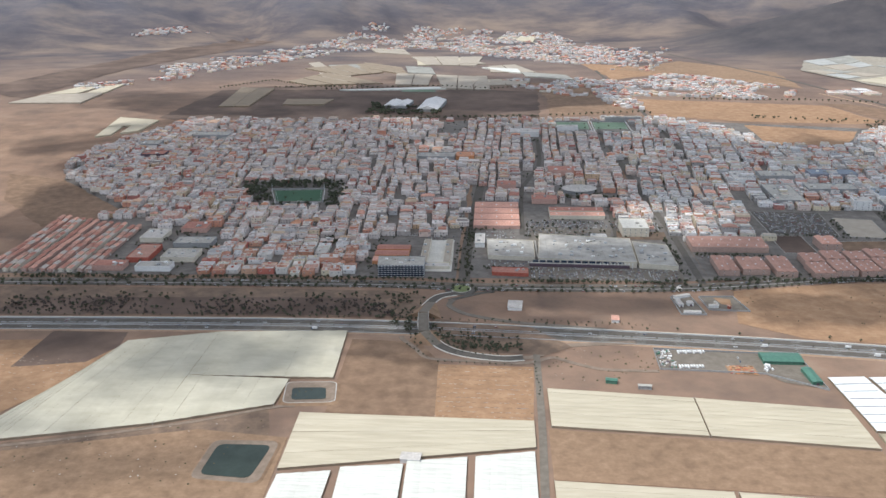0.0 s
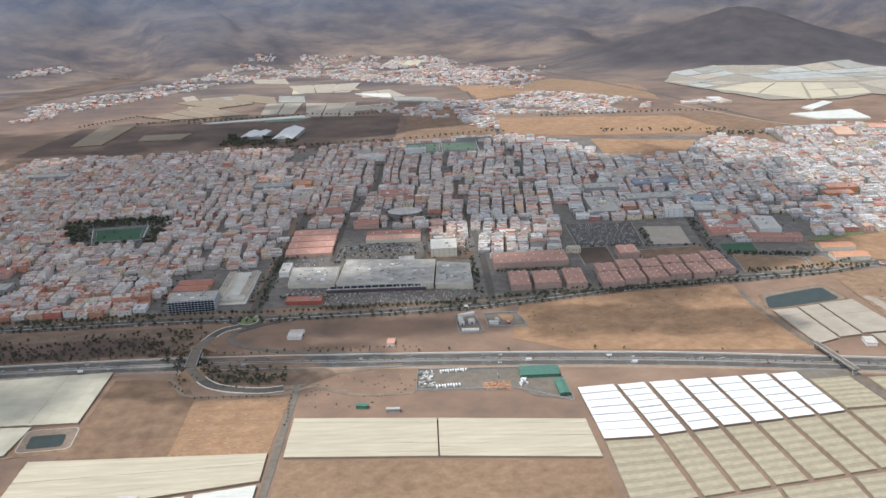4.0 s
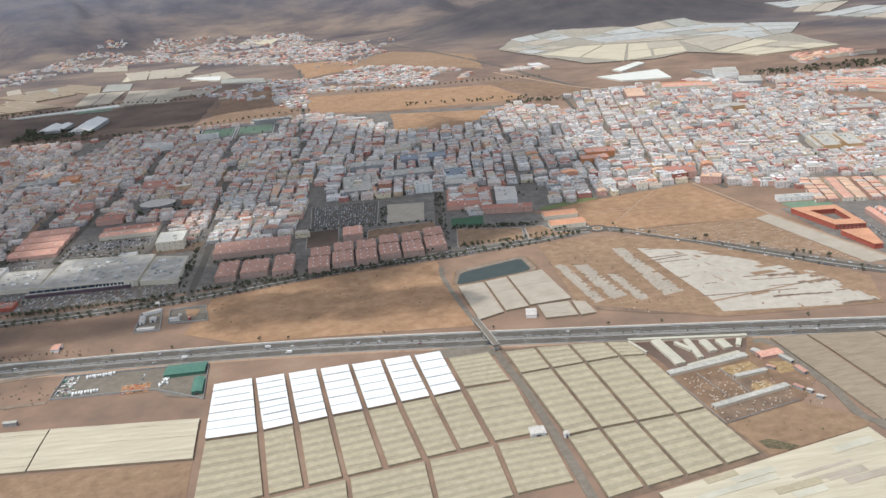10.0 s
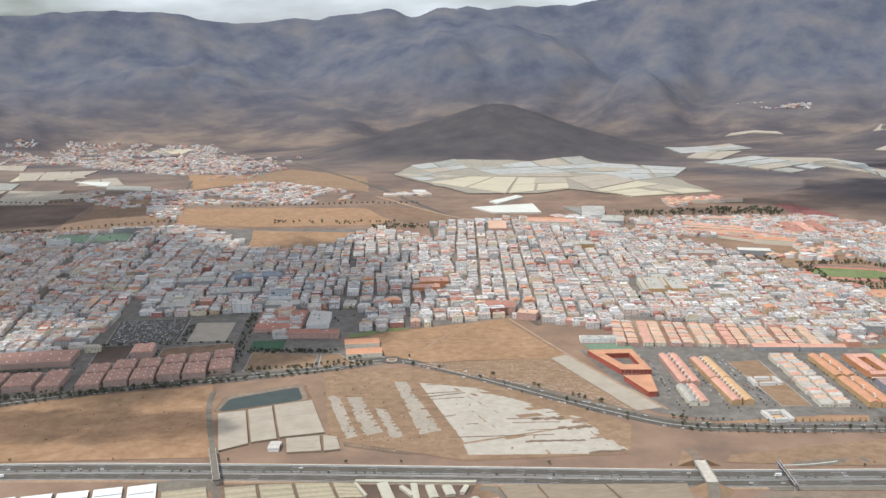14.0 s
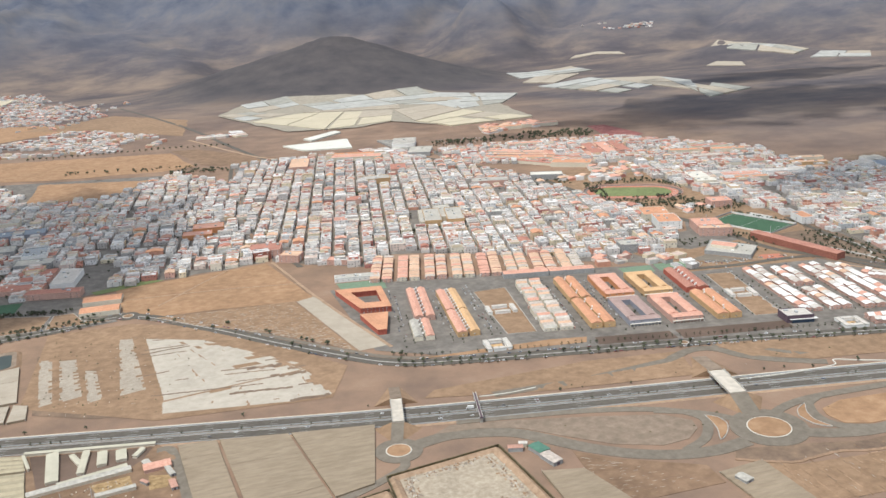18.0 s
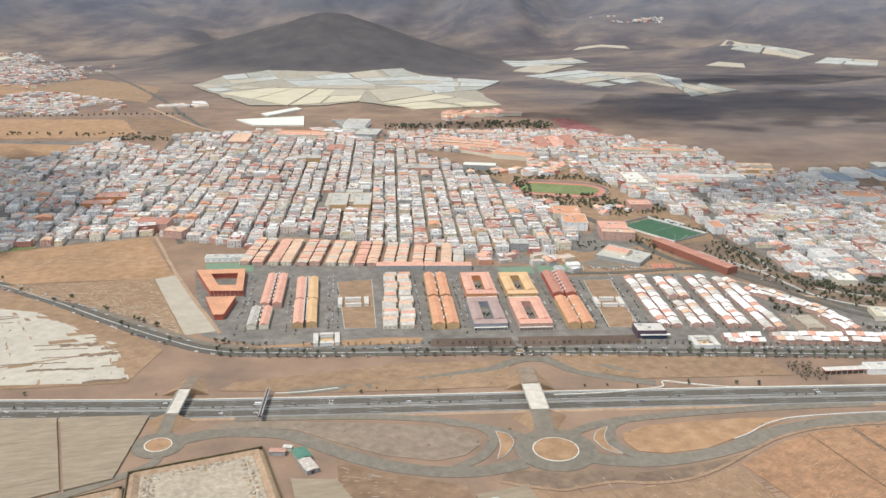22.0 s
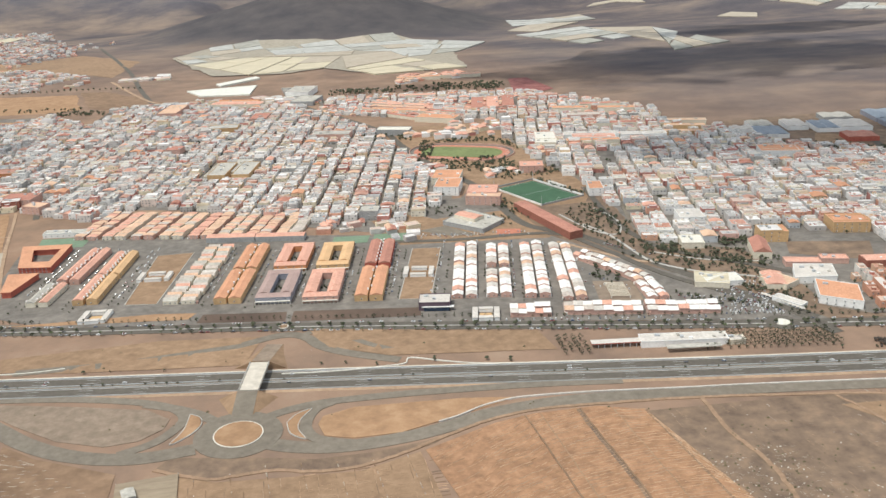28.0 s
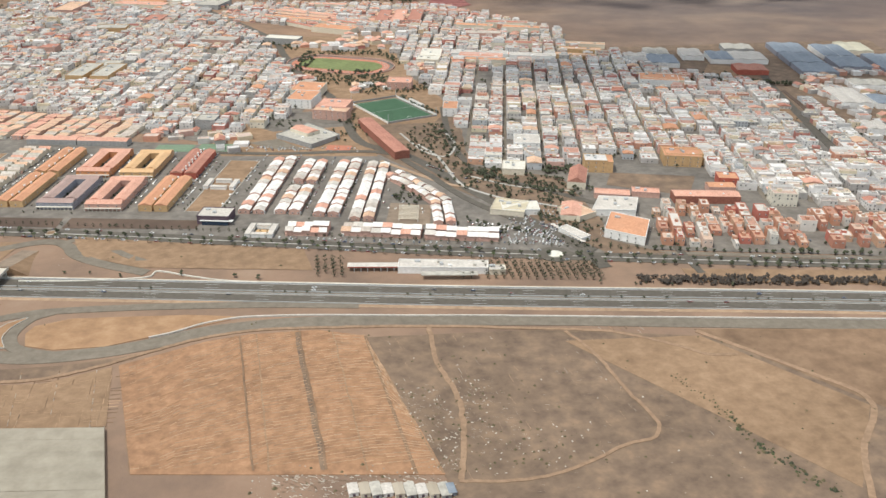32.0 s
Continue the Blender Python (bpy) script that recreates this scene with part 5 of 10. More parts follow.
greenhouse([(65, 405), (165, 400), (165, 450), (65, 457)], 8, TARP, "cream net greenhouse beyond a bare field", seed=10)
greenhouse([(168, 395), (270, 390), (268, 440), (168, 450)], 8, TARP, "cream net greenhouse beyond a bare field", seed=11)
# seven white bays and the grey-green net bays south of them
# white bays: south-west, south-east, north-east and north-west corners
WHITE_BAYS = [[(271, 521), (303, 521.5), (293, 596.5), (267, 594)], [(307, 523), (325, 526), (315.5, 597), (296, 595)], [(329, 526), (347, 529), (338, 598), (319, 596.5)], [(350.5, 530), (369.5, 532.5), (361, 598.5), (341.5, 597)],
              [(373, 532.5), (391.5, 535), (384, 599), (364, 597.5)], [(395, 535.5), (413.5, 538), (405.5, 600), (387, 598.5)], [(416.5, 538), (434.5, 541), (427.5, 600.5), (409, 599)]]
NETLAB = "grey-green net greenhouse bay with taut ridged roof"
for i, q in enumerate(WHITE_BAYS):
    greenhouse(q, (7, 8, 7, 6, 6, 6, 5)[i], TARPW, "bright white plastic greenhouse bay with seamed roof", group="white greenhouse bays", seed=20 + i, posts=2, seam=W_GREY)
    (x0, y0), (x1, y1) = q[0], q[1]
    b0, b1 = ((273, 311), (314.5, 333), (336.5, 355), (358.5, 378), (382, 401), (405, 422), (425, 442))[i]
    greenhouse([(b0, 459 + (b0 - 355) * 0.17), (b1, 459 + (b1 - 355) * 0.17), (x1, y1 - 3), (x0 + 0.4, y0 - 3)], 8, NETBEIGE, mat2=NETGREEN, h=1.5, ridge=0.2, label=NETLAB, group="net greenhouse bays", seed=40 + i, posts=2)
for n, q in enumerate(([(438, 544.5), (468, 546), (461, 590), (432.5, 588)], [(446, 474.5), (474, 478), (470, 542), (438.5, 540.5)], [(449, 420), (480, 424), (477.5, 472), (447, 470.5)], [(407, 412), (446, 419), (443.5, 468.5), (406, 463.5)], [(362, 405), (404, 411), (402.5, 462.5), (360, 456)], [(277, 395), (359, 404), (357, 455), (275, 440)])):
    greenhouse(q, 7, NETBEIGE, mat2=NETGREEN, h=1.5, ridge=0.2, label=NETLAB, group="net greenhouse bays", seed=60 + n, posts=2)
# bays east of the farm road: the paths between the columns, from north to south
PATHS = [((473, 588), (477, 552), (488, 469), (494, 404)), ((495, 588), (499, 554), (509, 472), (516, 409)), ((519, 586), (523, 556), (532, 474), (540, 414)), ((544, 583), (548, 558), (557, 476), (564, 419)), ((561, 579), (566, 556), (577, 479), (587, 424))]
for i in range(4):
    for n in range(3):
        (ax, ay), (bx, by) = PATHS[i][n], PATHS[i][n + 1]
        (cx, cy), (dx, dy) = PATHS[i + 1][n], PATHS[i + 1][n + 1]
        g0, g1 = (1.3, 1.3) if i else (0.6, 1.3)
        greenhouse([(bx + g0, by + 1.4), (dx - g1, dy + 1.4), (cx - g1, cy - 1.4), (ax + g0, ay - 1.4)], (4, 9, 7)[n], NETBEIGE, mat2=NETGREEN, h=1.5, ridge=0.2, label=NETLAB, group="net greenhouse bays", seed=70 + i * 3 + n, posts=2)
# burnt scrub between the motorway and the avenue, a dark ploughed plot, waste ground round the ponds
for q in ([(-365, 719), (-283, 722), (-266, 692), (-347, 686)], [(-234, 718), (-130, 730), (-52, 742), (-30, 727), (-46, 702), (-140, 692), (-229, 691)]):
    sheet("burnt_scrub", q, DARKEARTH, "dark burnt scrub on dry ground", 8, "ground", 0.1)
sheet("field", [(-328, 655), (-266, 654), (-262, 628), (-276, 600), (-328, 590)], DARKEARTH, "dark ploughed plot beside a greenhouse", 8, "field", 0.14)
sheet("rough_ground", [(-300, 482), (-246, 494), (-169, 519), (-121, 538), (-113, 507), (-106, 448), (-219, 442), (-300, 440)], WASTE, "trampled waste ground round an irrigation pond", 8, "ground", 0.07)
sheet("rough_ground", [(543, 752), (628, 772), (643, 610), (600, 618), (556, 640)], WASTE, "grey-brown ground between torn plastic beds", 8, "ground", 0.09)
road("dirt_track", [(x + 0.6 * noise.noise((x / 6, y / 6, 1)), y) for x, y in smoothed([(-300, 478), (-246, 491), (-169, 516), (-121, 537), (-104, 541)], 10)], 3.2, TRACKDIRT, "dark dirt track along a greenhouse wall", 0.25)
# beds and fields
patch("field", [(468, 594), (560, 584), (590, 422), (494, 401), (488, 470)], WASTE, "trampled tan ground between net greenhouses", 0.1)
patch("turning_place", [(414, 597), (423, 606), (460, 606), (466, 596), (464, 586), (435, 590)], OLDASPHALT, "worn grey turning place below the bridge", 0.12)
patch("field", [(-82, 533), (-9, 527), (-11, 611), (-28, 645), (-82, 648)], BROWN, "bare reddish-brown field")
patch("field", [(-9, 528), (56, 527), (59, 605), (-11, 607)], ORANGE, "ochre field with faint rows of stubble")
patch("field", [(65, 460), (268, 447), (266, 498), (65, 517)], SOIL, "bare brown field between greenhouses")
patch("field", [(-420, 560), (-299, 524), (-253, 602), (-273, 641), (-420, 633)], ORANGE, "orange ploughed field beside the motorway")
patch("field", [(-500, 380), (-100, 380), (-100, 500), (-160, 508), (-275, 477), (-500, 440)], SOIL, "brown rough ground with scattered stones")

for n, q in enumerate(([(668, 441), (691, 447), (679, 555), (655, 557)], [(694, 449), (738, 462), (724, 547), (681, 555)], [(740, 462), (764, 468), (779, 538), (726, 547)])):
    greenhouse(q, 6, NETDARK, "weathered brown net sheet over old beds", h=1.2, ridge=0.1, group="weathered net fields", seed=90 + n, posts=2)
for n, q in enumerate(([(464, 646), (485, 655), (479, 720), (457, 717)], [(487, 657), (506, 660), (500, 725), (481, 721)], [(508, 662), (542, 665), (533, 732), (502, 726)], [(514, 634), (539, 633), (538, 660), (513, 659)], [(541, 632), (553, 633), (551, 655), (541, 660)])):
    greenhouse(q, 5, NETPALE, "pale grey net greenhouse bay north of the motorway", group="pale net bays", seed=95 + n, posts=2)
patch("field", [(545, 655), (640, 600), (760, 590), (780, 640), (690, 760), (615, 800), (545, 800)], SOIL, "brown plots with torn plastic sheeting")
patch("field", [(593, 905), (745, 928), (779, 797), (681, 807), (624, 810), (605, 835)], ORANGE, "orange fallow field below the town")
patch("field", [(624, 808), (759, 800), (793, 664), (743, 719)], SOIL, "stony fallow terraces")
patch("field", [(230, 690), (275, 662), (462, 638), (452, 700), (446, 786), (344, 780), (244, 760)], ORANGE, "reddish-brown waste ground beside the motorway", 0.1)
patch("concrete_strip", [(761, 798), (781, 806), (817, 667), (794, 664)], NETPALE, "pale bare strip beside a dirt road", 0.14)

# ---- buildings with a shape of their own ----
def unit_window():
    h = Heap()
    h.box(0, 0, 0, 1.0, 0.10, 1.15, 0, W_WHITE)
    h.box(0, -0.03, 0.1, 0.8, 0.10, 0.95, 0, GLASS)
    return mesh_of("window", h.v, h.f, h.m, h.s)


WINDOW = unit_window()


def windows_on(top, cx, cy, z0, w, d, h, a, sides=(0,), step=3.0, floor=2.0):
    """Window parts on the faces of a block: 0 front, 1 right, 2 back, 3 left."""
    base = Matrix.Translation(-top.location) if top.type == "EMPTY" else Matrix()
    step *= 1.3
    for sd in sides:
        L, off = (w, d / 2) if sd in (0, 2) else (d, w / 2)
        b = a + sd * math.pi / 2
        n, fl = max(1, int(L / step)), max(1, int(h / floor))
        for i in range(n):
            s = (i + 0.5) / n * L - L / 2
            for q in range(fl):
                ob = new("window", WINDOW)
                ob.parent, ob.matrix_parent_inverse = top, base
                ob.matrix_basis = pose(cx + math.sin(b) * (off + 0.02) + math.cos(b) * s, cy - math.cos(b) * (off + 0.02) + math.sin(b) * s, z0 + h * (q + 0.3) / fl, 0, 0, math.degrees(b))


def axis(front, turn):
    """Along and across from a front point, for rows that run inland."""
    a = -radians(turn)
    return lambda u, v: (front[0] + u * math.cos(a) - v * math.sin(a), front[1] + u * math.sin(a) + v * math.cos(a)), a


def pitched(name, label, front, turn, w, l, h, wall, roof, spans=2, rise=1.6, win=(0, 1), group="", chimneys=3, cat="building", gap=0.0):
    """A long block with one or more parallel pitched roofs and a lower gutter between."""
    at, a = axis(front, turn)
    cx, cy = at(0, l / 2)
    z = zl(cx, cy)
    top = thing(name, label, cat, group, "", (cx, cy, z))
    sw = w / spans
    if not gap:
        hh = Heap()
        hh.box(cx, cy, z - 0.3, w, l, h + 0.3, a, wall)
        body = part("wall", hh, top)
    for i in range(spans):
        if gap:
            hh = Heap()
            hh.box(*at(-w / 2 + (i + 0.5) * sw, l / 2), z - 0.3, sw - gap, l, h + 0.3, a, wall)
            body = part("wall", hh, top)
        rx, ry = at(-w / 2 + (i + 0.5) * sw, l / 2)
        hh = Heap()
        hh.gable(rx, ry, z + h + 0.004, sw - 0.25 - gap, l, rise, a, roof[i % len(roof)] if isinstance(roof, tuple) else roof, 0.05)
        part("roof", hh, top)
        for k in range(chimneys):
            px, py = at(-w / 2 + (i + 0.5) * sw + sw * ((0.40 if i == 0 else -0.40) if gap and spans == 2 else 0.22), l * (k + 0.5 + 0.3 * (i % 2)) / chimneys)
            hh = Heap()
            hh.box(px, py, z + h + rise * 0.3, 1.0, 1.4, rise * 0.75, a, W_WHITE)
            part("roof_light", hh, top)
    windows_on(body, cx, cy, z, w - gap, l, h, a, win, 6.5, 2.6)
    return top


def courtyard(name, label, front, turn, w, l, h, wall, roof, inner, group=""):
    """A square block round an open court, with four roof wings and a band of front arches."""
    at, a = axis(front, turn)
    cx, cy = at(0, l / 2)
    z = zl(cx, cy)
    top = thing(name, label, "building", group, "", (cx, cy, z))
    t = w * 0.34
    for u, v, ww, ll in ((0, t / 2, w, t), (0, l - t / 2, w, t), (-w / 2 + t / 2, l / 2, t, l - 2 * t), (w / 2 - t / 2, l / 2, t, l - 2 * t)):
        x, y = at(u, v)
        hh = Heap()
        hh.box(x, y, z - 0.3, ww - 0.02, ll - 0.02, h + 0.3, a, wall)
        part("wing", hh, top)
        hh = Heap()
        # roof slopes down to the court
        e = 0.35
        o = rect(x, y, ww + e, ll + e, a)
        hh.prism(o, z + h, z + h + 0.35, wall, roof)
        part("wing_roof", hh, top)
        hh = Heap()
        if ww > ll:
            hh.gable(x, y, z + h + 0.352, ll, ww, 1.2, a + math.pi / 2, roof)
        else:
            hh.gable(x, y, z + h + 0.352, ww, ll, 1.2, a, roof)
        part("roof", hh, top)
    hh = Heap()
    hh.box(cx, cy, z, w - 2 * t - 0.1, l - 2 * t - 0.1, 0.3, a, inner)
    part("court_floor", hh, top)
    for i in range(4):
        x, y = at((i - 1.5) * 1.8, l / 2 + (i % 2) * 3)
        hh = Heap()
        hh.box(x, y, z + 0.3, 1.2, 1.2, 1.6, a, LEAF)
        part("court_planting", hh, top)
    windows_on(top, cx, cy, z, w, l, h, a, (0, 1), 4.6, 2.5)
    n = 9
    for i in range(n + 1):
        x, y = at(-w / 2 + i * w / n, -1.4)
        hh = Heap()
        hh.box(x, y, z, 0.4, 0.4, h * 0.45, a, PALECONC)
        part("arcade_post", hh, top)
    x, y = at(0, -0.75)
    hh = Heap()
    hh.box(x, y, z + h * 0.45, w, 1.6, 0.3, a, PALECONC)
    part("arcade_roof", hh, top)
    return top


T1 = 8.6
G1 = "tiled estate blocks"
pitched("apartment_block", "long block with twin orange tiled roofs and ochre walls", (991, 634), T1, 22, 57, 5, W_OCHRE, RTILE, group=G1, gap=1.6)
pitched("apartment_block", "long block with twin orange tiled roofs and ochre walls", (1000, 695), T1, 21, 55, 5, W_OCHRE, RTILE, group=G1, gap=1.6)
courtyard("courtyard_block", "mauve-roofed courtyard block with blue-grey walls", (1024.5, 626), T1, 26, 56, 5, W_BLUE, MAUVE, TOWNGROUND, "courtyard blocks")
courtyard("courtyard_block", "orange-roofed courtyard block with terracotta walls", (1036, 690), T1, 26, 54, 5, W_ORANGE, PTILE, TOWNGROUND, "courtyard blocks")
courtyard("courtyard_block", "dull-red-roofed courtyard block with red walls", (1059, 619), T1, 26, 56, 5, W_PINK, PTILE, TOWNGROUND, "courtyard blocks")
courtyard("courtyard_block", "amber-roofed courtyard block with ochre walls", (1070, 683), T1, 26, 54, 5, W_OCHRE, YTILE, TOWNGROUND, "courtyard blocks")
pitched("apartment_block", "long block with twin bright orange roofs", (1094, 613), 10.0, 22, 58, 5, W_OCHRE, RTILE, group=G1, gap=1.4)
pitched("apartment_block", "long block with twin dull red tiled roofs", (1106, 678), 10.0, 22, 55, 5, W_RED, DTILE, group=G1, chimneys=7, gap=1.4)
pitched("apartment_block", "long ochre block with pink and amber stepped roofs", (884, 659), 6.0, 21, 50, 4.6, W_OCHRE, (PTILE, YTILE), group=G1, chimneys=8, gap=2.4)
pitched("apartment_block", "long ochre block with pink and amber stepped roofs", (890, 711), 6.0, 21, 52, 4.6, W_OCHRE, (PTILE, YTILE), group=G1, chimneys=8, gap=2.4)
pitched("apartment_block", "low block with grey and pink twin roofs", (848, 664), 8.0, 19, 38, 4, W_CREAM, (GTILE, PTILE), group=G1, chimneys=4, gap=2.4)
pitched("apartment_block", "block with twin pink tiled roofs", (860, 706), 8.0, 20, 72, 4.6, W_PINK, PTILE, group=G1, chimneys=8, gap=2.4)
for pts, lab in (([(811, 744), (838, 739), (841, 795), (798, 800)], "red triangular block round a wedge-shaped court"),):
    z = 0
    top = thing("courtyard_block", lab, "building", "courtyard blocks", "", (820, 768, 0))
    c = (826, 772)
    for i in range(4):
        p, q = pts[i], pts[(i + 1) % 4]
        pi, qi = lerp(p, c, 0.42), lerp(q, c, 0.42)
        hh = Heap()
        hh.prism([p, q, qi, pi], -0.3, 5, W_RED)
        part("wing", hh, top)
        hh = Heap()
        hh.prism([lerp(p, c, -0.02), lerp(q, c, -0.02), lerp(qi, c, 0.05), lerp(pi, c, 0.05)], 5.004, 5.5, W_RED, RTILE)
        part("roof", hh, top)
    windows_on(top, 824, 742, 0, 24, 1, 5, 0.18 * -1, (0,), 2.6)
top = thing("corner_block", "small wedge-shaped red block with tiled roof", "building", G1, "", (818, 710, 0))
hh = Heap(); hh.prism([(815, 690), (822, 689), (832, 727), (808, 730)], -0.3, 4.6, W_RED, W_RED); part("wall", hh, top)
hh = Heap(); hh.prism([(814.5, 689.5), (822.5, 688.5), (832.5, 727.5), (807.5, 730.5)], 4.604, 5.2, W_RED, RTILE); part("roof", hh, top)
windows_on(top, 822, 709, 0, 6, 36, 4.4, -0.25, (1,), 2.8)

# long red-roofed hall behind the estate
pitched("school_hall", "long low hall with a red-tiled roof over a grey glazed front", (1005, 776), 11 + 90, 11, 44, 5, W_GREY, PTILE, 1, 1.2, (3,), "", 0)
pitched("school_hall", "long low hall with a red-tiled roof over a grey glazed front", (961, 785), 11 + 90, 11, 44, 5, W_GREY, PTILE, 1, 1.2, (3,), "", 0)


def terrace(front, turn, l, w, wall, roof, label, units=12, h=3.6, group="white terraces", rise=1.9, cross=True, rnd=random.Random(3)):
    """A terrace of small houses in two facing rows, each with its own cross gable."""
    at, a = axis(front, turn)
    cx, cy = at(0, l / 2)
    top = thing("terrace_row", label, "terrace", group, "", (cx, cy, zl(cx, cy)))
    s = l / units
    for side in (-1, 1):
        for i in range(units):
            hh = h + (rnd.choice((0, 0, 0.15, -0.15)) if cross else rnd.choice((0, 0, 0.8, -0.6, -0.3, 0.4)))
            x, y = at(side * w / 4 + ((0.9 if (i // 3) % 2 else -0.6) + rnd.uniform(-0.2, 0.2) if cross else 0), (i + 0.5) * s)
            z = zl(x, y)
            b = Heap()
            b.box(x, y, z - 0.3, w / 2 - 2.6, s - 0.06, hh + 0.3, a, wall)
            part("house_wall", b, top)
            b = Heap()
            if cross:
                b.gable(x, y, z + hh + 0.004, s - 0.1, w / 2 - 2.4, rise, a + math.pi / 2, roof[(i + (side > 0)) % len(roof)], 0.0, wall)
            else:
                b.gable(x, y, z + hh + 0.004, w / 2 - 1.6, s - 0.1, rise, a, roof[(i * 5 + 3 * (side > 0) + int(front[0])) % len(roof)], 0.0, wall)
            part("house_roof", b, top)
            if i % 5 == 0:
                x2, y2 = at(side * (w / 2 - 1.2), (i + 0.2) * s)
                b = Heap()
                b.box(x2, y2, z, 1.5, 1.5, 2.2, a, rnd.choice((W_PINK, W_WHITE)))
                part("porch", b, top)
    windows_on(top, cx, cy, zl(cx, cy), w - 0.5, l, h, a, (0,), 2.6)
    return top


WL = "white gabled terrace with pinkish end walls"
WHITES = [WROOF, WROOF, WTILE, WROOF, PALEROOF, WROOF, WROOF, PEACH, WROOF, WTILE, WROOF, PTILE, WROOF]
terrace((1163, 600), 11.0, 112, 20, W_PINK, WHITES, WL, 15, 3.2, rise=1.3, cross=False)
terrace((1188, 596), 11.5, 50, 20, W_PINK, WHITES, WL, 7, 3.2, rise=1.3, cross=False)
terrace((1200, 655), 11.5, 48, 20, W_PINK, WHITES, WL, 7, 3.2, rise=1.3, cross=False)
terrace((1215, 588), 11.5, 112, 20, W_PINK, WHITES, WL, 15, 3.2, rise=1.3, cross=False)
terrace((1239, 577), 10.5, 115, 19, W_PINK, WHITES, WL, 15, 3.2, rise=1.3, cross=False)
terrace((1295, 561), 4, 38, 17, W_PINK, WHITES, "curved end of a white gabled terrace", 6, cross=False, rise=1.3)
terrace((1299, 600), -22, 32, 17, W_PINK, WHITES, "curved white gabled terrace", 5, cross=False, rise=1.3)
terrace((1286, 630), -28, 36, 17, W_PINK, WHITES, "curved white gabled terrace", 6, cross=False, rise=1.3)
terrace((1226, 562), 103, 53, 18, W_PINK, WHITES, "white flat-topped terrace facing the avenue", 8, cross=False)
terrace((1280, 549), 102, 49, 18, W_PINK, WHITES, "white flat-topped terrace facing the avenue", 7, cross=False)
terrace((1189, 567), 101, 28, 18, W_PINK, WHITES, "cream terrace with arched shop fronts", 5, cross=False)
# the irregular little houses of the estate's middle
terrace((956, 642), T1, 60, 27, W_CREAM, [GTILE, PALEROOF, PEACH, PALEROOF, WTILE, PTILE, PALEROOF], "jumbled pale houses with mixed roofs", 11, 3.4, "jumbled terraces")
terrace((967, 706), T1, 56, 25, W_CREAM, [PTILE, PALEROOF, GTILE, PEACH, PALEROOF], "jumbled pinkish houses with mixed roofs", 10, 3.4, "jumbled terraces")
# pink rows behind the estate
for i in range(8):
    fx = 846 + i * 26.5
    fy = 818 - i * 6.2
    terrace((fx, fy), 15.0, 74 - i * 2, 23.5, W_CREAM if i % 2 else W_PINK, [PEACH, PEACH, PEACH, PTILE, PEACH, PALEROOF][i % 3:], "terrace of two-storey houses with pink and cream roofs", 11, 4.0, "pink terraces", 0.6, False)

# red rows at the western end of town
for i in range(6):
    terrace((-458 + i * 18.5, 786), -2.0, 168 - i * 6, 15, (W_PINK, W_CREAM, W_ROSE)[i % 3], [PTILE, DTILE, PALEROOF, MTILE, PTILE, PALEROOF, DTILE][i % 4:], "terrace of small houses with red tiled roofs", 15, 3.8, "western terraces", 1.1, False)


def flat_block(name, label, corners, h, wall, roof, cat="building", group="", units=4, lip=0.6, win=(), seed=1):
    """A flat-roofed block on four corners, with a parapet and roof plant."""
    rnd = random.Random(seed)
    cx, cy = bil(corners, 0.5, 0.5)
    z = zl(cx, cy)
    top = thing(name, label, cat, group, "", (cx, cy, z))
    hh = Heap(); hh.prism(corners, z - 0.3, z + h, wall); body = part("wall", hh, top)
    hh = Heap(); hh.prism([lerp(c, (cx, cy), 0.01) for c in corners], z + h + 0.004, z + h + 0.1, roof); part("roof", hh, top)
    hh = Heap()
    for i in range(4):
        p, q = corners[i], corners[(i + 1) % 4]
        m = lerp(p, q, 0.5)
        a = math.atan2(q[1] - p[1], q[0] - p[0])
        hh.box(m[0], m[1], z + h, math.hypot(q[0] - p[0], q[1] - p[1]) + 0.2, 0.3, lip, a, wall)
    part("parapet", hh, top)
    a = math.atan2(corners[1][1] - corners[0][1], corners[1][0] - corners[0][0])
    for i in range(units):
        x, y = bil(corners, rnd.uniform(0.1, 0.9), rnd.uniform(0.15, 0.85))
        hh = Heap(); hh.box(x, y, z + h + 0.1, rnd.uniform(1.5, 4), rnd.uniform(1.5, 3), rnd.uniform(0.7, 1.6), a, rnd.choice((W_WHITE, GTILE, W_GREY, METAL)))
        part("roof_plant", hh, top)
    w = math.hypot(corners[1][0] - corners[0][0], corners[1][1] - corners[0][1])
    d = math.hypot(corners[3][0] - corners[0][0], corners[3][1] - corners[0][1])
    if win:
        windows_on(body, cx, cy, z, w, d, h, a, win, 4.2, 2.6)
    return top


# shopping centre
mall = flat_block("shopping_centre", "huge cream flat-roofed shopping centre with a dark glazed front", [(73, 824), (167, 815), (170, 885), (77, 898)], 6, W_CREAM, MALLROOF, units=40, seed=3)
hh = Heap(); hh.box(112, 817, 0.5, 96, 5, 3.2, -0.04, W_DARK, GTILE); part("front_canopy", hh, mall)
for i in range(14):
    hh = Heap(); hh.box(70 + i * 6.8, 820.3 - i * 0.27, 3.75, 5.6, 1.5, 1.8, -0.04, DARKGLASS); part("front_glazing", hh, mall)
for i in range(9):
    hh = Heap(); hh.gable(72 + i * 11, 852, 6.1, 1.2, 50, 0.35, 0.01, MALLROOF); part("roof_light", hh, mall)
flat_block("shopping_wing", "lower grey wing of the shopping centre with a loading yard", [(169, 815), (205, 808), (205, 870), (172, 880)], 4.8, W_CREAM, MALLROOF, units=14, seed=4)
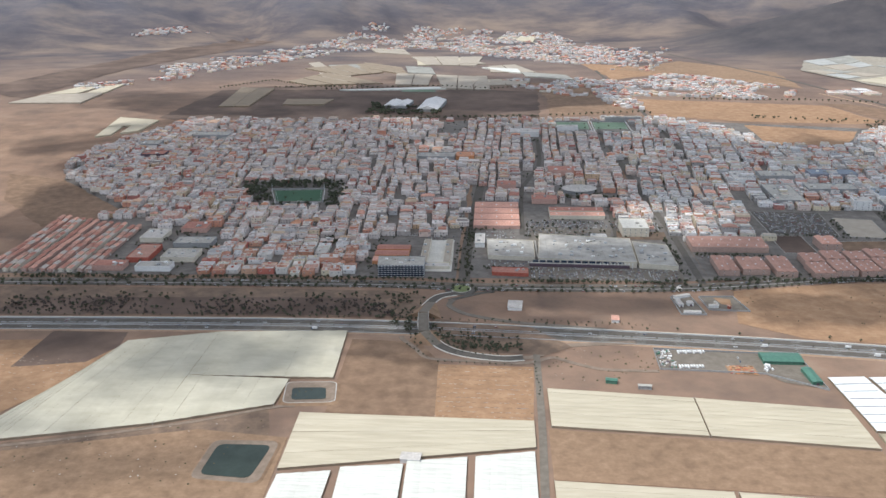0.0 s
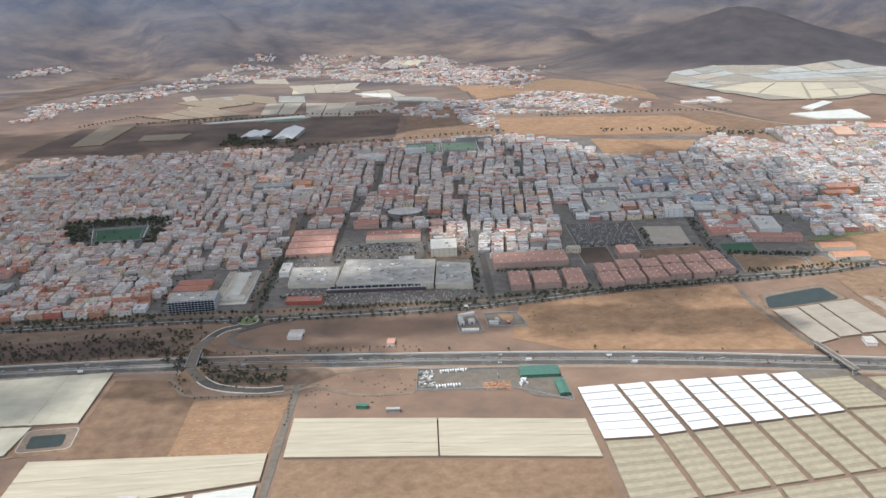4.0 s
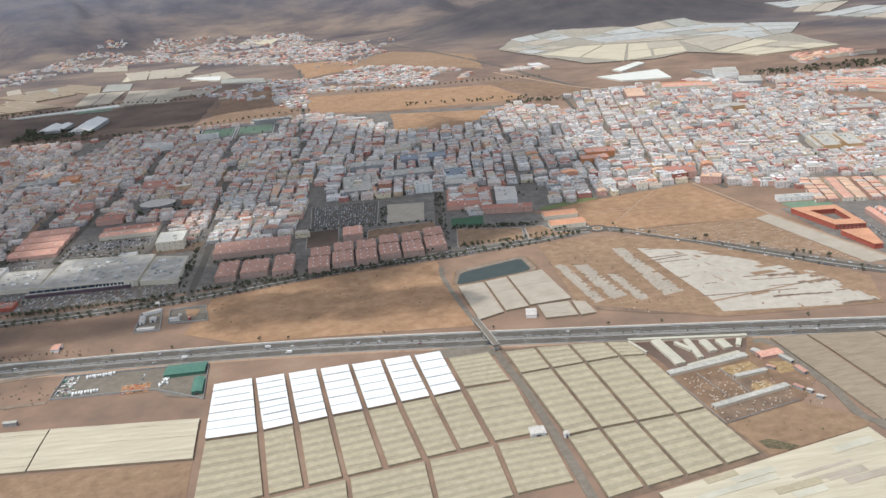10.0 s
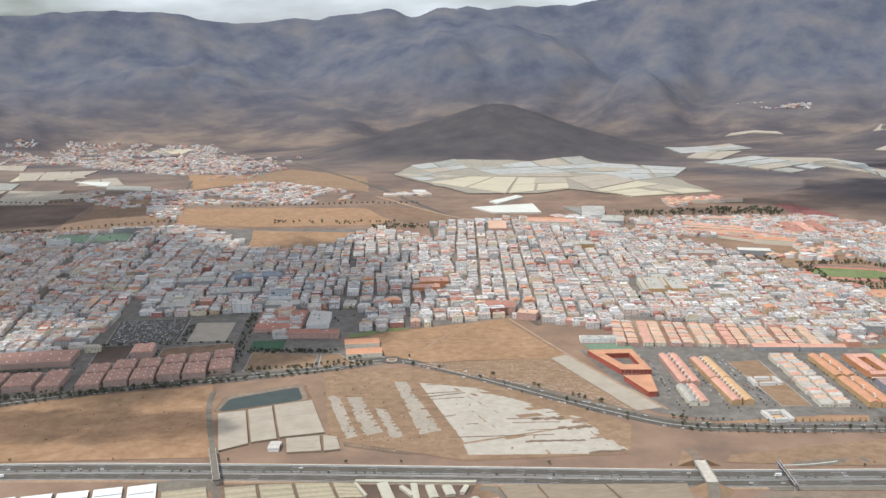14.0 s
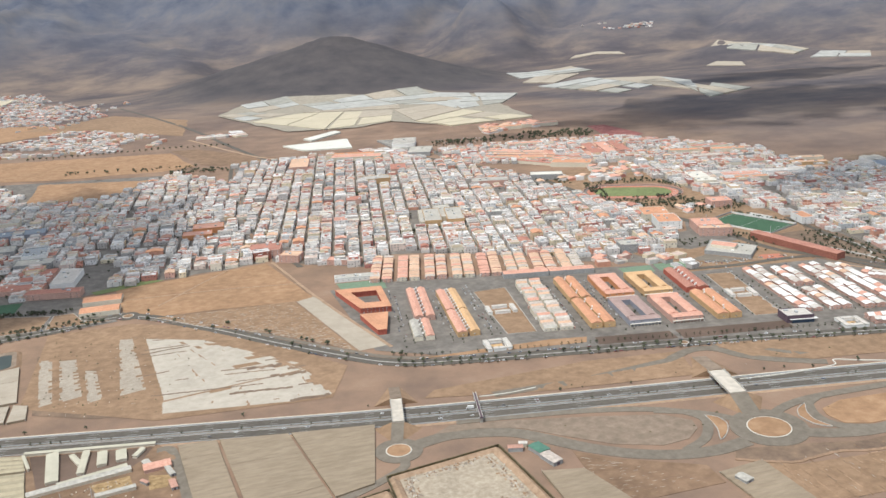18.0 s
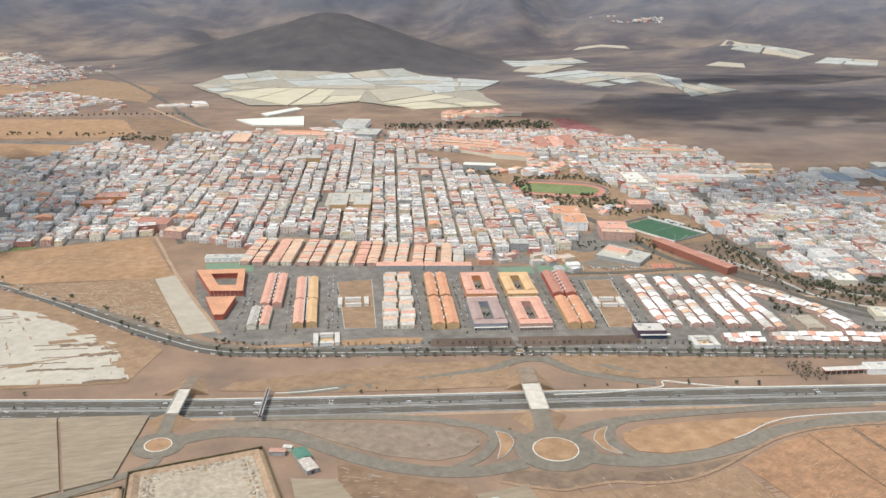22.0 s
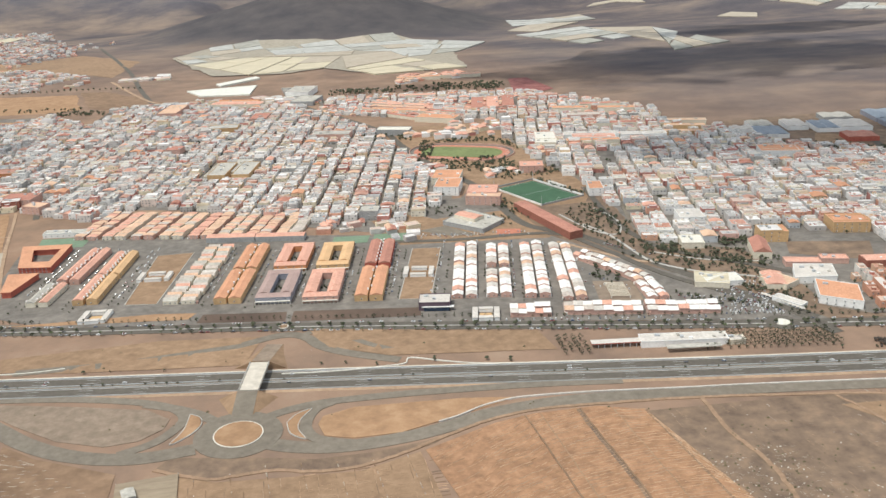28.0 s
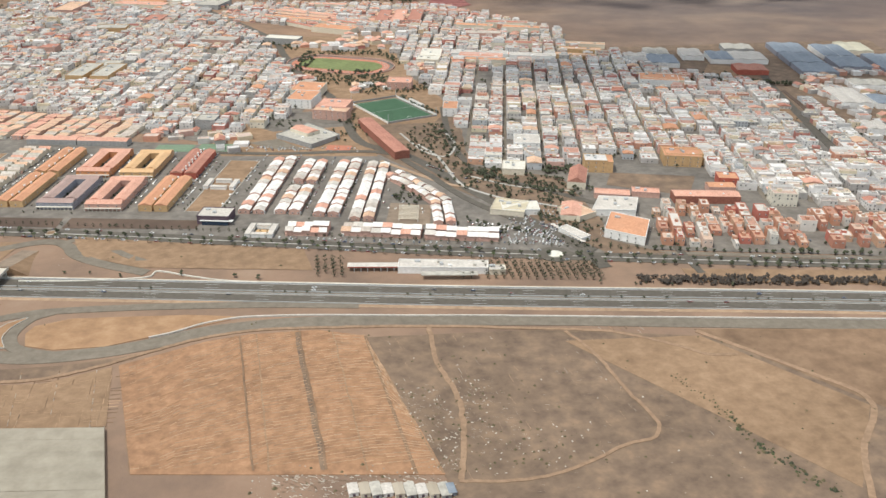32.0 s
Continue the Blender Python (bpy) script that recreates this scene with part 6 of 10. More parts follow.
flat_block("retail_block", "cream retail block with grey flat roof", [(24, 836), (70, 832), (70, 882), (22, 886)], 4, W_CREAM, MALLROOF, units=16, seed=5)
flat_block("restaurant", "low red restaurant with a flat roof", [(28, 792), (62, 789), (62, 804), (28, 806)], 3.2, W_RED, DTILE, units=3, seed=6)
for x, y, w, d, wl, rf in ((-345, 800, 30, 16, W_PINK, DTILE), (-300, 798, 34, 14, W_WHITE, GTILE), (-285, 830, 34, 26, W_CREAM, GTILE), (-325, 835, 22, 40, W_RED, MTILE), (-285, 870, 40, 20, W_GREY, GTILE), (-335, 890, 24, 30, W_CREAM, WTILE), (-300, 920, 28, 24, W_PINK, DTILE)):
    flat_block("town_block", "large flat-roofed school or workshop building", rect(x, y, w, d, 0.02), 5, wl, rf, "building", "larger town buildings", 4, seed=int(-x))
flat_block("kiosk", "small white flat-roofed kiosk", [(10, 870), (20, 870), (20, 900), (10, 900)], 5, W_WHITE, WTILE, units=2, seed=7)
# hotel with a gridded dark front
hotel = flat_block("office_block", "dark glazed office block with a white column grid", [(-80, 786), (-36, 788), (-37, 812), (-82, 811)], 11, W_GREY, GTILE, units=8, seed=8)
for i in range(15):
    hh = Heap(); hh.box(-79 + i * 3, 785.2 + i * 0.13, 0, 1.0, 0.9, 11.3, 0.04, W_WHITE); part("column", hh, hotel)
for q in range(5):
    hh = Heap(); hh.box(-58, 785.7, 0.9 + q * 2.1, 43, 0.5, 1.2, 0.04, DARKGLASS); part("window_band", hh, hotel)
# square, tiled blocks behind it
flat_block("market_square", "cream low building round a pale paved square", [(-43, 806), (-13, 806), (-14, 816), (-43, 816)], 3, W_CREAM, WTILE, units=2)
flat_block("market_wing", "cream low wing beside a pale paved square", [(-43, 817), (-36, 817), (-36, 885), (-43, 885)], 3.4, W_CREAM, NETPALE, units=2)
flat_block("market_wing", "cream low wing beside a pale paved square", [(-20, 817), (-13, 817), (-13, 885), (-20, 885)], 3.4, W_CREAM, NETPALE, units=2)
patch("square_paving", [(-44, 800), (-11, 800), (-12, 892), (-44, 892)], PALECONC, "pale paving of a town square", 0.25, "pavement")
for i in range(3):
    pitched("warehouse", "long brown-roofed shed behind the office block", (-90, 826 + i * 17), 90, 14, 34, 3.6, W_ORANGE, DTILE if i else PTILE, 1, 1.2, (), "brown sheds", 0)
for i in range(4):
    pitched("school_block", "long school block with faded red tiled roof", (7, 943 + i * 24), 90.0, 21, 51, 4.2, W_PINK, PTILE, 1, 1.5, (3,), "orange school blocks", 3)
for i in range(2):
    pitched("school_block", "long school block with red tiled roof", (93, 978 + i * 19), 90.0, 15, 62, 4.6, W_CREAM, DTILE if i else PTILE, 1, 1.4, (3,), "red school blocks", 4)


def tent(cx, cy, rx, ry, h, label):
    top = thing("tent_hall", label, "hall", "", "", (cx, cy, zl(cx, cy)))
    n, z = 16, zl(cx, cy)
    ring = [(cx + rx * math.cos(2 * math.pi * i / n), cy + ry * math.sin(2 * math.pi * i / n)) for i in range(n)]
    hh = Heap(); hh.prism([lerp(p, (cx, cy), 0.08) for p in ring], z - 0.3, z + h, W_GREY); part("wall", hh, top)
    for i in range(n):
        p, q = ring[i], ring[(i + 1) % n]
        m = lerp(lerp(p, q, 0.5), (cx, cy), 0.5)
        hh = Heap()
        hh.add([(p[0], p[1], z + h), (q[0], q[1], z + h), (m[0], m[1], z + h + 1.4), (cx, cy, z + h + 5)], [(0, 1, 2), (1, 3, 2), (3, 0, 2)], WTILE)
        part("roof_panel", hh, top)


tent(136, 1088, 22, 17, 5, "white tensile-roofed round hall")
# red apartment blocks by the motorway fields
RB = "red apartment blocks"
for x, y, w, l in ((250, 797, 19, 40), (276, 800, 25, 34), (303, 795, 19, 42)):
    pitched("apartment_block", "four-storey block with mauve-red tiled roof", (x, y), 1.0, w, l, 6, W_ROSE, MTILE, 3, 0.9, (0, 1), RB, 2)
pitched("apartment_block", "long block with dark red tiled roof", (230, 880), 91.0, 34, 76, 6, W_ROSE, MTILE, 2, 0.9, (3,), RB, 8)
for i in range(6):
    x, y = 337 + i * 22.5, 796 + i * 3.2 + (4 if i % 2 else 0)
    pitched("apartment_block", "four-storey block with brick-pink tiled roof", (x, y - 4), -1.0, 20.0, 29, 6, W_ROSE, MTILE, 3, 0.9, (0, 1), RB, 3)
    pitched("apartment_block", "four-storey rear block with brick-pink tiled roof", (x + 1, y + 27), -1.0, 19, 23, 6.4, W_ROSE, MTILE, 2, 0.9, (0,), RB, 2)
pitched("apartment_block", "tall pink block with orange tiled roof", (370, 868), 0.0, 20, 26, 8, W_ROSE, PTILE, 2, 1.1, (0, 1), RB, 3)
patch("vacant_lot", [(322, 862), (355, 862), (355, 915), (322, 915)], DARKEARTH, "dark empty lot between apartment blocks", 0.3)
patch("vacant_lot", [(384, 868), (455, 876), (456, 902), (386, 898)], BROWN, "brown empty lot with a pale kerb", 0.3)
patch("car_park", [(325, 922), (396, 914), (402, 1002), (325, 1006)], ASPHALT, "dark asphalt car park full of cars", 0.3, "car park")
patch("sports_court", [(407, 915), (446, 910), (452, 975), (411, 982)], NETPALE, "pale empty sports court with a low wall", 0.3, "court")
patch("car_park", [(58, 784), (206, 778), (207, 812), (60, 818)], OLDASPHALT, "bleached asphalt car park of the shopping centre", 0.3, "car park")
patch("sandy_lot", [(470, 815), (535, 815), (540, 850), (476, 870)], SOIL, "sandy fenced lot", 0.3)
patch("sandy_lot", [(540, 815), (600, 815), (570, 826), (560, 850), (543, 850)], SOIL, "sandy fenced lot", 0.3)
flat_block("white_pavilion", "white pavilion with a pitched glass front", [(529, 932), (552, 930), (558, 975), (536, 985)], 6, W_WHITE, WTILE, units=3)
for i in range(2):
    pitched("sports_hall", "long hall with bright orange roof", (567, 842 + i * 30), 92, 17, 35, 4.5, W_CREAM, RTILE, 1, 1.5, (3,), "orange halls", 0)
for i in range(3):
    pitched("school_block", "school block with dull red tiled roof", (475 + i * 3, 942 + i * 25), 97, 18, 50, 5, W_PINK, DTILE, 2, 1.2, (3,), "dull red school blocks", 2)
for x, y, w, d, h, wl, rf in ((445, 1090, 60, 26, 7, W_GREY, GTILE), (380, 1065, 34, 70, 6, W_GREY, GTILE), (352, 1150, 24, 40, 5, W_WHITE, WTILE), (395, 1150, 44, 26, 8, W_GREY, GTILE), (470, 1160, 60, 24, 8, W_BLUE, BLUESHEET),
                              (440, 1240, 40, 24, 6, W_CREAM, GTILE), (120, 1180, 36, 22, 6, W_PINK, DTILE), (150, 1480, 34, 14, 6, W_WHITE, WTILE), (-470, 1260, 34, 24, 7, W_DARK, DTILE), (-500, 1330, 30, 24, 7, W_GREY, GTILE), (-430, 1400, 70, 24, 7, W_GREY, GTILE),
                              (500, 1060, 26, 34, 8, W_WHITE, DARKGLASS), (250, 1560, 60, 12, 7, W_GREY, GTILE), (110, 1510, 46, 12, 5, W_CREAM, PALECONC)):
    flat_block("town_block", "large flat-roofed public building among houses", rect(x, y, w, d, 0.0), h + 1.5, wl, rf, "building", "larger town buildings", 5, seed=int(x * y) % 97)

MATS = {"W_PINK": W_PINK, "W_CREAM": W_CREAM, "W_RED": W_RED, "W_ORANGE": W_ORANGE, "W_OCHRE": W_OCHRE, "W_WHITE": W_WHITE, "W_GREY": W_GREY, "DTILE": DTILE, "GTILE": GTILE, "PTILE": PTILE, "RTILE": RTILE, "PEACH": PEACH, "MALLROOF": MALLROOF, "WTILE": WTILE, "PALECONC": PALECONC}
for x, y, w, d, h, a, wl, rf, words in LANDMARKS:
    flat_block("town_block", words, rect(x, y, w, d, a), h, MATS[wl], MATS[rf], "building", "larger town buildings", 2, win=(0,) if y < 1030 else (), seed=int(x + y))

# streets and yards under the larger buildings
for q in ([(0, 785), (62, 784), (230, 783), (226, 1025), (85, 1032), (0, 1022)], [(230, 786), (335, 786), (475, 792), (602, 812), (562, 892), (547, 1012), (325, 1014), (228, 1012)], [(-98, 783), (-6, 783), (-6, 905), (-98, 905)], [(-470, 783), (-262, 783), (-250, 880), (-300, 965), (-470, 962)]):
    sheet("town_paving", q, TOWNGROUND, "grey asphalt and paving round larger buildings", 10, "pavement", 0.05)
for i in range(10):
    hh = Heap(); hh.box(132 + i * 3.4, 814.5 - i * 0.13, 0.3, 0.7, 0.7, 5.5, -0.04, W_WHITE); part("front_column", hh, mall)
patch("square_paving", [(66, 892), (150, 888), (158, 935), (70, 940)], OLDASPHALT, "pale paved plaza behind the shopping centre", 0.32, "pavement")
patch("lawn", [(160, 900), (212, 898), (213, 925), (162, 928)], WASTE, "small dry lawn beside a car park", 0.32)
patch("lawn", [(472, 880), (505, 872), (508, 900), (475, 904)], TURF, "small green court among schools", 0.32)
patch("lawn", [(575, 895), (640, 915), (625, 925), (570, 906)], TURFDRY, "dull green sports lawn", 0.32)
flat_block("pale_hall", "bright white low hall in a sunlit yard", rect(182, 972, 24, 16, 0.0), 5, W_WHITE, WTILE, units=3)
flat_block("pale_hall", "white low hall beside a car park", rect(140, 900, 16, 10, 0.0), 4, W_WHITE, WTILE, units=1)

# pale kerbs round the lots and courts between the apartment blocks
for q in ([(322, 862), (355, 862), (355, 915), (322, 915)], [(384, 868), (455, 876), (456, 902), (386, 898)], [(325, 922), (396, 914), (402, 1002), (325, 1006)], [(407, 915), (446, 910), (452, 975), (411, 982)], [(470, 815), (535, 815), (540, 850), (476, 870)], [(540, 815), (600, 815), (570, 826), (560, 850), (543, 850)], [(914, 651), (938, 647), (952, 757), (921, 757)], [(1116, 610), (1139, 606), (1163, 712), (1139, 716)]):
    road("kerb", q + [q[0]], 0.6, CONCRETE, "pale concrete kerb round a lot", 0.42, "structure", "kerb")

# ---- ponds, farm, yard and rough ground on the seaward side ----
def rounded(q, k=0.16, n=4):
    """The outline of q with its corners cut to short arcs."""
    out = []
    for i, p in enumerate(q):
        a, b = lerp(p, q[i - 1], k), lerp(p, q[(i + 1) % len(q)], k)
        for j in range(n + 1):
            t = j / n
            out.append(tuple((1 - t) ** 2 * a[c] + 2 * t * (1 - t) * p[c] + t * t * b[c] for c in (0, 1)))
    return out


def pond(rim, water, label, wide=-0.16, path=None):
    cx, cy = bil(rim, 0.5, 0.5)
    top = thing("irrigation_pond", label, "pond", "irrigation ponds", "structure", (cx, cy, 0))
    rim, water = rounded(rim), rounded(water)
    o = len(rim)

    def ring(a, za, b, zb, mat, nm):
        h = Heap()
        h.add([(x, y, za) for x, y in a] + [(x, y, zb) for x, y in b], [(i, (i + 1) % o, o + (i + 1) % o, o + i) for i in range(o)], mat)
        part(nm, h, top)
    out = [lerp(p, (cx, cy), wide) for p in rim]
    lip = [lerp(p, (cx, cy), 0.04) for p in rim]
    ring(out, 0.0, rim, 1.3, SOIL, "bank")
    ring(rim, 1.3, lip, 1.35, path or CONCRETE, "rim_path")
    ring(lip, 1.35, water, 0.3, TRACKDIRT, "lining")
    h = Heap(); h.prism([lerp(p, (cx, cy), -0.02) for p in water], 0.0, 0.55, WATER); part("water", h, top)


pond([(-148, 451), (-106, 447), (-103, 494), (-145, 494)], [(-143, 457), (-113, 454), (-108, 490), (-141, 490)], "dark green square irrigation pond with earth banks", -0.09, TRACKDIRT)
pond([(-113, 542), (-77, 545), (-81, 575), (-117, 573)], [(-108, 549), (-85, 551), (-88, 567), (-111, 566)], "small green irrigation pond with pale rim")
pond([(452, 718), (532, 733), (526, 773), (459, 756)], [(457, 723), (525, 737), (521, 767), (464, 750)], "long dark pond with a grey lined bank", -0.06, BROWN)
# dry basins
for rim, lab in (([(775, 430), (850, 418), (842, 481), (775, 470)], "dry pale basin with white rubble banks"), ([(718, 420), (770, 420), (768, 456), (722, 446)], "dry basin full of pale rubble")):
    cx, cy = bil(rim, 0.5, 0.5)
    top = thing("dry_basin", lab, "basin", "dry basins", "structure", (cx, cy, 0))
    for i in range(4):
        p, q = rim[i], rim[(i + 1) % 4]
        h = Heap(); m = lerp(p, q, 0.5)
        h.gable(m[0], m[1], -0.2, 7, math.hypot(q[0] - p[0], q[1] - p[1]), 2.2, math.atan2(q[1] - p[1], q[0] - p[0]) - math.pi / 2, DIRTROAD)
        part("bank", h, top)
        # a thin dark line along the outer edge of each bank
        h = Heap(); o1, o2 = lerp(p, (cx, cy), -0.09), lerp(q, (cx, cy), -0.09); mo = lerp(o1, o2, 0.5)
        h.box(mo[0], mo[1], -0.2, math.hypot(o2[0] - o1[0], o2[1] - o1[1]), 0.5, 2.2, math.atan2(q[1] - p[1], q[0] - p[0]), SCRUB)
        part("hedge", h, top, "dark line along the outer edge of the bank")
        h = Heap(); pi, qi = lerp(p, (cx, cy), 0.22), lerp(q, (cx, cy), 0.22); m = lerp(pi, qi, 0.5)
        h.gable(m[0], m[1], -0.2, 3.2, math.hypot(qi[0] - pi[0], qi[1] - pi[1]), 0.9, math.atan2(q[1] - p[1], q[0] - p[0]) - math.pi / 2, NETPALE)
        rb = random.Random(i)
        for _ in range(90):
            x, y = lerp(pi, qi, rb.random())
            h.gable(x + rb.gauss(0, 1.6), y + rb.gauss(0, 1.6), 0.2, rb.uniform(0.5, 1.6), rb.uniform(0.8, 2.4), rb.uniform(0.3, 0.9), rb.uniform(0, 3), rb.choice((DIRTROAD, DEBRIS, NETPALE, RUBBLE, SOIL)))
        part("rubble_edge", h, top)
    h = Heap(); h.prism([lerp(p, (cx, cy), 0.1) for p in rim], -0.4, 0.25, BASIN); part("floor", h, top)


def shed(cx, cy, w, l, h, a, wall, roof, label, rise=0.6, group="farm sheds", name="shed"):
    z = zl(cx, cy)
    top = thing(name, label, "shed", group, "", (cx, cy, z))
    b = Heap(); b.box(cx, cy, z - 0.3, w, l, h + 0.3, a, wall); part("wall", b, top)
    b = Heap(); b.gable(cx, cy, z + h + 0.004, w, l, rise, a, roof, 0.3); part("roof", b, top)
    b = Heap(); b.box(cx + math.sin(a) * l * 0.501, cy - math.cos(a) * l * 0.501, z, w * 0.3, 0.2, h * 0.7, a, W_DARK); part("door", b, top)
    return top


# cattle farm
patch("farm_yard", [(560, 582), (642, 566), (654, 545), (660, 500), (636, 474), (582, 460)], BROWN, "brown trampled cattle yard", 0.14)
patch("farm_yard", [(582, 459.6), (633, 473), (662, 445), (656, 437.4), (591, 423)], SOIL, "scraped orange ground south of the cattle pens", 0.13)
patch("weed_patch", [(591, 438), (598, 439), (611, 428), (604, 425.5), (593, 430)], SCRUB, "low green weeds on scraped ground", 0.19)
for q, m, lab in (([(604, 526), (627, 530), (629, 519), (609, 514)], STRAW, "yellowish straw-strewn cattle pen"), ([(613.5, 500.5), (626, 503.5), (629, 495), (613.5, 491.5)], STRAW, "yellowish straw-strewn cattle pen"), ([(638, 526), (652, 522), (648.5, 509), (638.5, 508.5)], STRAW, "yellow straw store beside a pink roof"),
                  ([(582.2, 475.4), (634, 488), (633.5, 475), (583, 461)], WASTE, "dark trodden cattle pen"), ([(605.5, 524), (610, 513), (618, 506), (611, 491.5), (607, 500)], WASTE, "dark trodden alley between pens")):
    patch("pen", q, m, lab, 0.2)
patch("pen", [(564, 577), (640, 562), (634, 548), (628, 541), (575, 530)], DARKEARTH, "dark dung-trodden yard between cattle sheds", 0.2)
FS = "long low farm shed with a grey sheet roof"


def farm_row(p, q, w, roof, lab, h=2.4, rise=0.4):
    m = lerp(p, q, 0.5)
    shed(m[0], m[1], w, math.hypot(q[0] - p[0], q[1] - p[1]), h, math.atan2(q[1] - p[1], q[0] - p[0]) - math.pi / 2, W_CREAM, roof, lab, rise)


for p, q, w in (((570, 525.4), (627.5, 536.8), 5), ((608.7, 510.5), (631, 513.8), 3.5), ((581.3, 478.4), (634.4, 491.6), 4.2)):
    farm_row(p, q, w, GTILE, FS)
for p, q, w in (((561, 580), (641, 564.4), 2.6), ((560.6, 577), (566.5, 558), 1.6), ((578.4, 573.5), (582.6, 536.5), 7), ((599.2, 569), (598.2, 541), 4), ((590.5, 567), (597, 553), 3), ((609.2, 564.5), (610, 547.5), 5.5), ((620.4, 562.5), (621.4, 549.5), 6), ((586, 531.8), (625, 541.5), 3.2), ((633.8, 560), (629, 551), 3)):
    farm_row(p, q, w, TARPG, "long low cattle shed with a cream sheet roof", 2.2, 0.3)
shed(643, 534, 8, 16, 2.6, -1.45, W_PINK, PTILE, "small farm building with a pinkish roof")
for x, y, w, l, a, rf in ((650.2, 526, 3, 13, 0.3, GTILE), (652.2, 508.5, 3.5, 10, 0.18, MTILE), (636, 517, 2, 6, 0.7, MTILE), (640.4, 488, 2.4, 7, 0.5, MTILE), (644.6, 482, 2, 3.4, 0.6, WTILE), (646.9, 474, 2, 4, 0.8, WTILE), (636.8, 540, 4, 7, 0.4, GTILE)):
    shed(x, y, w, l, 2.2, a, W_GREY, rf, "small farm store beside the cattle pens", 0.3)
rc = random.Random(8)
herd = Heap()
for q, n in (([(575, 519), (604, 525), (609, 492), (582, 485)], 75), ([(582, 474), (634, 487), (633, 476), (583, 462)], 40), ([(606, 525), (627, 529), (628, 520), (610, 515)], 14), ([(611, 505), (630, 508), (630, 496), (612, 492)], 26), ([(636, 500), (652, 500), (655, 460), (640, 470)], 14)):
    for _ in range(n):
        x, y = bil(q, rc.random(), rc.random())
        herd.box(x, y, 0.15, 0.45, 0.95, 0.55, rc.uniform(0, 3), rc.choice((W_CREAM, PALEROOF, W_CREAM, BROWN)))
for p, q in (((604.7, 526), (609.8, 491)), ((588, 523), (596, 488)), ((583, 460.5), (634, 474.5)), ((571, 521), (582, 460))):
    m = lerp(p, q, 0.5)
    herd.box(m[0], m[1], 0, math.hypot(q[0] - p[0], q[1] - p[1]), 0.2, 0.9, math.atan2(q[1] - p[1], q[0] - p[0]), W_GREY)
tagged(herd.obj("straw_bales"), "pale bales, feed troughs and low rails strewn over the pens", "bales", "", "stuff")
# depot by the motorway
patch("depot_yard", [(152, 638), (257, 631), (262, 578), (235, 588), (225, 600), (151, 605)], OLDASPHALT, "grey depot yard with parked lorries", 0.16)
shed(243, 623, 15, 29, 3, 1.55, GREENSHEET, GREENSHEET, "depot hall with a green sheet roof", 0.9, "green depot halls", "depot_hall")
shed(256, 595, 7, 22, 3, 0.05, GREENSHEET, GREENSHEET, "narrow depot hall with a green sheet roof", 0.9, "green depot halls", "depot_hall")
for p, q in (((152, 639), (257, 632)), ((151, 605), (225, 600)), ((225, 600), (262, 577)), ((151, 605), (152, 639)), ((262, 577), (258, 632))):
    m = lerp(p, q, 0.5)
    h = Heap(); h.box(m[0], m[1], -0.2, math.hypot(q[0] - p[0], q[1] - p[1]), 0.3, 1.6, math.atan2(q[1] - p[1], q[0] - p[0]), W_GREY)
    tagged(h.obj("yard_wall"), "low grey block wall round the depot", "wall", "depot walls")
for x, y, w, l, a, wl, rf in ((48, 718, 16, 12, 1.5, W_WHITE, WTILE), (130, 692, 10, 6, 1.5, W_WHITE, PTILE), (194.5, 743, 3, 15, 1.95, W_WHITE, WTILE), (189.5, 728, 4, 13, 0.1, W_WHITE, WTILE), (198.5, 727, 5, 6, 0.1, W_WHITE, WTILE), (196.5, 708, 3, 14, 1.5, W_WHITE, WTILE), (196, 760, 3, 5, 0.2, W_WHITE, WTILE), (217.5, 722, 3, 8, 1.5, W_WHITE, WTILE), (221, 727, 2.4, 5, 0.4, W_CREAM, GTILE), (230, 720, 1.8, 3, 0.3, W_RED, PTILE),
                              (113, 583, 4, 8, 1.4, GREENSHEET, GREENSHEET), (135, 575, 3, 9, 1.5, W_GREY, GTILE), (-20, 478, 8, 12, 1.5, W_WHITE, WTILE), (472, 477, 9, 8, 0, W_WHITE, WTILE), (488, 470, 3, 3, 0, W_WHITE, WTILE), (505, 646, 12, 8, 1.4, W_WHITE, WTILE), (678, 415, 3, 24, 0.1, W_WHITE, WTILE),
                              (866, 470, 8, 11, 0.3, W_GREY, GREENSHEET), (868.5, 457, 7, 13, 0.3, W_GREY, PALEROOF), (853, 476, 4, 9, 1.3, W_GREY, MTILE), (859, 479, 3, 5, 1.2, W_CREAM, WTILE), (960, 398, 6, 8, 0.3, W_GREY, GTILE)):
    shed(x, y, w, l, 2.8, a, wl, rf, "small pale outbuilding on dry ground", 0.5, "outbuildings", "outbuilding")
# two walled compounds beside the avenue
for q, m, lab in (([(187, 706), (185, 743), (202, 750), (208, 705.5)], OLDASPHALT, "grey concrete yard of a walled compound"), ([(212.5, 716.5), (209.8, 744.6), (239.5, 745.6), (246, 713.5)], OLDASPHALT, "grey yard of a walled compound")):
    patch("yard", q, m, lab, 0.16, "pavement")
    for p, r in zip(q, q[1:] + q[:1]):
        c = lerp(p, r, 0.5)
        h = Heap(); h.box(c[0], c[1], -0.2, math.hypot(r[0] - p[0], r[1] - p[1]), 0.4, 1.7, math.atan2(r[1] - p[1], r[0] - p[0]), W_GREY)
        tagged(h.obj("yard_wall"), "low grey block wall round a small compound", "wall", "compound walls")
patch("clay_heap", [(222, 744), (236, 740), (234, 726), (226, 729)], ORANGE, "orange earth inside a walled yard", 0.22)
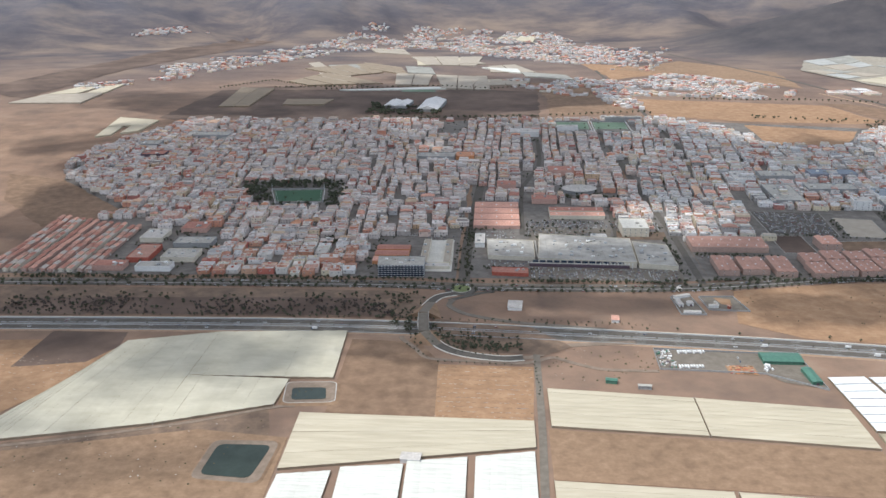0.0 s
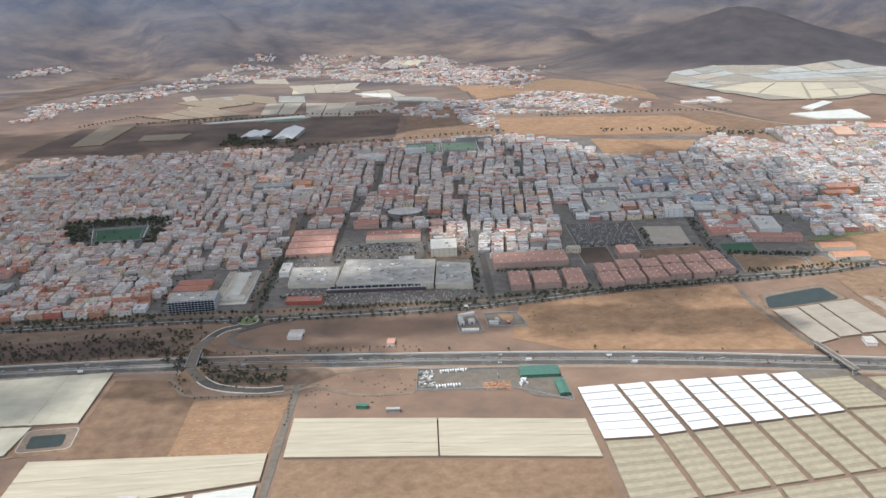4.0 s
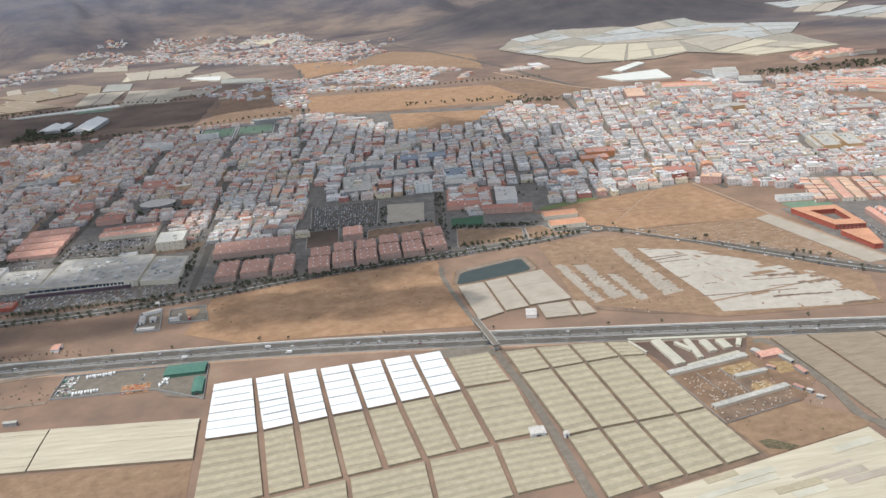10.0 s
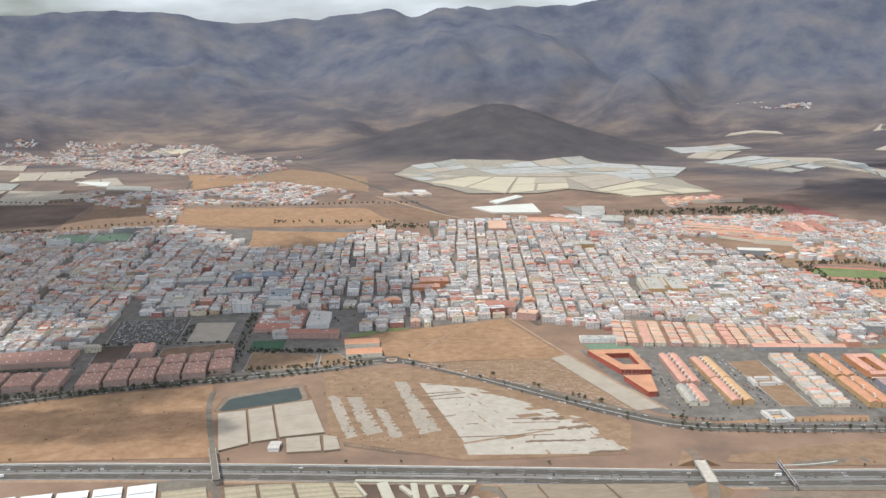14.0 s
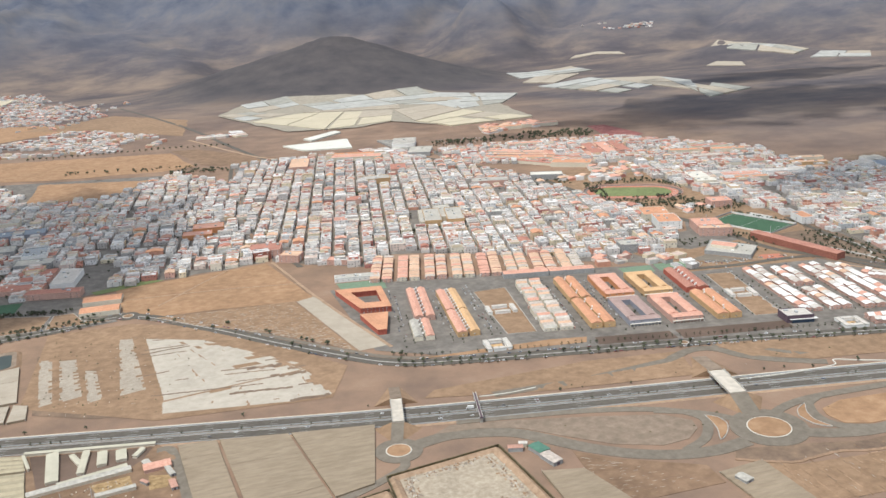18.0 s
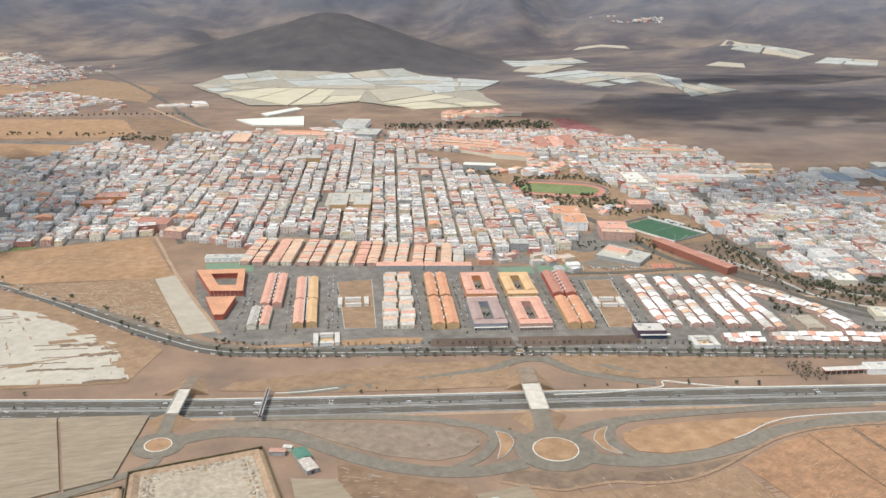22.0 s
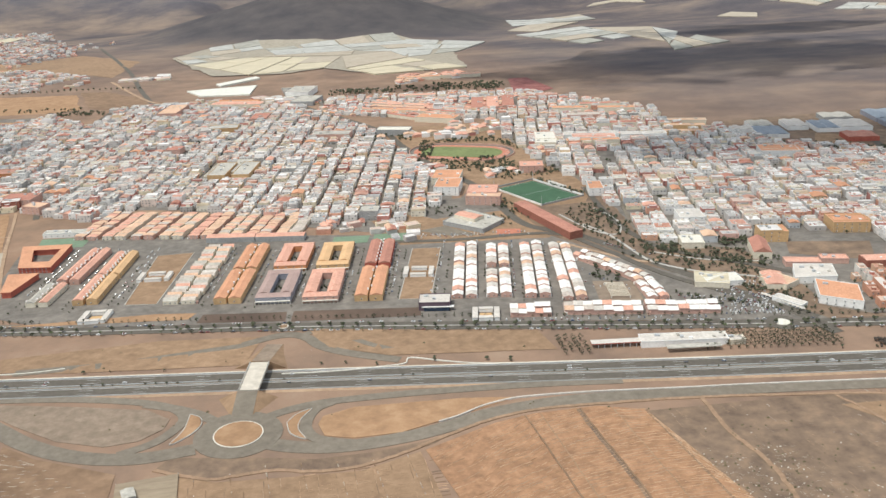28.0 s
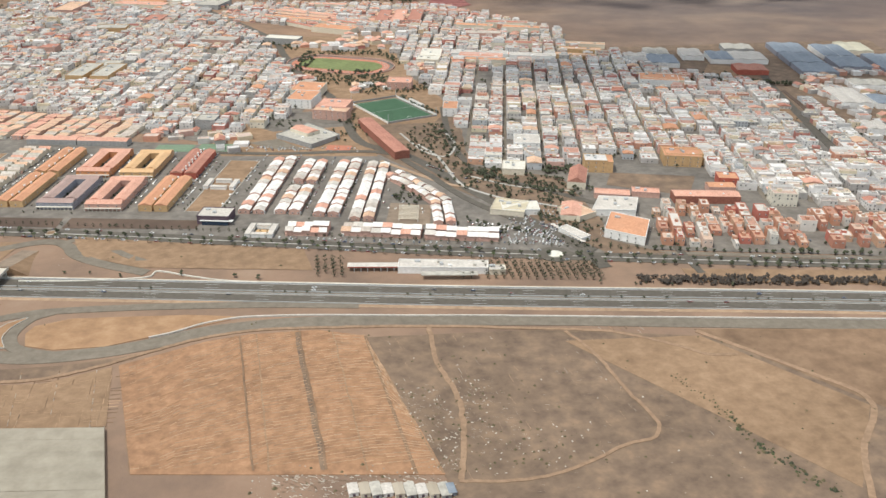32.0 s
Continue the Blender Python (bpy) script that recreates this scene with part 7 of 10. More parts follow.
# depot: clay floor with stacked tubes, rows of parked vans, containers
patch("depot_floor", [(199.5, 612.5), (219.8, 613), (220.6, 597.6), (200, 601)], ORANGE, "ochre earth floor where goods are stacked", 0.22)
rd = random.Random(52)
stock = Heap()
for i in range(60):
    x, y = rd.uniform(201, 219), rd.choice((600, 603, 606, 609, 611.5)) + rd.uniform(-0.4, 0.4)
    stock.box(x, y, 0.2, rd.uniform(1, 2.4), 0.8, rd.uniform(0.3, 0.8), rd.uniform(-0.1, 0.1), rd.choice((W_ORANGE, PALEROOF, W_RED, BROWN)))
for i in range(70):
    x, y = rd.uniform(153, 164), rd.uniform(608, 637)
    stock.box(x, y, 0.2, rd.uniform(0.8, 3), rd.uniform(0.6, 1.4), rd.uniform(0.4, 1.4), rd.choice((0.3, 1.4, 0.35)), rd.choice((W_WHITE, W_GREY, GREENSHEET, PALEROOF, W_DARK, W_WHITE)))
for i in range(14):
    stock.box(rd.uniform(225, 233), rd.uniform(603, 614), 0.2, 1.2, rd.uniform(1.5, 3), 1.4, rd.uniform(-0.3, 0.3), rd.choice((W_WHITE, W_WHITE, W_GREY)))
tagged(stock.obj("stacked_goods"), "stacked tubes, crates and pale containers on a depot floor", "goods", "", "stuff")
for x0, y0, dx, n in ((169.5, 633, 1.9, 11), (166, 608.5, 2.1, 9)):
    for i in range(n):
        x, y = x0 + i * dx + rd.uniform(-0.2, 0.2), y0 + 0.1 * i
        van = thing("van", "white delivery van parked in a row in the depot", "van", "depot vans", "", (x, y, 0.22))
        h = Heap(); h.box(x, y + 0.4, 0.45, 1.2, 2.8, 1.35, 0.1, W_WHITE); part("cargo_box", h, van)
        h = Heap(); h.box(x + 0.15, y - 1.55, 0.35, 1.15, 0.95, 1.0, 0.1, W_GREY if i % 3 else W_WHITE); part("cab", h, van)
        h = Heap(); h.box(x + 0.02, y - 0.2, 0.22, 0.9, 3.2, 0.3, 0.1, W_DARK); part("chassis", h, van)
# lattice mast beside the net fields
mast = thing("turbine_mast", "tall slim white mast with short blades", "mast", "", "", (676, 400, 0))
h = Heap()
for z0, r0, z1, r1 in ((0, 0.55, 26, 0.3),):
    n = 10
    vs = [(676 + r * math.cos(2 * math.pi * i / n), 400 + r * math.sin(2 * math.pi * i / n), z) for z, r in ((z0, r0), (z1, r1)) for i in range(n)]
    h.add(vs, [(i, (i + 1) % n, n + (i + 1) % n, n + i) for i in range(n)] + [tuple(range(n, 2 * n))], W_WHITE)
part("pole", h, mast)
h = Heap(); h.box(676, 400, 25.6, 1.0, 2.4, 1.0, 0, W_WHITE); part("nacelle", h, mast)
for k in range(3):
    b = Heap(); a = 2 * math.pi * k / 3 + 0.4
    b.add([(676 - 0.2 * math.sin(a), 398.6, 26.1 + 0.2 * math.cos(a)), (676 + 0.2 * math.sin(a), 398.7, 26.1 - 0.2 * math.cos(a)), (676 + 6 * math.cos(a), 398.65, 26.1 + 6 * math.sin(a)), (676 + 3 * math.cos(a), 398.5, 26.3 + 3 * math.sin(a))], [(0, 1, 2), (0, 2, 3), (1, 3, 2), (0, 3, 1)], W_WHITE)
    part("blade", b, mast)
# wide net roof at the end of the farm road, mended with sheets of other ages
NET = [(520.5, 402.5), (655, 435), (669, 345), (532, 335)]
netroof = greenhouse(NET, 13, TARP, "wide cream net greenhouse patched with grey and white sheets", seed=120, ridge=0.12)
rp = random.Random(44)
for i in range(26):
    u, v = rp.uniform(0.02, 0.8), (rp.randrange(13) + 0.08) / 13
    if i < 6:
        u, v = 0.62 + 0.05 * (i % 3), (3 + i // 2 + 0.08) / 13
    du, dv = rp.uniform(0.06, 0.2), rp.choice((0.4, 0.85, 0.85)) / 13
    b = Heap(); b.prism([bil(NET, u, v), bil(NET, u + du, v), bil(NET, u + du, v + dv), bil(NET, u, v + dv)], 1.6, 1.86 + 0.006 * i, NETPALE if i < 6 else rp.choice((TARPG, TARPG, NETPALE, TARPC, NETBEIGE)))
    part("patch_sheet", b, netroof)
greenhouse([(684, 350), (720, 360), (712, 442), (686, 438)], 6, NETDARK, "brownish net greenhouse beside a yard", seed=121)
greenhouse([(860, 360), (905, 360), (882, 440), (858, 446)], 6, NETDARK, "pale net greenhouse below a service road", seed=122)
greenhouse([(1040, 300), (1121, 292), (1110, 353), (1040, 361)], 7, NETGREY, "greyish-green net greenhouse with a patched roof", h=2.0, seed=123)
greenhouse([(1066, 250), (1126, 240), (1122, 288), (1064, 296)], 5, NETGREY, "greyish-green net greenhouse with a patched roof", h=2.0, seed=124)
greenhouse([(955, 372), (985, 366), (982, 413), (952, 410)], 5, NETDARK, "dull net-covered beds beside the service road", h=1.0, seed=125)
# stubble beds and rough land
patch("field", [(880, 400), (950, 400), (950, 420), (905, 445), (885, 462)], BROWN, "dark terraces with rows of stubble", 0.13)
sheet("field", [(985, 365), (1110, 356), (1104, 407), (1073, 396), (1042, 398), (1000, 402), (975, 414)], SOIL, "tan beds with old crop rows", 8)
sheet("field", [(1107, 408), (1147, 426), (1170, 431), (1206, 431), (1230, 422), (1237, 387), (1250, 333), (1256, 302), (1175, 313), (1126, 320)], FALLOW, "orange fallow field scored by furrows", 8)
sheet("rough_ground", [(1225, 420), (1330, 415), (1420, 395), (1480, 330), (1440, 250), (1250, 220), (1256, 300), (1242, 363)], WASTE, "grey-brown stony waste ground", 10, "ground", 0.08)
sheet("rough_ground", [(1335, 402), (1408, 398), (1462, 325), (1425, 270), (1385, 330)], SOIL, "bare orange ground above a ditch", 8, "ground", 0.16)
sheet("rough_ground", [(1408, 405), (1560, 385), (1700, 300), (1560, 230), (1470, 320)], BROWN, "dark brown bare plain", 10, "ground", 0.12)
sheet("field", [(812, 513), (842, 510), (866, 501), (889, 480), (912, 461), (939, 449), (957, 451), (969, 461), (971, 471), (957, 485), (917, 498), (860, 514), (825, 521)], TRACKDIRT, "bare grey-brown island between slip roads", 6, "ground", 0.15)
sheet("field", [(1053, 447), (1056, 455), (1074, 461), (1136, 457), (1166, 451), (1137, 441), (1097, 428), (1071, 428), (1056, 434)], ORANGE, "bare orange island between slip roads", 6, "ground", 0.15)
sheet("field", [(830, 575), (950, 580), (1020, 570), (1010, 530), (900, 545), (820, 565)], SOIL, "bare brown verge north of the motorway", 8, "ground", 0.1)
sheet("field", [(1050, 575), (1200, 535), (1205, 505), (1100, 522), (1060, 545)], SOIL, "bare brown verge north of the motorway", 8, "ground", 0.1)
sheet("field", [(1430, 478), (1700, 435), (1700, 415), (1430, 460)], SOIL, "pale dusty verge beside the avenue", 8, "ground", 0.1)


def furrows():
    """Broken ridges of earth across the fallow fields, and lines of stubble along them."""
    rnd = random.Random(11)
    h = Heap()
    # long furrows that part the field into beds: north end, south end, width
    lines = [((1108, 408), (1126, 320), 1.0), ((1126, 414), (1138, 318), 0.9), ((1139, 422), (1143, 318), 0.8), ((1156, 427), (1159, 316), 0.9), ((1164, 430), (1175, 315), 3.0), ((1174, 430), (1183, 314), 0.8), ((1195, 430), (1206, 312), 2.8), ((1214, 428), (1224, 309), 0.8), ((1231, 421), (1244, 304), 1.6), ((1237, 392), (1255, 303), 0.9)]
    for k, (p, q, wide) in enumerate(lines):
        line = [(x + 0.7 * noise.noise((y / 14, k, 4)), y) for x, y in (lerp(p, q, j / 30) for j in range(31))]
        strip(h, line, wide, 0.26 + 0.004 * k, WASTE if wide > 2 else SOIL if k % 2 else BROWN, 0.2)
        if wide > 2:
            strip(h, line, 0.9, 0.6, BROWN, 0.1, wide * 0.4)
    # low ridges thrown up crosswise inside each bed, wandering and broken
    for k, ((p, q, _), (r, t, _)) in enumerate(zip(lines, lines[1:])):
        deep = (0.35, 0.5, 0.8, 0.8, 1.0, 1.0, 1.0, 1.0, 0.9)[k]
        v = 0.02
        while v < 0.97:
            a, b = lerp(p, q, v), lerp(r, t, v - 0.02)
            slant = 0.14 * (b[0] - a[0])
            n = max(2, int(math.hypot(b[0] - a[0], b[1] - a[1]) / 3.2))
            on = rnd.random() < deep * 0.85
            for j in range(n):
                if rnd.random() < 0.18:
                    on = rnd.random() < deep
                x, y = lerp(a, b, (j + 0.5) / n)
                y += slant * ((j + 0.5) / n - 0.5) + 1.3 * noise.noise((x / 9, y / 9, 6))
                if on:
                    # the pale thrown-up crest and, south of it, a brown trough that paints in its shade
                    turn = math.pi / 2 + math.atan2(b[1] - a[1] + slant, b[0] - a[0]) + rnd.uniform(-0.12, 0.12)
                    h.gable(x, y, 0.06, rnd.uniform(0.6, 1.1), 3.6, rnd.uniform(0.3, 0.55), turn, rnd.choice((DIRTROAD, DIRTROAD, CLAYPALE, CLAYPALE, ORANGE)))
                    h.gable(x, y - rnd.uniform(1.0, 1.5), 0.06, rnd.uniform(0.9, 1.7), rnd.uniform(2.4, 3.6), 0.10, turn, rnd.choice((BROWN, WASTE, BROWN, SOIL)))
            v += rnd.uniform(0.015, 0.026)
    tagged(h.obj("furrow_ridges"), "broken orange earth ridges on a fallow field", "furrows", "", "stuff")
    h = Heap()
    for q, n, m in (([(-9, 528), (56, 527), (58, 604), (-10, 606)], 12, 40), ([(624, 806), (757, 799), (790, 668), (743, 719)], 34, 70), ([(985, 365), (980, 415), (1106, 404), (1112, 355)], 7, 26), ([(880, 404), (945, 402), (905, 440), (886, 456)], 12, 26), ([(-400, 570), (-300, 535), (-262, 600), (-390, 625)], 14, 20)):
        for i in range(n):
            for j in range(m):
                if rnd.random() < 0.55:
                    x, y = bil(q, (j + rnd.random()) / m, (i + 0.5) / n)
                    h.gable(x, y, 0.05, 0.8, rnd.uniform(1.2, 3.2), 0.4, math.atan2(q[1][1] - q[0][1], q[1][0] - q[0][0]) - math.pi / 2 + rnd.uniform(-0.1, 0.1), rnd.choice((RUBBLE, SOIL, NETPALE, BROWN)))
    tagged(h.obj("crop_rows"), "faint rows of stubble and torn sheeting in fallow fields", "crop rows", "", "stuff")


furrows()


def torn_sheets():
    """Pale plastic left lying over the plots north of the motorway: wide sheets torn open towards one end."""
    rnd = random.Random(21)
    lab = "pale weathered plastic mulch, torn open along the rows"
    # two wide sheets: corners, rows, how the tears grow towards the far end
    for q, n in (([(645, 630), (628, 758), (676, 736), (757, 648)], 16), ([(644, 609), (644, 627), (753, 646), (762, 590)], 9)):
        top = thing("plastic_mulch", lab, "plastic sheet", "torn plastic plots", "", (*bil(q, 0.5, 0.5), 0))
        for i in range(n):
            a, b = i / n, (i + 1.004) / n
            v = 0.0
            end = rnd.uniform(0.90, 1.0)
            while v < end:
                e = min(end, v + rnd.choice((0.3, 0.5, 0.9)))
                h = Heap(); h.prism([bil(q, a, v), bil(q, b, v + rnd.uniform(0, 0.01)), bil(q, b, e), bil(q, a, e + rnd.uniform(-0.02, 0.01))], 0.1, 0.27 + 0.004 * (i % 3), PLASTIC)
                part("sheet_strip", h, top)
                v = e + (rnd.choice((0.0, 0.0, 0.06, 0.14, 0.2)) if v + e > 0.9 or i > n * 0.7 else 0.003)
    # bare ground showing where whole strips are gone: two ends and width
    h = Heap()
    for p, q, w in (((628, 732), (662, 731), 1.6), ((626, 724), (664, 728), 2.2), ((630, 718), (661, 718), 1.4), ((634, 752), (643, 750), 1.6), ((630, 680), (648, 682), 1.8), ((653, 663), (662, 662), 1.4), ((687, 667), (710, 664), 1.8), ((706, 662), (732, 661), 5), ((689, 659), (726, 654), 1.6), ((722, 642), (748, 641), 5), ((736, 651), (749, 652), 4), ((697, 643), (722, 641), 1.4), ((691, 624), (735, 618), 3.4), ((636, 641), (715, 632), 1.8), ((721, 674), (732, 673), 1.6), ((740, 620), (751, 620), 1.6), ((731, 596), (759, 596), 4), ((720, 603), (724, 602), 1.4)):
        n = max(2, int(math.hypot(q[0] - p[0], q[1] - p[1]) / 3))
        for j in range(n):
            x, y = lerp(p, q, (j + 0.5) / n)
            h.box(x, y + rnd.uniform(-0.25, 0.25) * w, 0.1, math.hypot(q[0] - p[0], q[1] - p[1]) / n * rnd.uniform(1.0, 1.3), w * rnd.uniform(0.7, 1.15), 0.2 + 0.002 * (j % 5), math.atan2(q[1] - p[1], q[0] - p[0]), WASTE)
    tagged(h.obj("bare_strips"), "bare brown soil showing through torn plastic", "soil", "", "stuff")
    # narrower beds beside them, frayed along one edge
    for q, n in (([(546, 742), (556, 741), (567, 656), (558, 652)], 26), ([(562, 736), (575, 734), (587, 660), (572, 655)], 24), ([(584, 708), (593, 704), (602, 650), (592, 646)], 18), ([(606, 765), (617, 762), (632, 655), (614, 650)], 30)):
        top = thing("plastic_mulch", lab, "plastic sheet", "torn plastic plots", "", (*bil(q, 0.5, 0.5), 0))
        for i in range(n):
            e, f = rnd.choice((0.0, 0.0, 0.05, 0.15)), rnd.choice((1.0, 1.0, 1.0, 0.9, 0.72))
            h = Heap(); h.prism([bil(q, e, i / n), bil(q, f, i / n), bil(q, f, (i + 0.97) / n), bil(q, e, (i + 0.97) / n)], 0.1, 0.26, PLASTICDULL)
            part("sheet_strip", h, top)


torn_sheets()


def litter():
    """Stones, rubble and small bushes over the dry ground."""
    rnd = random.Random(31)
    h, s = Heap(), Heap()
    zones = [([(-300, 478), (-246, 491), (-169, 516), (-125, 530), (-113, 507), (-106, 448), (-219, 442), (-300, 440)], 700), ([(-110, 545), (-85, 545), (-85, 575), (-112, 578)], 120), ([(545, 752), (628, 768), (643, 612), (600, 620), (558, 642)], 800), ([(1238, 382), (1246, 367), (1262, 370), (1268, 330), (1262, 302), (1252, 305)], 1500), ([(1268, 380), (1285, 372), (1283, 330), (1272, 320)], 600), ([(1262, 330), (1330, 330), (1310, 300), (1262, 298)], 500), ([(1225, 420), (1330, 415), (1440, 250), (1200, 220), (1256, 300)], 700), ([(1270, 300), (1330, 300), (1300, 400), (1262, 400)], 300), ([(1175, 318), (1262, 312), (1262, 280), (1175, 290)], 500), ([(-500, 380), (-100, 380), (-100, 500), (-275, 477)], 400), ([(70, 575), (150, 600), (150, 640), (70, 640)], 120), ([(1335, 402), (1560, 385), (1560, 230), (1420, 250)], 250),
             ([(545, 655), (640, 600), (690, 760), (545, 800)], 300), ([(720, 422), (768, 422), (766, 452), (724, 444)], 200), ([(860, 500), (1250, 430), (1250, 415), (860, 480)], 200), ([(560, 440), (660, 440), (640, 500)], 120), ([(240, 700), (450, 660), (440, 780), (250, 770)], 200), ([(820, 600), (1200, 520), (1180, 505), (830, 560)], 200)]
    for poly, n in zones:
        xs, ys = [p[0] for p in poly], [p[1] for p in poly]
        for _ in range(n):
            x, y = rnd.uniform(min(xs), max(xs)), rnd.uniform(min(ys), max(ys))
            if not inside(x, y, poly):
                continue
            if rnd.random() < (0.93 if n >= 500 else 0.6):
                r = rnd.choice((0.12, 0.15, 0.2, 0.25, 0.3, 0.4, 0.6 if n >= 500 else 0.3))
                h.box(x, y, -0.1, r, r * rnd.uniform(0.6, 1.8), r * 0.8, rnd.uniform(0, 3), DEBRIS)
            else:
                r = rnd.uniform(0.4, 1.3)
                vs = [(x + r * rnd.uniform(0.7, 1.2) * math.cos(i * 1.05), y + r * rnd.uniform(0.7, 1.2) * math.sin(i * 1.05), -0.1) for i in range(6)] + [(x + rnd.uniform(-0.3, 0.3), y, r * 0.9)]
                s.add(vs, [(i, (i + 1) % 6, 6) for i in range(6)], SCRUB)
    ditch = smoothed([(1380, 360), (1389, 338), (1393, 320), (1395, 303), (1402, 290), (1410, 274), (1420, 258)], 6)
    for _ in range(230):
        x, y = rnd.choice(ditch)
        x, y = x + rnd.gauss(0, 1.5), y + rnd.gauss(0, 2.4)
        r = rnd.uniform(0.35, 1.3) * (1.2 if y < 325 else 0.8)
        vs = [(x + r * rnd.uniform(0.7, 1.2) * math.cos(i * 1.05), y + r * rnd.uniform(0.7, 1.2) * math.sin(i * 1.05), -0.1) for i in range(6)] + [(x, y, r)]
        s.add(vs, [(i, (i + 1) % 6, 6) for i in range(6)], rnd.choice((SCRUB, SCRUB, LEAF, PALMLEAF)))
    for poly, n in (([(1238, 382), (1246, 367), (1262, 372), (1268, 330), (1262, 302), (1252, 305)], 900), ([(1268, 380), (1292, 372), (1296, 315), (1272, 312)], 800), ([(1185, 313), (1258, 303), (1258, 280), (1185, 288)], 700), ([(1300, 400), (1372, 352), (1400, 280), (1290, 286), (1320, 300)], 260), ([(1270, 296), (1310, 292), (1330, 250), (1262, 256)], 200)):
        xs, ys = [p[0] for p in poly], [p[1] for p in poly]
        for _ in range(n):
            x, y = rnd.uniform(min(xs), max(xs)), rnd.uniform(min(ys), max(ys))
            if inside(x, y, poly):
                h.gable(x, y, 0.0, rnd.uniform(0.25, 0.6), rnd.uniform(0.6, 2.4), rnd.uniform(0.12, 0.35), 1.1 + rnd.uniform(-0.5, 0.5), rnd.choice((DEBRIS, DEBRIS, WASTE)))
    tagged(h.obj("stones"), "pale stones and rubbish scattered over waste ground", "stones", "", "stuff")
    tagged(s.obj("scrub"), "low dry scrub on waste ground", "bushes", "", "stuff")


litter()


def beds():
    """Old crop beds beside the roundabout, and pale wheel-worn streaks over the waste ground."""
    rnd = random.Random(13)
    h = Heap()
    x = 988.0
    while x < 1106:
        y = 363 - (x - 988) * 0.05
        while y < 396:
            l = rnd.uniform(3, 8)
            if rnd.random() < 0.8:
                h.gable(x + 0.5 * noise.noise((x, y / 9, 2)), y + l / 2, 0.05, rnd.uniform(0.5, 1.0), l, rnd.uniform(0.25, 0.5), 0.06, rnd.choice((BROWN, WASTE, CLAYPALE, DIRTROAD)))
            for k in range(3):
                if rnd.random() < 0.55:
                    h.gable(x + 4.5 + rnd.uniform(-0.6, 0.6), y + l * (k + 0.5) / 3, 0.05, rnd.uniform(0.4, 0.8), rnd.uniform(4, 7.5), 0.28, math.pi / 2 + rnd.uniform(-0.08, 0.08), rnd.choice((BROWN, BROWN, CLAYPALE, WASTE)))
            y += l + rnd.uniform(0.2, 1.5)
        x += rnd.uniform(8.0, 9.6)
    tagged(h.obj("crop_beds"), "low crumbled ridges of old crop beds", "furrows", "", "stuff")
    h = Heap()
    for _ in range(520):
        v = rnd.uniform(0, 1)
        x, y = 1236 + rnd.uniform(0, 150) + 22 * v, 415 - 115 * v
        if noise.noise((x / 25, y / 40, 5)) < -0.05:
            continue
        h.gable(x, y, 0.1, rnd.uniform(0.25, 0.6), rnd.uniform(2, 8), rnd.uniform(0.1, 0.25), 0.2 + rnd.uniform(-0.15, 0.15), rnd.choice((CLAYPALE, DIRTROAD, DEBRIS, BROWN, WASTE)))
    tagged(h.obj("earth_streaks"), "pale and dark streaks of scraped earth", "earth", "", "stuff")


beds()
# ramshackle sheds at the field's edge
for i in range(9):
    shed(1217 + i * 4.6, 296.5 - i * 0.7, 3.8, 6 + (i % 3), 2.0, 0.1, (W_WHITE, W_CREAM, W_GREY)[i % 3], (WTILE, NETPALE, GTILE)[i % 3], "ramshackle white hut beside a fallow field", 0.3, "huts", "hut")
shed(1256, 291, 4, 6, 2, 0.1, BLUESHEET, BLUESHEET, "small turquoise hut beside a dirt track", 0.3, "huts", "hut")

# ---- sports grounds and the rest of the estate ----
def line_strip(h, p, q, w, z, mat):
    a = math.atan2(q[1] - p[1], q[0] - p[0])
    m = lerp(p, q, 0.5)
    h.box(m[0], m[1], z, math.hypot(q[0] - p[0], q[1] - p[1]), w, 0.05, a, mat)


def pitch(q, label, turf, walls=True, stand=None):
    cx, cy = bil(q, 0.5, 0.5)
    z = zl(cx, cy)
    top = thing("football_pitch", label, "football pitch", "football pitches", "", (cx, cy, z))
    h = Heap(); h.prism([lerp(p, (cx, cy), -0.08) for p in q], z - 0.4, z + 0.25, TOWNGROUND); part("apron", h, top)
    h = Heap(); h.prism(q, z, z + 0.35, turf); part("turf", h, top)
    for i in range(4):
        h = Heap(); line_strip(h, lerp(q[i], (cx, cy), 0.06), lerp(q[(i + 1) % 4], (cx, cy), 0.06), 0.25, z + 0.36, PAINT)
        part("pitch_line", h, top)
    h = Heap(); line_strip(h, bil(q, 0.03, 0.5), bil(q, 0.97, 0.5), 0.25, z + 0.37, PAINT)
    part("halfway_line", h, top)
    if walls:
        for i in range(4):
            p, r = lerp(q[i], (cx, cy), -0.09), lerp(q[(i + 1) % 4], (cx, cy), -0.09)
            m = lerp(p, r, 0.5)
            h = Heap(); h.box(m[0], m[1], z - 0.3, math.hypot(r[0] - p[0], r[1] - p[1]), 0.4, 2.4, math.atan2(r[1] - p[1], r[0] - p[0]), W_WHITE if i % 2 else W_GREY)
            part("perimeter_wall", h, top)
        for i in range(4):
            x, y = lerp(q[i], (cx, cy), -0.07)
            h = Heap(); h.box(x, y, z, 0.4, 0.4, 9, 0, METAL); part("floodlight_mast", h, top)
    for v in (0.05, 0.95):
        x, y = bil(q, 0.5, v)
        h = Heap(); a = math.atan2(q[1][1] - q[0][1], q[1][0] - q[0][0])
        h.box(x, y, z + 1.7, 4.4, 0.15, 0.15, a, W_WHITE)
        for s in (-2.2, 2.2):
            h.box(x + s * math.cos(a), y + s * math.sin(a), z + 0.3, 0.15, 0.15, 1.5, a, W_WHITE)
        part("goal", h, top)
    return top


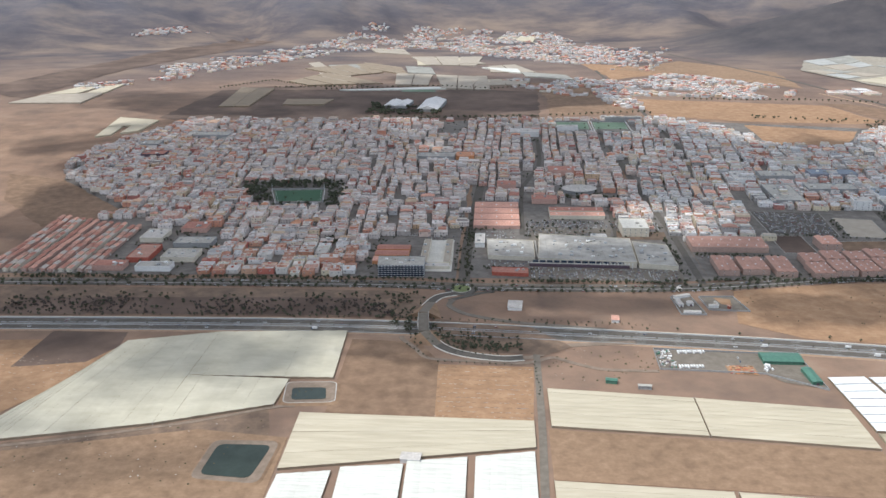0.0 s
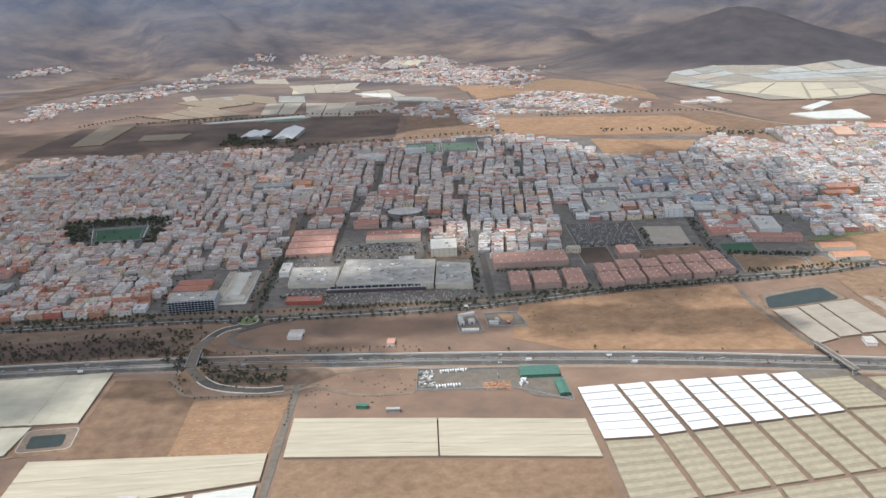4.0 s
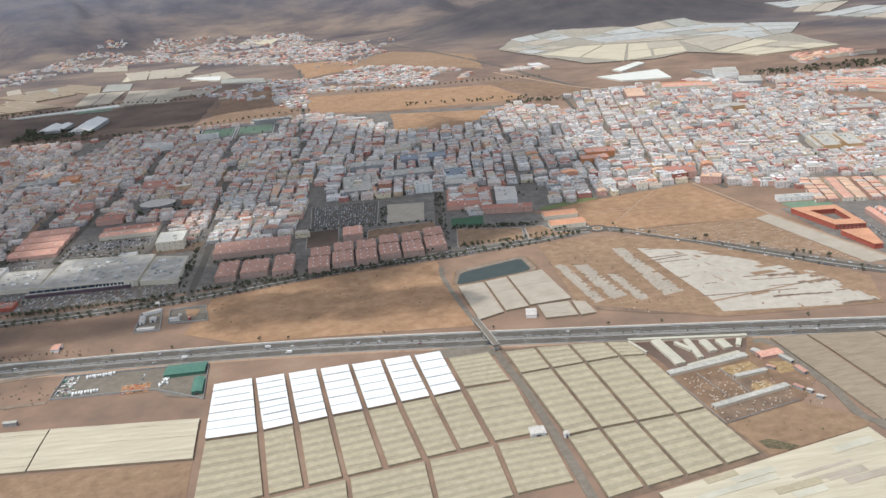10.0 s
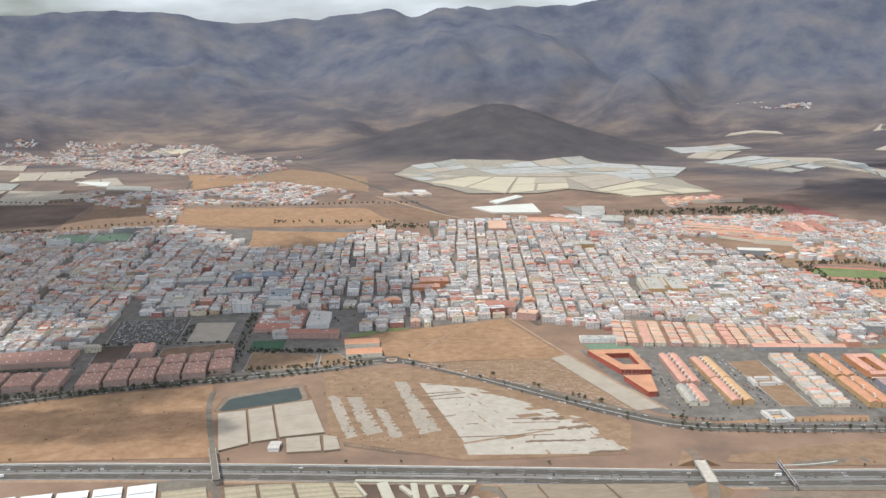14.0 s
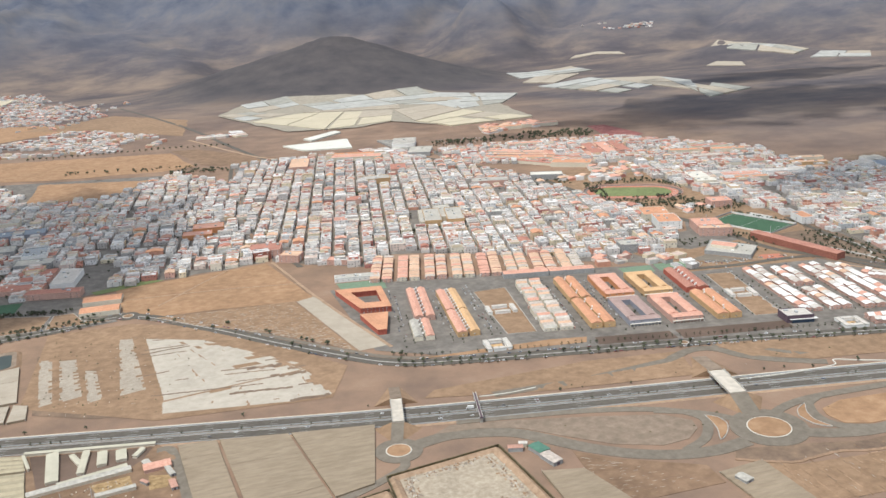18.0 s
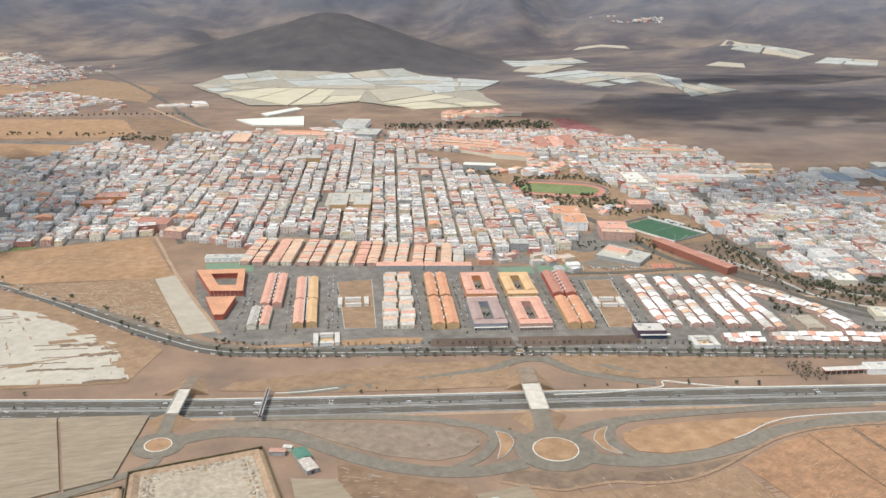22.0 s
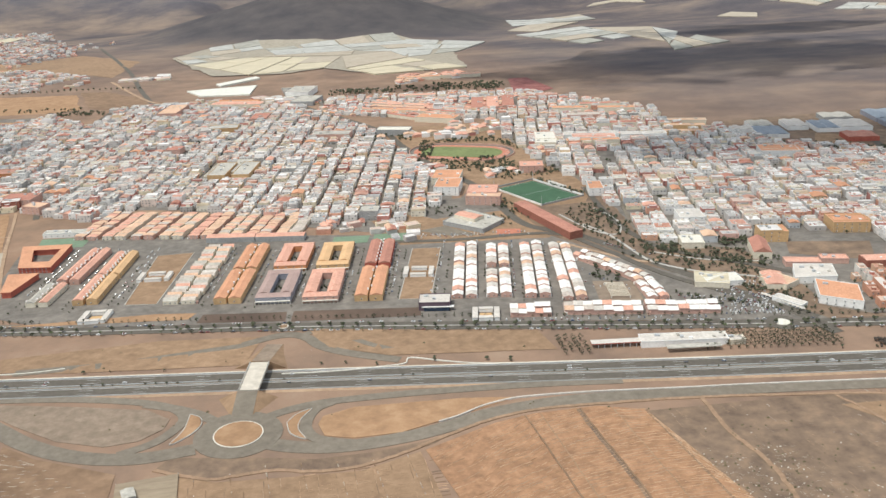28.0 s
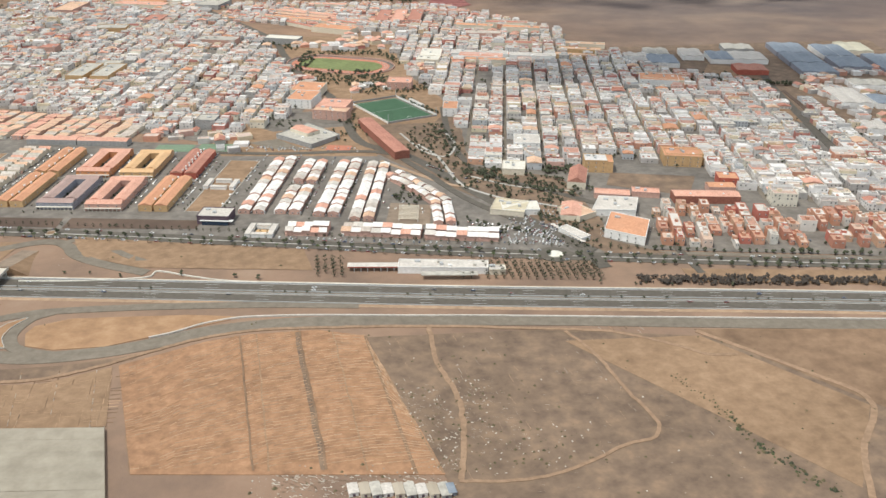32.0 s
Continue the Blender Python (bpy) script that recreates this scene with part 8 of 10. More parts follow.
p1 = pitch([(1277, 805), (1322, 823), (1291, 888), (1247, 870)], "bright green artificial turf football pitch", TURF)
h = Heap(); h.box(1310, 862, -5, 3, 26, 8.5, 0.42, W_WHITE, WTILE); part("small_stand", h, p1)
pitch([(-235, 1026), (-182, 1032), (-190, 1088), (-252, 1082)], "green football pitch in a walled tree-ringed ground", TURF)
pitch([(136, 1456), (188, 1456), (188, 1548), (136, 1548)], "fenced green sports courts", COURT)
pitch([(197, 1456), (252, 1462), (252, 1548), (197, 1548)], "fenced green sports courts", COURT)
pitch([(-165, 1880), (-95, 1880), (-95, 1930), (-165, 1930)], "dark green courts on the plain", COURT, False)


def stadium(cx, cy, half, r, a, label):
    z = zl(cx, cy)
    top = thing("running_track", label, "stadium", "", "", (cx, cy, z))

    def oval(rr, n=14):
        pts = [(half + rr * math.cos(t), rr * math.sin(t)) for t in np.linspace(-math.pi / 2, math.pi / 2, n)] + [(-half + rr * math.cos(t), rr * math.sin(t)) for t in np.linspace(math.pi / 2, 1.5 * math.pi, n)]
        return [(cx + x * math.cos(a) - y * math.sin(a), cy + x * math.sin(a) + y * math.cos(a)) for x, y in pts]
    for nm, rr, z0, z1, mat in (("terrace", r + 11, -0.4, 0.9, TOWNGROUND), ("track", r + 6, 0.5, 1.0, TRACKRED), ("infield", r - 3, 0.8, 1.1, TURFDRY)):
        h = Heap(); h.prism(oval(rr), z + z0, z + z1, mat); part(nm, h, top)
    for k in range(4):
        h = Heap()
        o, i = oval(r + 0.2 + k * 1.4), oval(r + k * 1.4)
        n = len(o)
        h.add([(x, y, z + 1.02) for x, y in o] + [(x, y, z + 1.02) for x, y in i], [(j, (j + 1) % n, n + (j + 1) % n, n + j) for j in range(n)], PAINT)
        part("lane_line", h, top)
    o = oval(r + 11.5)
    for j in range(len(o)):
        p, q = o[j], o[(j + 1) % len(o)]
        m = lerp(p, q, 0.5)
        h = Heap(); h.box(m[0], m[1], z - 0.3, math.hypot(q[0] - p[0], q[1] - p[1]), 0.5, 2.6, math.atan2(q[1] - p[1], q[0] - p[0]), W_PINK); part("outer_wall", h, top)
    return top


stadium(1240, 1038, 27, 27, -0.42, "oval red running track round a tired grass field")
flat_block("grandstand", "cream-roofed sports hall above the stadium", rect(1172, 1172, 46, 20, -0.35), 8, W_GREY, PALECONC, units=0)
flat_block("sports_hall", "large pale-roofed sports hall", rect(1352, 1062, 26, 40, -0.2), 8, W_PINK, PALECONC, units=2)
flat_block("school_building", "sprawling low grey school building", [(1174, 770), (1205, 738), (1230, 762), (1202, 800)], 4, W_GREY, GTILE, units=6)
pitched("school_gym", "school gymnasium with a pink sheet roof", (1207, 764), -40, 14, 24, 7, W_CREAM, PTILE, 1, 1.4, (0, 1), "", 0)
flat_block("apartment_house", "pale pink three-storey apartment house with a red roof edge", rect(1224, 826, 34, 14, -0.35), 9, W_PINK, PEACH, units=4, win=(0, 1))
flat_block("apartment_house", "white apartment house with orange tiled roofs", rect(1197, 878, 26, 34, -0.3), 9, W_WHITE, RTILE, units=3, win=(0, 1))
pitched("brick_hall", "long brick-red hall with a dull flat-pitched roof", (1280, 703), -15, 13, 100, 7, BRICKRED, DTILE, 1, 0.8, (1,), "", 0)
patch("sports_court", [(1074, 764), (1106, 760), (1102, 742), (1071, 746)], COURT, "green fenced sports court", 0.35, "court")
patch("sports_court", [(1110, 762), (1141, 758), (1137, 738), (1107, 742)], COURT, "green fenced sports court", 0.35, "court")
sheet("town_paving", [(1105, 770), (1240, 795), (1228, 890), (1205, 850), (1120, 835), (1060, 842), (1050, 800)], TOWNGROUND, "grey yards of the schools", 10, "pavement", 0.07)
sheet("sandy_lot", [(1130, 728), (1260, 712), (1250, 800), (1170, 790), (1140, 820), (1110, 800)], SOIL, "sandy ground behind the estate", 8, "ground", 0.1)
sheet("town_paving", [(1225, 905), (1245, 800), (1320, 800), (1345, 850), (1320, 960), (1310, 1110), (1325, 1200), (1150, 1215), (1170, 1096), (1198, 967)], SOIL, "sandy park ground round the stadium", 15, "pavement", 0.06)
sheet("town_paving", [(806, 660), (866, 622), (1023, 592), (1150, 562), (1293, 528), (1390, 505), (1380, 530), (1330, 640), (1262, 715), (1140, 735), (1110, 760), (960, 800), (845, 818), (795, 815)], TOWNGROUND, "grey asphalt streets of the estate", 8, "pavement", 0.05)
sheet("vacant_lot", [(914, 651), (938, 647), (952, 757), (921, 757)], SOIL, "sandy vacant lot with a grey court", 6, "ground", 0.2)
sheet("vacant_lot", [(1116, 610), (1139, 606), (1163, 712), (1139, 716)], SOIL, "sandy vacant lot strewn with building material", 6, "ground", 0.2)
sheet("vacant_lot", [(830, 632), (940, 628), (970, 622), (965, 612), (870, 625)], ORANGE, "bare orange strip along the avenue", 6, "ground", 0.2)
sheet("vacant_lot", [(975, 618), (1035, 608), (1034, 592), (972, 604)], DARKEARTH, "dark bare strip along the avenue", 6, "ground", 0.2)
sheet("vacant_lot", [(1040, 608), (1130, 592), (1128, 578), (1038, 590)], DARKEARTH, "dark bare strip along the avenue", 6, "ground", 0.2)


def ring_house(cx, cy, w, d, a, label):
    """Low white pavilion: a square ring of roof round a court, open at the corners."""
    top = thing("pavilion", label, "pavilion", "white pavilions", "", (cx, cy, 0))
    ca, sa = math.cos(a), math.sin(a)
    for u, v, ww, dd in ((0, -d / 2 + 2, w * 0.5, 3.4), (0, d / 2 - 2, w * 0.5, 3.4), (-w / 2 + 2, 0, 3.4, d * 0.94), (w / 2 - 2, 0, 3.4, d * 0.94)):
        x, y = cx + u * ca - v * sa, cy + u * sa + v * ca
        h = Heap(); h.box(x, y, -0.3, ww, dd, 2.9, a, W_WHITE); part("wall", h, top)
        h = Heap(); h.box(x, y, 2.604, ww + 0.4, dd + 0.4, 0.25, a, PALECONC, WTILE); part("roof", h, top)
    h = Heap(); h.box(cx, cy, -0.2, w * 0.45, d * 0.45, 0.5, a, W_OCHRE); part("court_floor", h, top)


ring_house(898, 631, 20, 20, -0.1, "white ring-shaped pavilion with an ochre court")
ring_house(1172, 567, 19, 19, -0.2, "white ring-shaped pavilion with an ochre court")
ring_house(928, 703, 26, 17, -0.12, "white pavilion with planted court")
ring_house(1137, 659, 24, 18, -0.2, "white pavilion with planted court")
cafe = flat_block("corner_cafe", "dark purple two-storey block with white roof slabs", rect(1140, 592, 22, 16, -0.2), 6, W_DARK, WTILE, units=2)
h = Heap(); h.box(1141, 584, 3.0, 22.5, 3, 0.5, -0.2, W_WHITE); part("balcony_slab", h, cafe)
h = Heap(); h.box(1140, 583, 0.3, 18, 1.2, 2.4, -0.2, DARKGLASS); part("shop_glazing", h, cafe)
# filling station and its orchard
st = flat_block("filling_station", "long white filling-station building with a red end", [(1256, 494), (1310, 486), (1312, 496), (1258, 505)], 4, W_WHITE, WTILE, units=5)
h = Heap(); h.box(1243, 501, 2.8, 34, 6, 0.6, -0.12, W_RED, WTILE); part("red_canopy", h, st)
h = Heap(); h.box(1286, 483.5, 3.0, 34, 5, 0.5, -0.12, GTILE); part("forecourt_canopy", h, st)
for i in range(8):
    h = Heap(); h.box(1230 + i * 4, 500 - i * 0.5, -0.2, 0.4, 0.4, 3.2, 0, METAL); part("canopy_post", h, st)
flat_block("pump_kiosk", "pale round-ended kiosk beside the filling station", rect(1316, 488, 10, 7, -0.1), 3, W_CREAM, WTILE, units=1)
flat_block("service_station", "low white workshop beside the dry river", rect(1352, 582, 26, 16, -0.1), 4, W_WHITE, PALECONC, units=2)
flat_block("car_wash", "white canopy hall beside a forecourt", rect(1378, 535, 8, 22, 0.5), 3, W_WHITE, WTILE, units=0)
# corner block, school and square of the east side
flat_block("corner_block", "white corner block with a red tiled roof and glazed bays", [(1397, 530), (1419, 513), (1432, 541), (1411, 559)], 6, W_WHITE, RTILE, win=(0, 1, 3), units=1)
flat_block("apartment_block", "white block with a cluttered pale roof", [(1400, 566), (1430, 561), (1440, 584), (1413, 591)], 5, W_WHITE, WTILE, units=6, win=(0,))
flat_block("low_shop", "low shop with a flat red roof beside a school yard", rect(1426, 600, 26, 11, -0.3), 4, W_PINK, PTILE, units=0)
pitched("steep_hall", "small hall with a steep pinkish roof", (1404, 618), 20, 14, 32, 6, W_CREAM, DTILE, 1, 4, (), "", 0)
pitched("market_hall", "low hall with an orange roof beside a car park", (1383, 560), 18, 15, 26, 4, W_CREAM, PTILE, 1, 1.4, (), "", 0)
flat_block("market_hall", "pale flat-roofed market hall", rect(1345, 584, 24, 22, -0.4), 4, W_CREAM, TARP, units=1)
sheet("school_yard", [(1430, 624), (1484, 594), (1506, 634), (1442, 650)], WASTE, "bare brown school yard", 8, "ground", 0.25)
pitched("school_block", "long red school building with an orange roof", (1468, 588), 99, 13, 48, 6, BRICKRED, PTILE, 1, 1.2, (3,), "east school", 2)
pitched("school_block", "small red school building", (1502, 604), 99, 11, 20, 5, W_PINK, RTILE, 1, 1.2, (3,), "east school", 1)
flat_block("school_block", "pale school block with a pinkish roof", rect(1452, 600, 20, 10, -0.3), 4, W_PINK, PTILE, group="east school", units=2)
flat_block("public_hall", "ochre public hall with a pitched roof", rect(1437, 660, 18, 18, -0.25), 9, W_OCHRE, RTILE, units=1)
flat_block("library", "pale flat-roofed library beside the park", rect(1366, 664, 18, 20, -0.25), 5, W_CREAM, PALECONC, units=3)
sheet("town_paving", [(1262, 715), (1300, 650), (1340, 590), (1392, 506), (1430, 500), (1400, 525), (1405, 560), (1400, 645), (1333, 678), (1340, 760), (1345, 850), (1320, 800), (1245, 798)], WASTE, "dusty ground and verges along a dry river", 10, "pavement", 0.08)
# industrial estate
for x, y, w, l, wl, rf in ((1601, 1022, 30, 18, W_WHITE, WTILE), (1622, 984, 36, 44, W_WHITE, BLUESHEET), (1632, 1034, 30, 30, W_WHITE, GTILE), (1672, 1016, 26, 40, W_WHITE, WTILE), (1700, 994, 28, 44, W_WHITE, BLUESHEET), (1746, 1047, 38, 30, W_GREY, GTILE), (1735, 990, 40, 42, W_WHITE, WTILE), (1711, 938, 36, 30, W_RED, DTILE),
                           (1786, 922, 42, 44, W_BLUE, BLUESHEET), (1796, 970, 42, 48, W_BLUE, BLUESHEET), (1807, 1022, 42, 54, W_BLUE, BLUESHEET), (1842, 940, 40, 54, W_BLUE, BLUESHEET), (1855, 998, 40, 62, W_WHITE, BLUESHEET), (1895, 1020, 36, 50, W_CREAM, TARPG), (1890, 920, 44, 80, W_BLUE, BLUESHEET),
                           (1752, 798, 30, 58, W_WHITE, WTILE), (1790, 790, 40, 34, W_WHITE, BLUESHEET), (1810, 860, 40, 26, W_WHITE, GTILE), (1720, 715, 20, 26, W_WHITE, WTILE), (1835, 790, 30, 34, W_WHITE, GTILE), (1762, 708, 38, 26, W_BLUE, BLUESHEET)):
    pitched("warehouse", "large industrial shed with blue or white sheet roof", (x, y), 12, w, l, 6, wl, rf, 2, 1.2, (), "industrial sheds", 0)
for q in ([(1653, 947), (1692, 929), (1715, 976), (1681, 993)], [(1685, 860), (1706, 869), (1674, 745), (1660, 784)]):
    sheet("sandy_lot", q, SOIL, "bare tan lot between industrial sheds", 10, "ground", 0.25)
road("drain_bed", smoothed([(1712, 872), (1700, 812), (1686, 756)]), 5, DARKEARTH, "dry drainage bed beside a wide street", 0.35, "structure", "ground")
sheet("town_paving", [(1600, 960), (1690, 800), (1720, 690), (1900, 680), (1960, 1110), (1600, 1100)], WASTE, "pale asphalt of the industrial estate", 20, "pavement", 0.06)
road("street", smoothed([(1740, 980), (1706, 879), (1653, 674), (1630, 560)]), 9, ASPHALT, "wide dual street beside the industrial estate", 0.3)

# school yard, market stalls, pergola and the small houses round the stadium
sheet("sports_court", [(1219, 746), (1240, 741), (1237, 728), (1216, 733)], TRACKRED, "red school sports court", 5, "court", 0.3)
sheet("school_yard", [(1150, 760), (1175, 740), (1200, 735), (1175, 768)], OLDASPHALT, "grey asphalt school yard", 5, "ground", 0.28)
flat_block("school_building", "low pale school building beside green courts", rect(826, 838, 44, 10, -0.15), 4, W_WHITE, GTILE, units=4, win=(0,))
patch("sports_court", [(806, 806), (848, 800), (850, 826), (804, 832)], COURT, "faded green school court", 0.3, "court")
flat_block("town_block", "dark red and white three-storey corner house", rect(742, 950, 18, 14, 0.1), 9, BRICKRED, ROOFS, "house", "corner houses", 2, win=(0,))
flat_block("town_block", "white three-storey corner house", rect(728, 952, 8, 14, 0.1), 9, W_WHITE, ROOFS, "house", "corner houses", 2, win=(0,))
flat_block("town_block", "pink corner house with a flat roof", rect(772, 928, 22, 16, -0.5), 8, W_PINK, PEACH, "house", "corner houses", 2, win=(0,))
flat_block("town_block", "long pink house with a flat roof", rect(824, 894, 36, 12, -0.45), 5, W_PINK, PTILE, "house", "corner houses", 2, win=(0,))
flat_block("town_block", "ochre four-storey corner house", rect(1432, 660, 18, 16, -0.2), 10, W_OCHRE, ROOFS, "house", "corner houses", 3, win=(0, 1))
flat_block("town_block", "orange-roofed ochre apartment house", rect(1510, 668, 30, 14, -0.2), 9, W_OCHRE, RTILE, "house", "corner houses", 3, win=(0, 1))
flat_block("town_block", "white apartment house with an orange roof", rect(1340, 830, 14, 26, -0.2), 8, W_WHITE, RTILE, "house", "corner houses", 1, win=(0, 1))
flat_block("town_block", "large public building with an orange roof", rect(1596, 918, 44, 26, -0.5), 7, W_CREAM, RTILE, "building", "larger town buildings", 3)
flat_block("town_block", "long low hall with a pale flat roof", rect(1412, 1060, 70, 18, -0.2), 7, W_WHITE, WTILE, "building", "larger town buildings", 4)
flat_block("town_block", "long low hall with an orange roof", rect(1405, 1030, 66, 12, -0.2), 6, W_CREAM, RTILE, "building", "larger town buildings", 2)
flat_block("town_block", "large public building with a brown roof", rect(955, 1015, 20, 56, -0.2), 9, W_OCHRE, GTILE, "building", "larger town buildings", 3)
flat_block("town_block", "large public building with a brown roof", rect(982, 1010, 20, 56, -0.2), 9, W_OCHRE, GTILE, "building", "larger town buildings", 3)
flat_block("low_shop", "low cream shop with tiled edges beside the river road", rect(1390, 570, 16, 22, 0.5), 4, W_CREAM, PEACH, units=1)
for i in range(11):
    k = i / 10
    x, y = lerp((1368, 551), (1380, 522), k)
    st = thing("market_stall", "white canvas market stall beside the river road", "stall", "market stalls", "", (x, y, 0))
    h = Heap(); h.gable(x, y, 2.0, 2.4, 3.4, 0.7, 1.2, WTILE); part("canopy", h, st)
    for u, v in ((-1.4, -0.9), (1.4, -0.9), (1.4, 0.9), (-1.4, 0.9)):
        h = Heap(); h.box(x + u, y + v, -0.1, 0.12, 0.12, 2.1, 0, METAL); part("post", h, st)
pg = thing("pergola", "white slatted pergola over a small plaza", "pergola", "", "", (1272, 585, 0))
for i in range(12):
    x, y = bil([(1263, 573), (1279, 569), (1283, 596), (1266, 599)], 0.5, (i + 0.5) / 12)
    h = Heap(); h.box(x, y, 2.4, 14, 0.6, 0.25, -0.2, W_CREAM); part("slat", h, pg)
for u, v in ((0.1, 0.05), (0.9, 0.05), (0.9, 0.95), (0.1, 0.95)):
    x, y = bil([(1263, 573), (1279, 569), (1283, 596), (1266, 599)], u, v)
    h = Heap(); h.box(x, y, -0.1, 0.4, 0.4, 2.5, 0, W_WHITE); part("post", h, pg)
patch("square_paving", [(1255, 570), (1285, 564), (1291, 600), (1262, 608)], TRACKDIRT, "pale paved plaza under a pergola", 0.3, "pavement")

for line, w in (([(1297, 738), (1310, 704), (1317, 648), (1325, 628), (1346, 606), (1364, 596), (1392, 580)], 2.5), ([(1285, 771), (1300, 720), (1318, 705), (1330, 740), (1322, 780)], 2.0), ([(1330, 655), (1360, 630), (1400, 615)], 2.0)):
    road("footpath", smoothed(line), w, CONCRETE, "pale footpath through a dusty park", 0.4, "structure", "path")
road("street", smoothed([(1335, 850), (1328, 760), (1330, 700), (1345, 655), (1400, 600), (1432, 560)]), 6, ASPHALT, "street along the riverside park", 0.38)
road("street", smoothed([(1385, 510), (1350, 560), (1318, 610), (1290, 680), (1262, 722), (1180, 728), (1120, 738)]), 6, ASPHALT, "street between the estate and the dry river", 0.38)

sheet("town_paving", [(1395, 512), (1530, 486), (1720, 446), (1720, 560), (1535, 602), (1522, 656), (1333, 682), (1345, 610)], TOWNGROUND, "grey paving of streets beside the school", 8, "pavement", 0.045)

# ---- plain and suburbs inland ----
sheet("field", [(-575, 1580), (-554, 1929), (-200, 1935), (-89, 1899), (-50, 1960), (120, 1900), (110, 1600), (-58, 1568), (-530, 1562)], DARKEARTH, "dark ploughed plain behind the town", 25)
sheet("field", [(130, 1610), (133, 1827), (106, 2048), (290, 2075), (286, 1640)], BROWN, "brown ploughed field behind the town", 25)
sheet("field", [(302, 1811), (653, 1734), (690, 1560), (638, 1541), (458, 1564), (312, 1620)], ORANGE, "ochre fallow field behind the town", 20)
sheet("field", [(450, 1530), (618, 1475), (555, 1345), (447, 1368)], ORANGE, "pale ochre waste lot at the town's edge", 15, "field", 0.15)
sheet("field", [(-640, 1160), (-550, 1130), (-420, 995), (-440, 880), (-580, 1030)], BROWN, "brown mesa at the western edge of town", 15)
sheet("field", [(252, 2440), (423, 2370), (446, 2215), (410, 2200), (300, 2100)], ORANGE, "ochre fallow field between two suburbs", 25)
sheet("field", [(655, 1760), (700, 1752), (848, 1540), (735, 1538), (700, 1570)], BROWN, "brown fallow field behind the town", 25)
sheet("field", [(330, 2300), (520, 2500), (700, 2250), (680, 1960), (505, 2165)], SOIL, "pale dusty land below the hill", 25)
sheet("field", [(-470, 684), (-470, 748), (-200, 752), (-60, 750), (-30, 738), (-36, 692), (-150, 692)], WASTE, "grey-brown verge between avenue and motorway", 10)
sheet("field", [(-400, 688), (-390, 722), (-276, 728), (-92, 733), (-45, 694), (-150, 694)], DARKEARTH, "dark planted strips between avenue and motorway", 10, "field", 0.2)
sheet("field", [(-18, 690), (60, 676), (90, 640), (70, 625), (10, 630), (-14, 645), (-22, 668)], WASTE, "grey-brown ground inside the looping slip road", 10)
sheet("valley_side", [(-1100, 1900), (-960, 2900), (-860, 3300), (-700, 3100), (-900, 2300), (-930, 1800)], DARKEARTH, "dark side of a dry ravine", 30, "ground", 0.5)
FARGH = [
    ([(2524, 2956), (2643, 2828), (2688, 2934), (2597, 3006)], 2, NETPALE), ([(2413, 2664), (2551, 2506), (2632, 2538), (2563, 2873)], 3, TARPG), ([(2571, 2451), (2717, 2360), (2793, 2454), (2640, 2492)], 2, TARPG), ([(2051, 3096), (2230, 3016), (2224, 3048), (2080, 3114)], 1, NETPALE), ([(2258, 2533), (2334, 2440), (2373, 2517), (2323, 2578)], 1, NETPALE),
    # corners, strips, material
]
FARGH += [
    ([(839, 2480), (964, 2505), (980, 2376), (863, 2265)], 2, TARPG), ([(778, 2267), (842, 2292), (930, 2180), (821, 2111)], 2, TARPG), ([(830, 2085), (946, 2165), (1050, 2125), (960, 1850)], 2, TARP), ([(1052, 2122), (1156, 2080), (1109, 1892), (965, 1848)], 2, TARP), ([(984, 2372), (1157, 2430), (1196, 2188), (1014, 2192)], 3, TARPG), ([(1162, 2430), (1318, 2477), (1360, 2178), (1200, 2188)], 3, TARPG),
]
FARGH += [
    ([(1342, 2400), (1514, 2209), (1412, 2037), (1298, 1988)], 3, TARPG), ([(1160, 2080), (1271, 2128), (1293, 1976), (1153, 1858)], 2, NETPALE), ([(1153, 1852), (1294, 1975), (1382, 1759), (1201, 1739)], 3, TARP), ([(1016, 2188), (1194, 2184), (1180, 2100), (960, 2180)], 2, NETPALE), ([(1205, 2180), (1355, 2172), (1290, 2010), (1275, 2128)], 1, TARPG),
]
FARGH += [
    ([(852, 1680), (977, 1697), (966, 1588), (881, 1606)], 1, TARPC), ([(900, 1742), (973, 1814), (982, 1788), (911, 1712)], 1, TARPC), ([(1700, 2800), (1950, 2860), (1950, 2690), (1677, 2605)], 3, TARPG), ([(1630, 2477), (1744, 2653), (1876, 2621), (1692, 2390)], 2, NETPALE), ([(1620, 2338), (1835, 2466), (1858, 2131), (1713, 2031)], 4, TARPG), ([(1840, 2420), (1984, 2339), (1880, 1980), (1860, 2130)], 2, NETPALE), ([(1984, 2335), (2002, 1906), (1835, 1815), (1884, 1978)], 3, TARPG), 
]
FARGH += [
    ([(-300, 1922), (-91, 1970), (-73, 1938), (-279, 1911)], 1, TARPC), ([(-186, 2570), (-17, 2575), (-26, 2409), (-167, 2377)], 2, TARP), ([(-86, 1943), (-90, 2137), (13, 2157), (23, 1926)], 3, NETPALE), ([(-2, 2331), (87, 2297), (94, 2213), (58, 2236)], 1, TARPC),
]
